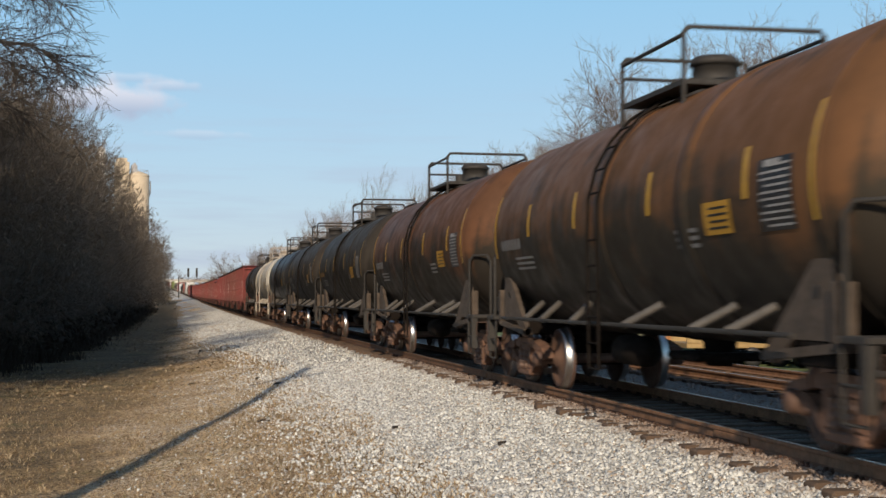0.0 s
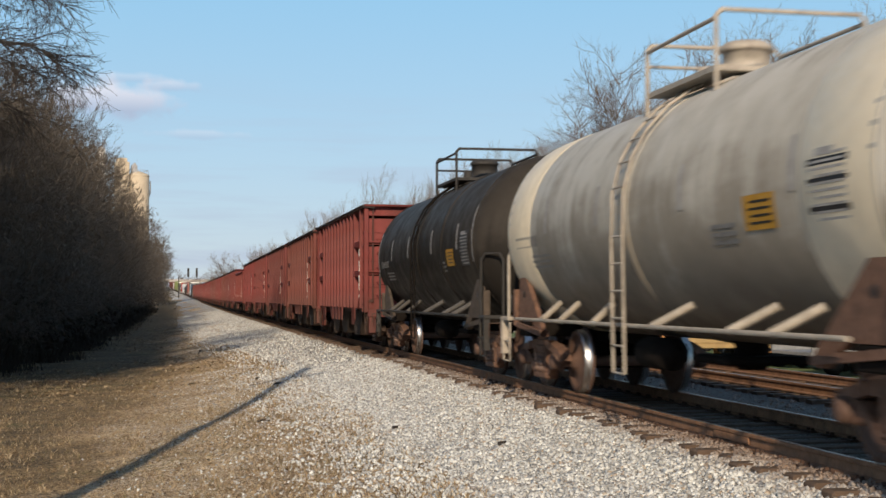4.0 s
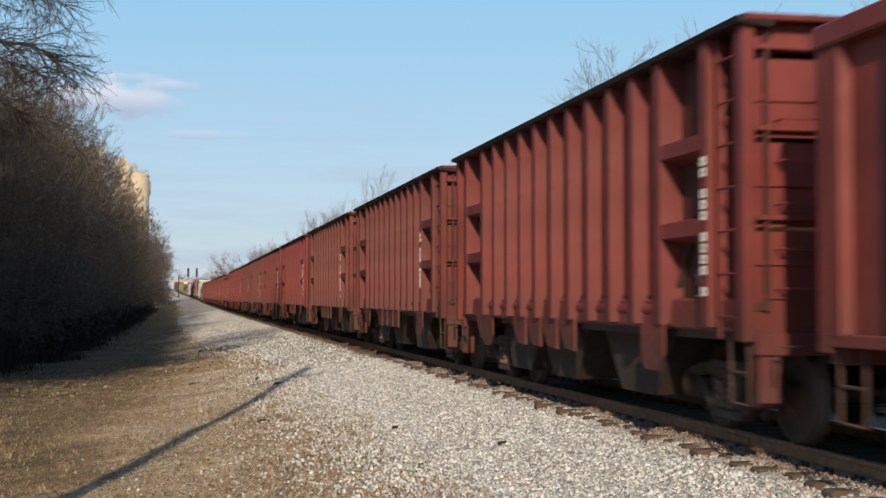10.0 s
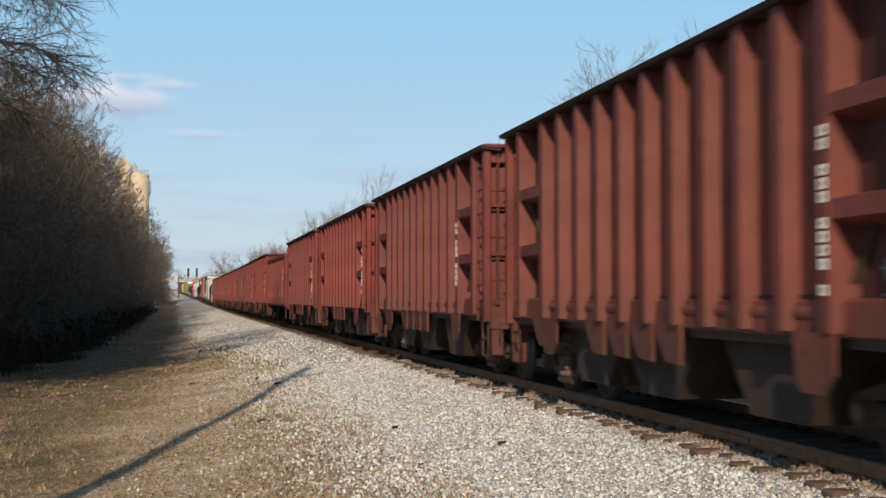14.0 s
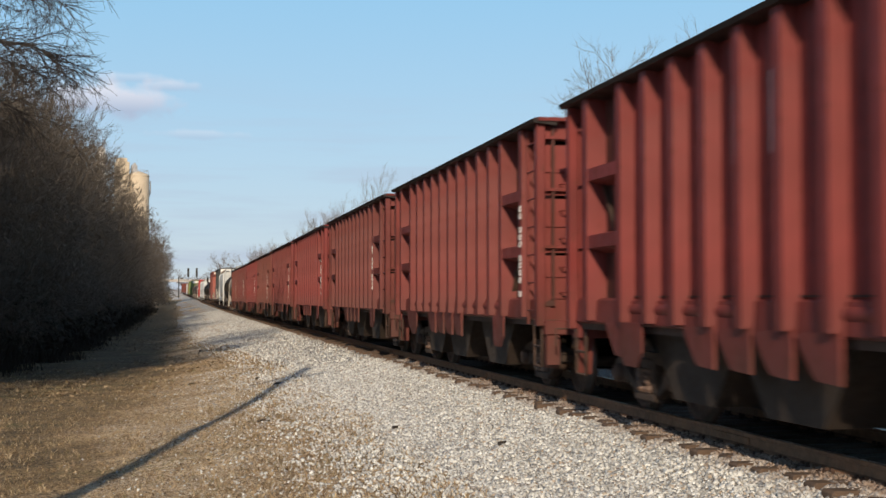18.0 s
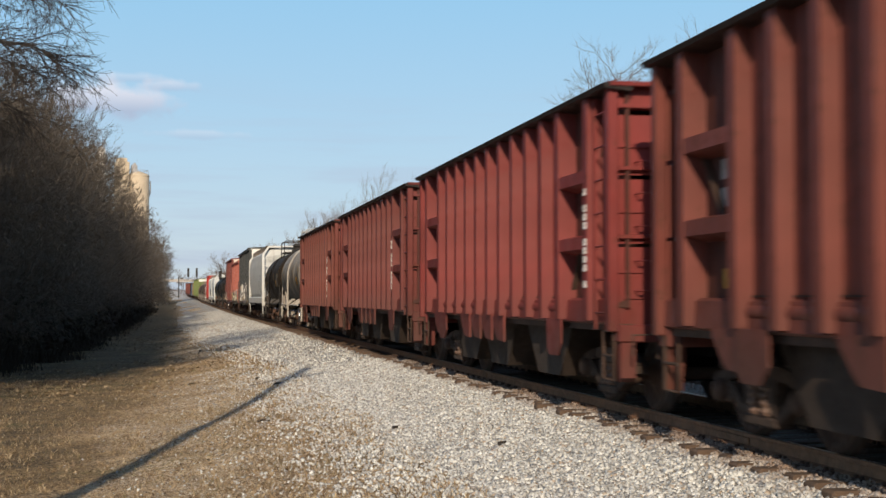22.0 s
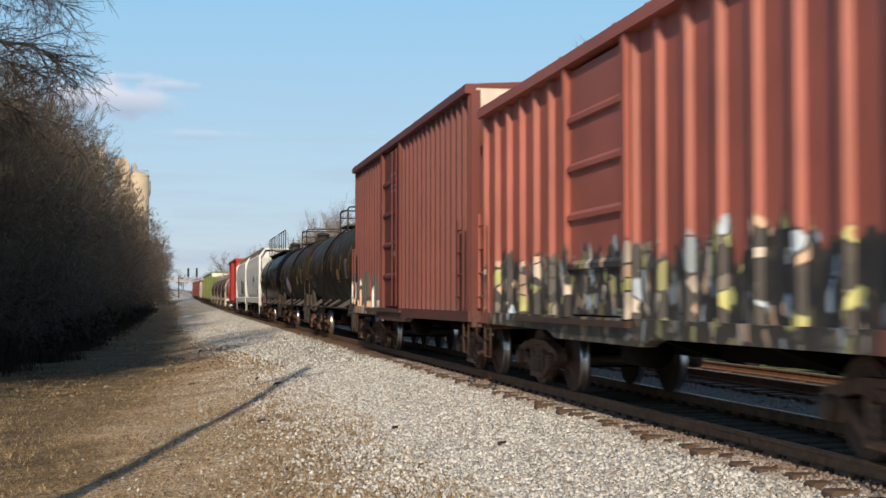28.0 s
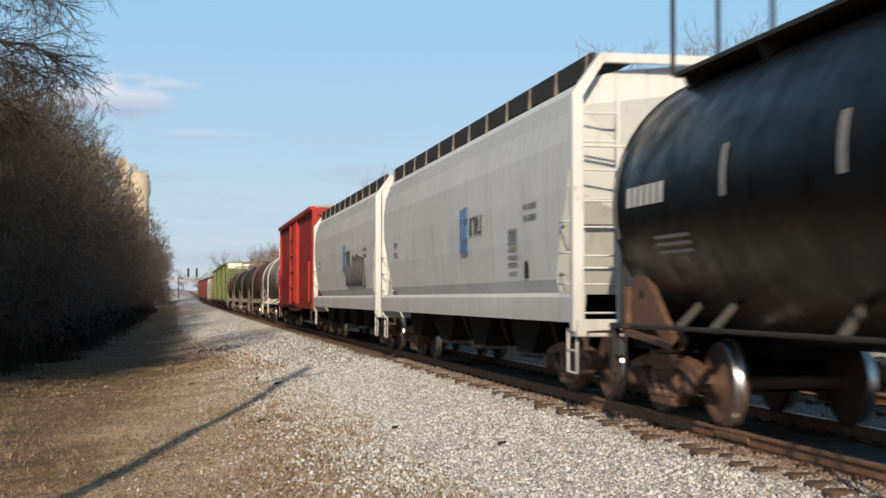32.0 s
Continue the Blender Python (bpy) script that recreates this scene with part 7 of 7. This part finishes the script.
def yard():
    hullm = plain("boat_white", (0.68, 0.66, 0.62), 0.35, 0, 2, 0.08)
    teal = plain("teal_tarpaulin", (0.10, 0.38, 0.42), 0.6, 0, 4, 0.2)
    rusty = plain("orange_machinery", (0.42, 0.19, 0.06), 0.7, 0, 5, 0.35)
    sand = plain("yellow_body", (0.30, 0.20, 0.08), 0.5, 0, 3, 0.15)
    grass = plain("yard_grass", (0.10, 0.14, 0.045), 0.95, 0, 8, 0.35)
    s = Shape().sheet([[(x, y, height(x, y) + 0.02 + 0.02 * noise.noise((x, y, 0))) for x in (15.5, 17, 19, 22, 26, 32, 40)] for y in range(20, 92, 4)])
    whole("lawn", s, grass, "short green winter grass in the yard", "lawn", kind="structure")

    def boat(x, y, turn, cover):
        o = thing("boat", "white motor boat on a trailer under a teal cover" if cover else "white motor boat on a trailer", "boat", "boats in the yard")
        rows = []
        for i in range(11):
            t = i / 10
            w = 1.05 * (1 - max(0, (t - 0.45) / 0.55) ** 2) + 0.03
            rows.append([(-w, -2.6 + 5.4 * t, 1.55 + 0.2 * t), (-w * 0.92, -2.6 + 5.4 * t, 1.05 + 0.2 * t), (-w * 0.5, -2.6 + 5.4 * t, 0.68 + 0.35 * t * t), (0, -2.6 + 5.4 * t, 0.6 + 0.4 * t * t),
                         (w * 0.5, -2.6 + 5.4 * t, 0.68 + 0.35 * t * t), (w * 0.92, -2.6 + 5.4 * t, 1.05 + 0.2 * t), (w, -2.6 + 5.4 * t, 1.55 + 0.2 * t)])
        part("hull", Shape().sheet(rows), hullm, o)
        part("transom", Shape().slab([(-1.05, 1.55), (-0.95, 1.05), (-0.5, 0.68), (0, 0.6), (0.5, 0.68), (0.95, 1.05), (1.05, 1.55)], "y", -2.62, -2.58), hullm, o)
        if cover:
            part("cover", Shape().sheet([[(-r[0][0] * -1.04, r[0][1], r[0][2]), (-0.5, r[0][1], r[0][2] + 0.35), (0, r[0][1], r[0][2] + 0.5), (0.5, r[0][1], r[0][2] + 0.35), (r[6][0] * 1.04, r[6][1], r[6][2])] for r in rows]), teal, o, "teal tarpaulin")
        else:
            part("deck", Shape().sheet([[r[0], (0, r[0][1], r[0][2] + 0.1), r[6]] for r in rows]), hullm, o)
            part("windscreen", Shape().slab([(0.0, 1.75), (0.9, 1.8), (0.3, 2.25)], "x", -0.8, 0.8), BLACK, o)
        part("trailer_frame", Shape().box(-0.7, -0.6, -2.5, 3.2, 0.46, 0.56).box(0.6, 0.7, -2.5, 3.2, 0.46, 0.56).box(-0.9, 0.9, -0.8, -0.7, 0.40, 0.50).box(-0.08, 0.08, 3.0, 4.2, 0.46, 0.56), IRON, o)
        for d in (-1, 1):
            wheel_parts(o, d * 0.98, -0.7, 0.30, 0.30, 0.2)
        o.matrix_basis = pose(x, y, height(x, y), 0, 0, turn)
    boat(18.6, 52, 75, True)
    boat(20.5, 47.0, 95, False)

    def trailer(x, y, turn, mat, label):
        o = thing("flat_trailer", label, "trailer", "trailers in the yard")
        part("bed", Shape().box(-1.0, 1.0, -2.6, 2.6, 0.62, 0.80, 0.02), mat, o)
        for e in (-1, 1):
            part("side_board", Shape().box(e * 1.0 - 0.03, e * 1.0 + 0.03, -2.6, 2.6, 0.80, 1.15), mat, o)
        part("tongue", Shape().box(-0.07, 0.07, 2.6, 4.0, 0.55, 0.65), IRON, o)
        for d in (-1, 1):
            for y0 in (-0.45, 0.45):
                wheel_parts(o, d * 1.1, y0, 0.33, 0.33, 0.22)
        o.matrix_basis = pose(x, y, height(x, y), 0, 0, turn)
    trailer(18.9, 42.5, 84, sand, "yellow flat trailer with low sides")
    trailer(19.5, 36.0, 98, plain("grey_trailer", (0.20, 0.20, 0.20), 0.6), "grey flat trailer with low sides")

    def machine(x, y, turn, seed):
        o = thing("farm_implement", "rusty orange farm implement standing in the grass", "machine", "implements in the yard")
        r = random.Random(seed)
        part("frame", Shape().box(-0.7, 0.7, -1.4, 1.4, 0.55, 0.68, 0.02).box(-0.1, 0.1, 1.4, 2.6, 0.5, 0.6), rusty, o)
        for i in range(5):
            part("tine", Shape().tube([(-0.6 + 0.3 * i, -1.0, 0.65), (-0.6 + 0.3 * i, -1.5, 0.9 + r.random() * 0.3), (-0.6 + 0.3 * i, -1.7, 0.2), (-0.6 + 0.3 * i, -1.5, 0.03)], 0.04, 6), rusty, o)
        part("hopper_box", Shape().slab([(-0.5, 1.3), (0.7, 1.3), (0.5, 0.7), (-0.3, 0.7)], "x", -0.65, 0.65), rusty, o)
        for d in (-1, 1):
            wheel_parts(o, d * 0.85, 0.2, 0.36, 0.36, 0.18)
        o.matrix_basis = pose(x, y, height(x, y), 0, 0, turn)
    machine(19.4, 44.8, 60, 1)
    machine(20.2, 40.0, 110, 2)
    machine(18.4, 48.8, 80, 3)

    def car(x, y, turn, mat, label):
        o = thing("parked_car", label, "car", "cars in the yard")
        lower = [(-2.1, 0.35), (-2.15, 0.75), (-2.0, 0.92), (-1.2, 1.0), (1.0, 0.98), (2.0, 0.82), (2.12, 0.6), (2.08, 0.35)]
        part("body", Shape().slab(lower, "x", -0.85, 0.85), mat, o)
        part("cabin", Shape().slab([(-1.6, 0.98), (-1.15, 1.42), (0.25, 1.44), (0.95, 0.98)], "x", -0.72, 0.72), mat, o)
        for d in (-1, 1):
            part("side_window", Shape().slab([(-1.35, 1.02), (-1.05, 1.36), (0.15, 1.38), (0.68, 1.02)], "x", *sorted((d * 0.722, d * 0.735))), BLACK, o)
            for y0 in (-1.3, 1.3):
                wheel_parts(o, d * 0.80, y0, 0.32, 0.32, 0.2)
        part("windscreen", Shape().slab([(0.30, 1.42), (0.92, 1.0), (0.96, 1.0), (0.34, 1.43)], "x", -0.64, 0.64), BLACK, o)
        part("bumper", Shape().box(-0.8, 0.8, 2.08, 2.18, 0.4, 0.58, 0.03), IRON, o)
        o.matrix_basis = pose(x, y, height(x, y), 0, 0, turn)
    car(20.6, 43.8, 85, plain("car_dark_blue", (0.03, 0.04, 0.07), 0.3), "dark blue parked car in the yard")
    car(21.5, 38.0, 95, hullm, "white parked car in the yard")
    car(21.0, 56.0, 80, plain("car_maroon", (0.14, 0.03, 0.03), 0.3), "maroon parked car in the yard")
    b = thing("shed", "long low red-brown metal shed behind the yard", "shed")
    part("wall", Shape().box(-12, 12, -3, 3, 0, 2.7), plain("shed_maroon", (0.12, 0.045, 0.035), 0.7, 0, 1, 0.2), b)
    part("roof", Shape().slab([(-3.4, 2.6), (3.4, 2.6), (0, 3.6)], "x", -12.3, 12.3), plain("shed_roof", (0.25, 0.24, 0.23), 0.6), b)
    for x in (-8, -2, 5):
        part("door", Shape().box(x - 1.3, x + 1.3, -3.06, -2.98, 0.05, 2.3), plain("shed_door", (0.2, 0.19, 0.17), 0.7), b)
    b.matrix_basis = pose(30, 62, height(30, 62), 0, 0, 96)


utility_pole()
silos()
overpass()
signals()
yard()


# ---------------------------------------------------------------- what moves
def motions():
    for car, s, length in TRAIN:
        rows = []
        for i in range(33):
            y = s - travelled(float(i))
            d = on_line(y + 0.34 * length) - on_line(y - 0.34 * length)
            mid = (on_line(y + 0.34 * length) + on_line(y - 0.34 * length)) / 2
            rows.append((float(i), Matrix.Translation(mid) @ d.to_track_quat("Y", "Z").to_matrix().to_4x4()))
        walk(car, rows)
    # wheels roll without slipping; wheels in the same place on their truck share one set of keys
    turned = {}
    for car, s, length in TRAIN:
        for w in car.children_recursive:
            if not w.name.startswith("wheelset"):
                continue
            place = w.matrix_basis.translation.copy()
            key = round(place.y, 2)
            if key not in turned:
                rows = [(i / FPS, pose(*place, 57.29578 * (travelled(i / FPS) - travelled(0.0)) / WHEEL_R)) for i in range(0, 32 * FPS + 1)]
                walk(w, rows)
                turned[key] = w.animation_data
            else:
                w.rotation_mode = "QUATERNION"
                w.animation_data_create()
                w.animation_data.action = turned[key].action
                w.animation_data.action_slot = turned[key].action_slot


motions()
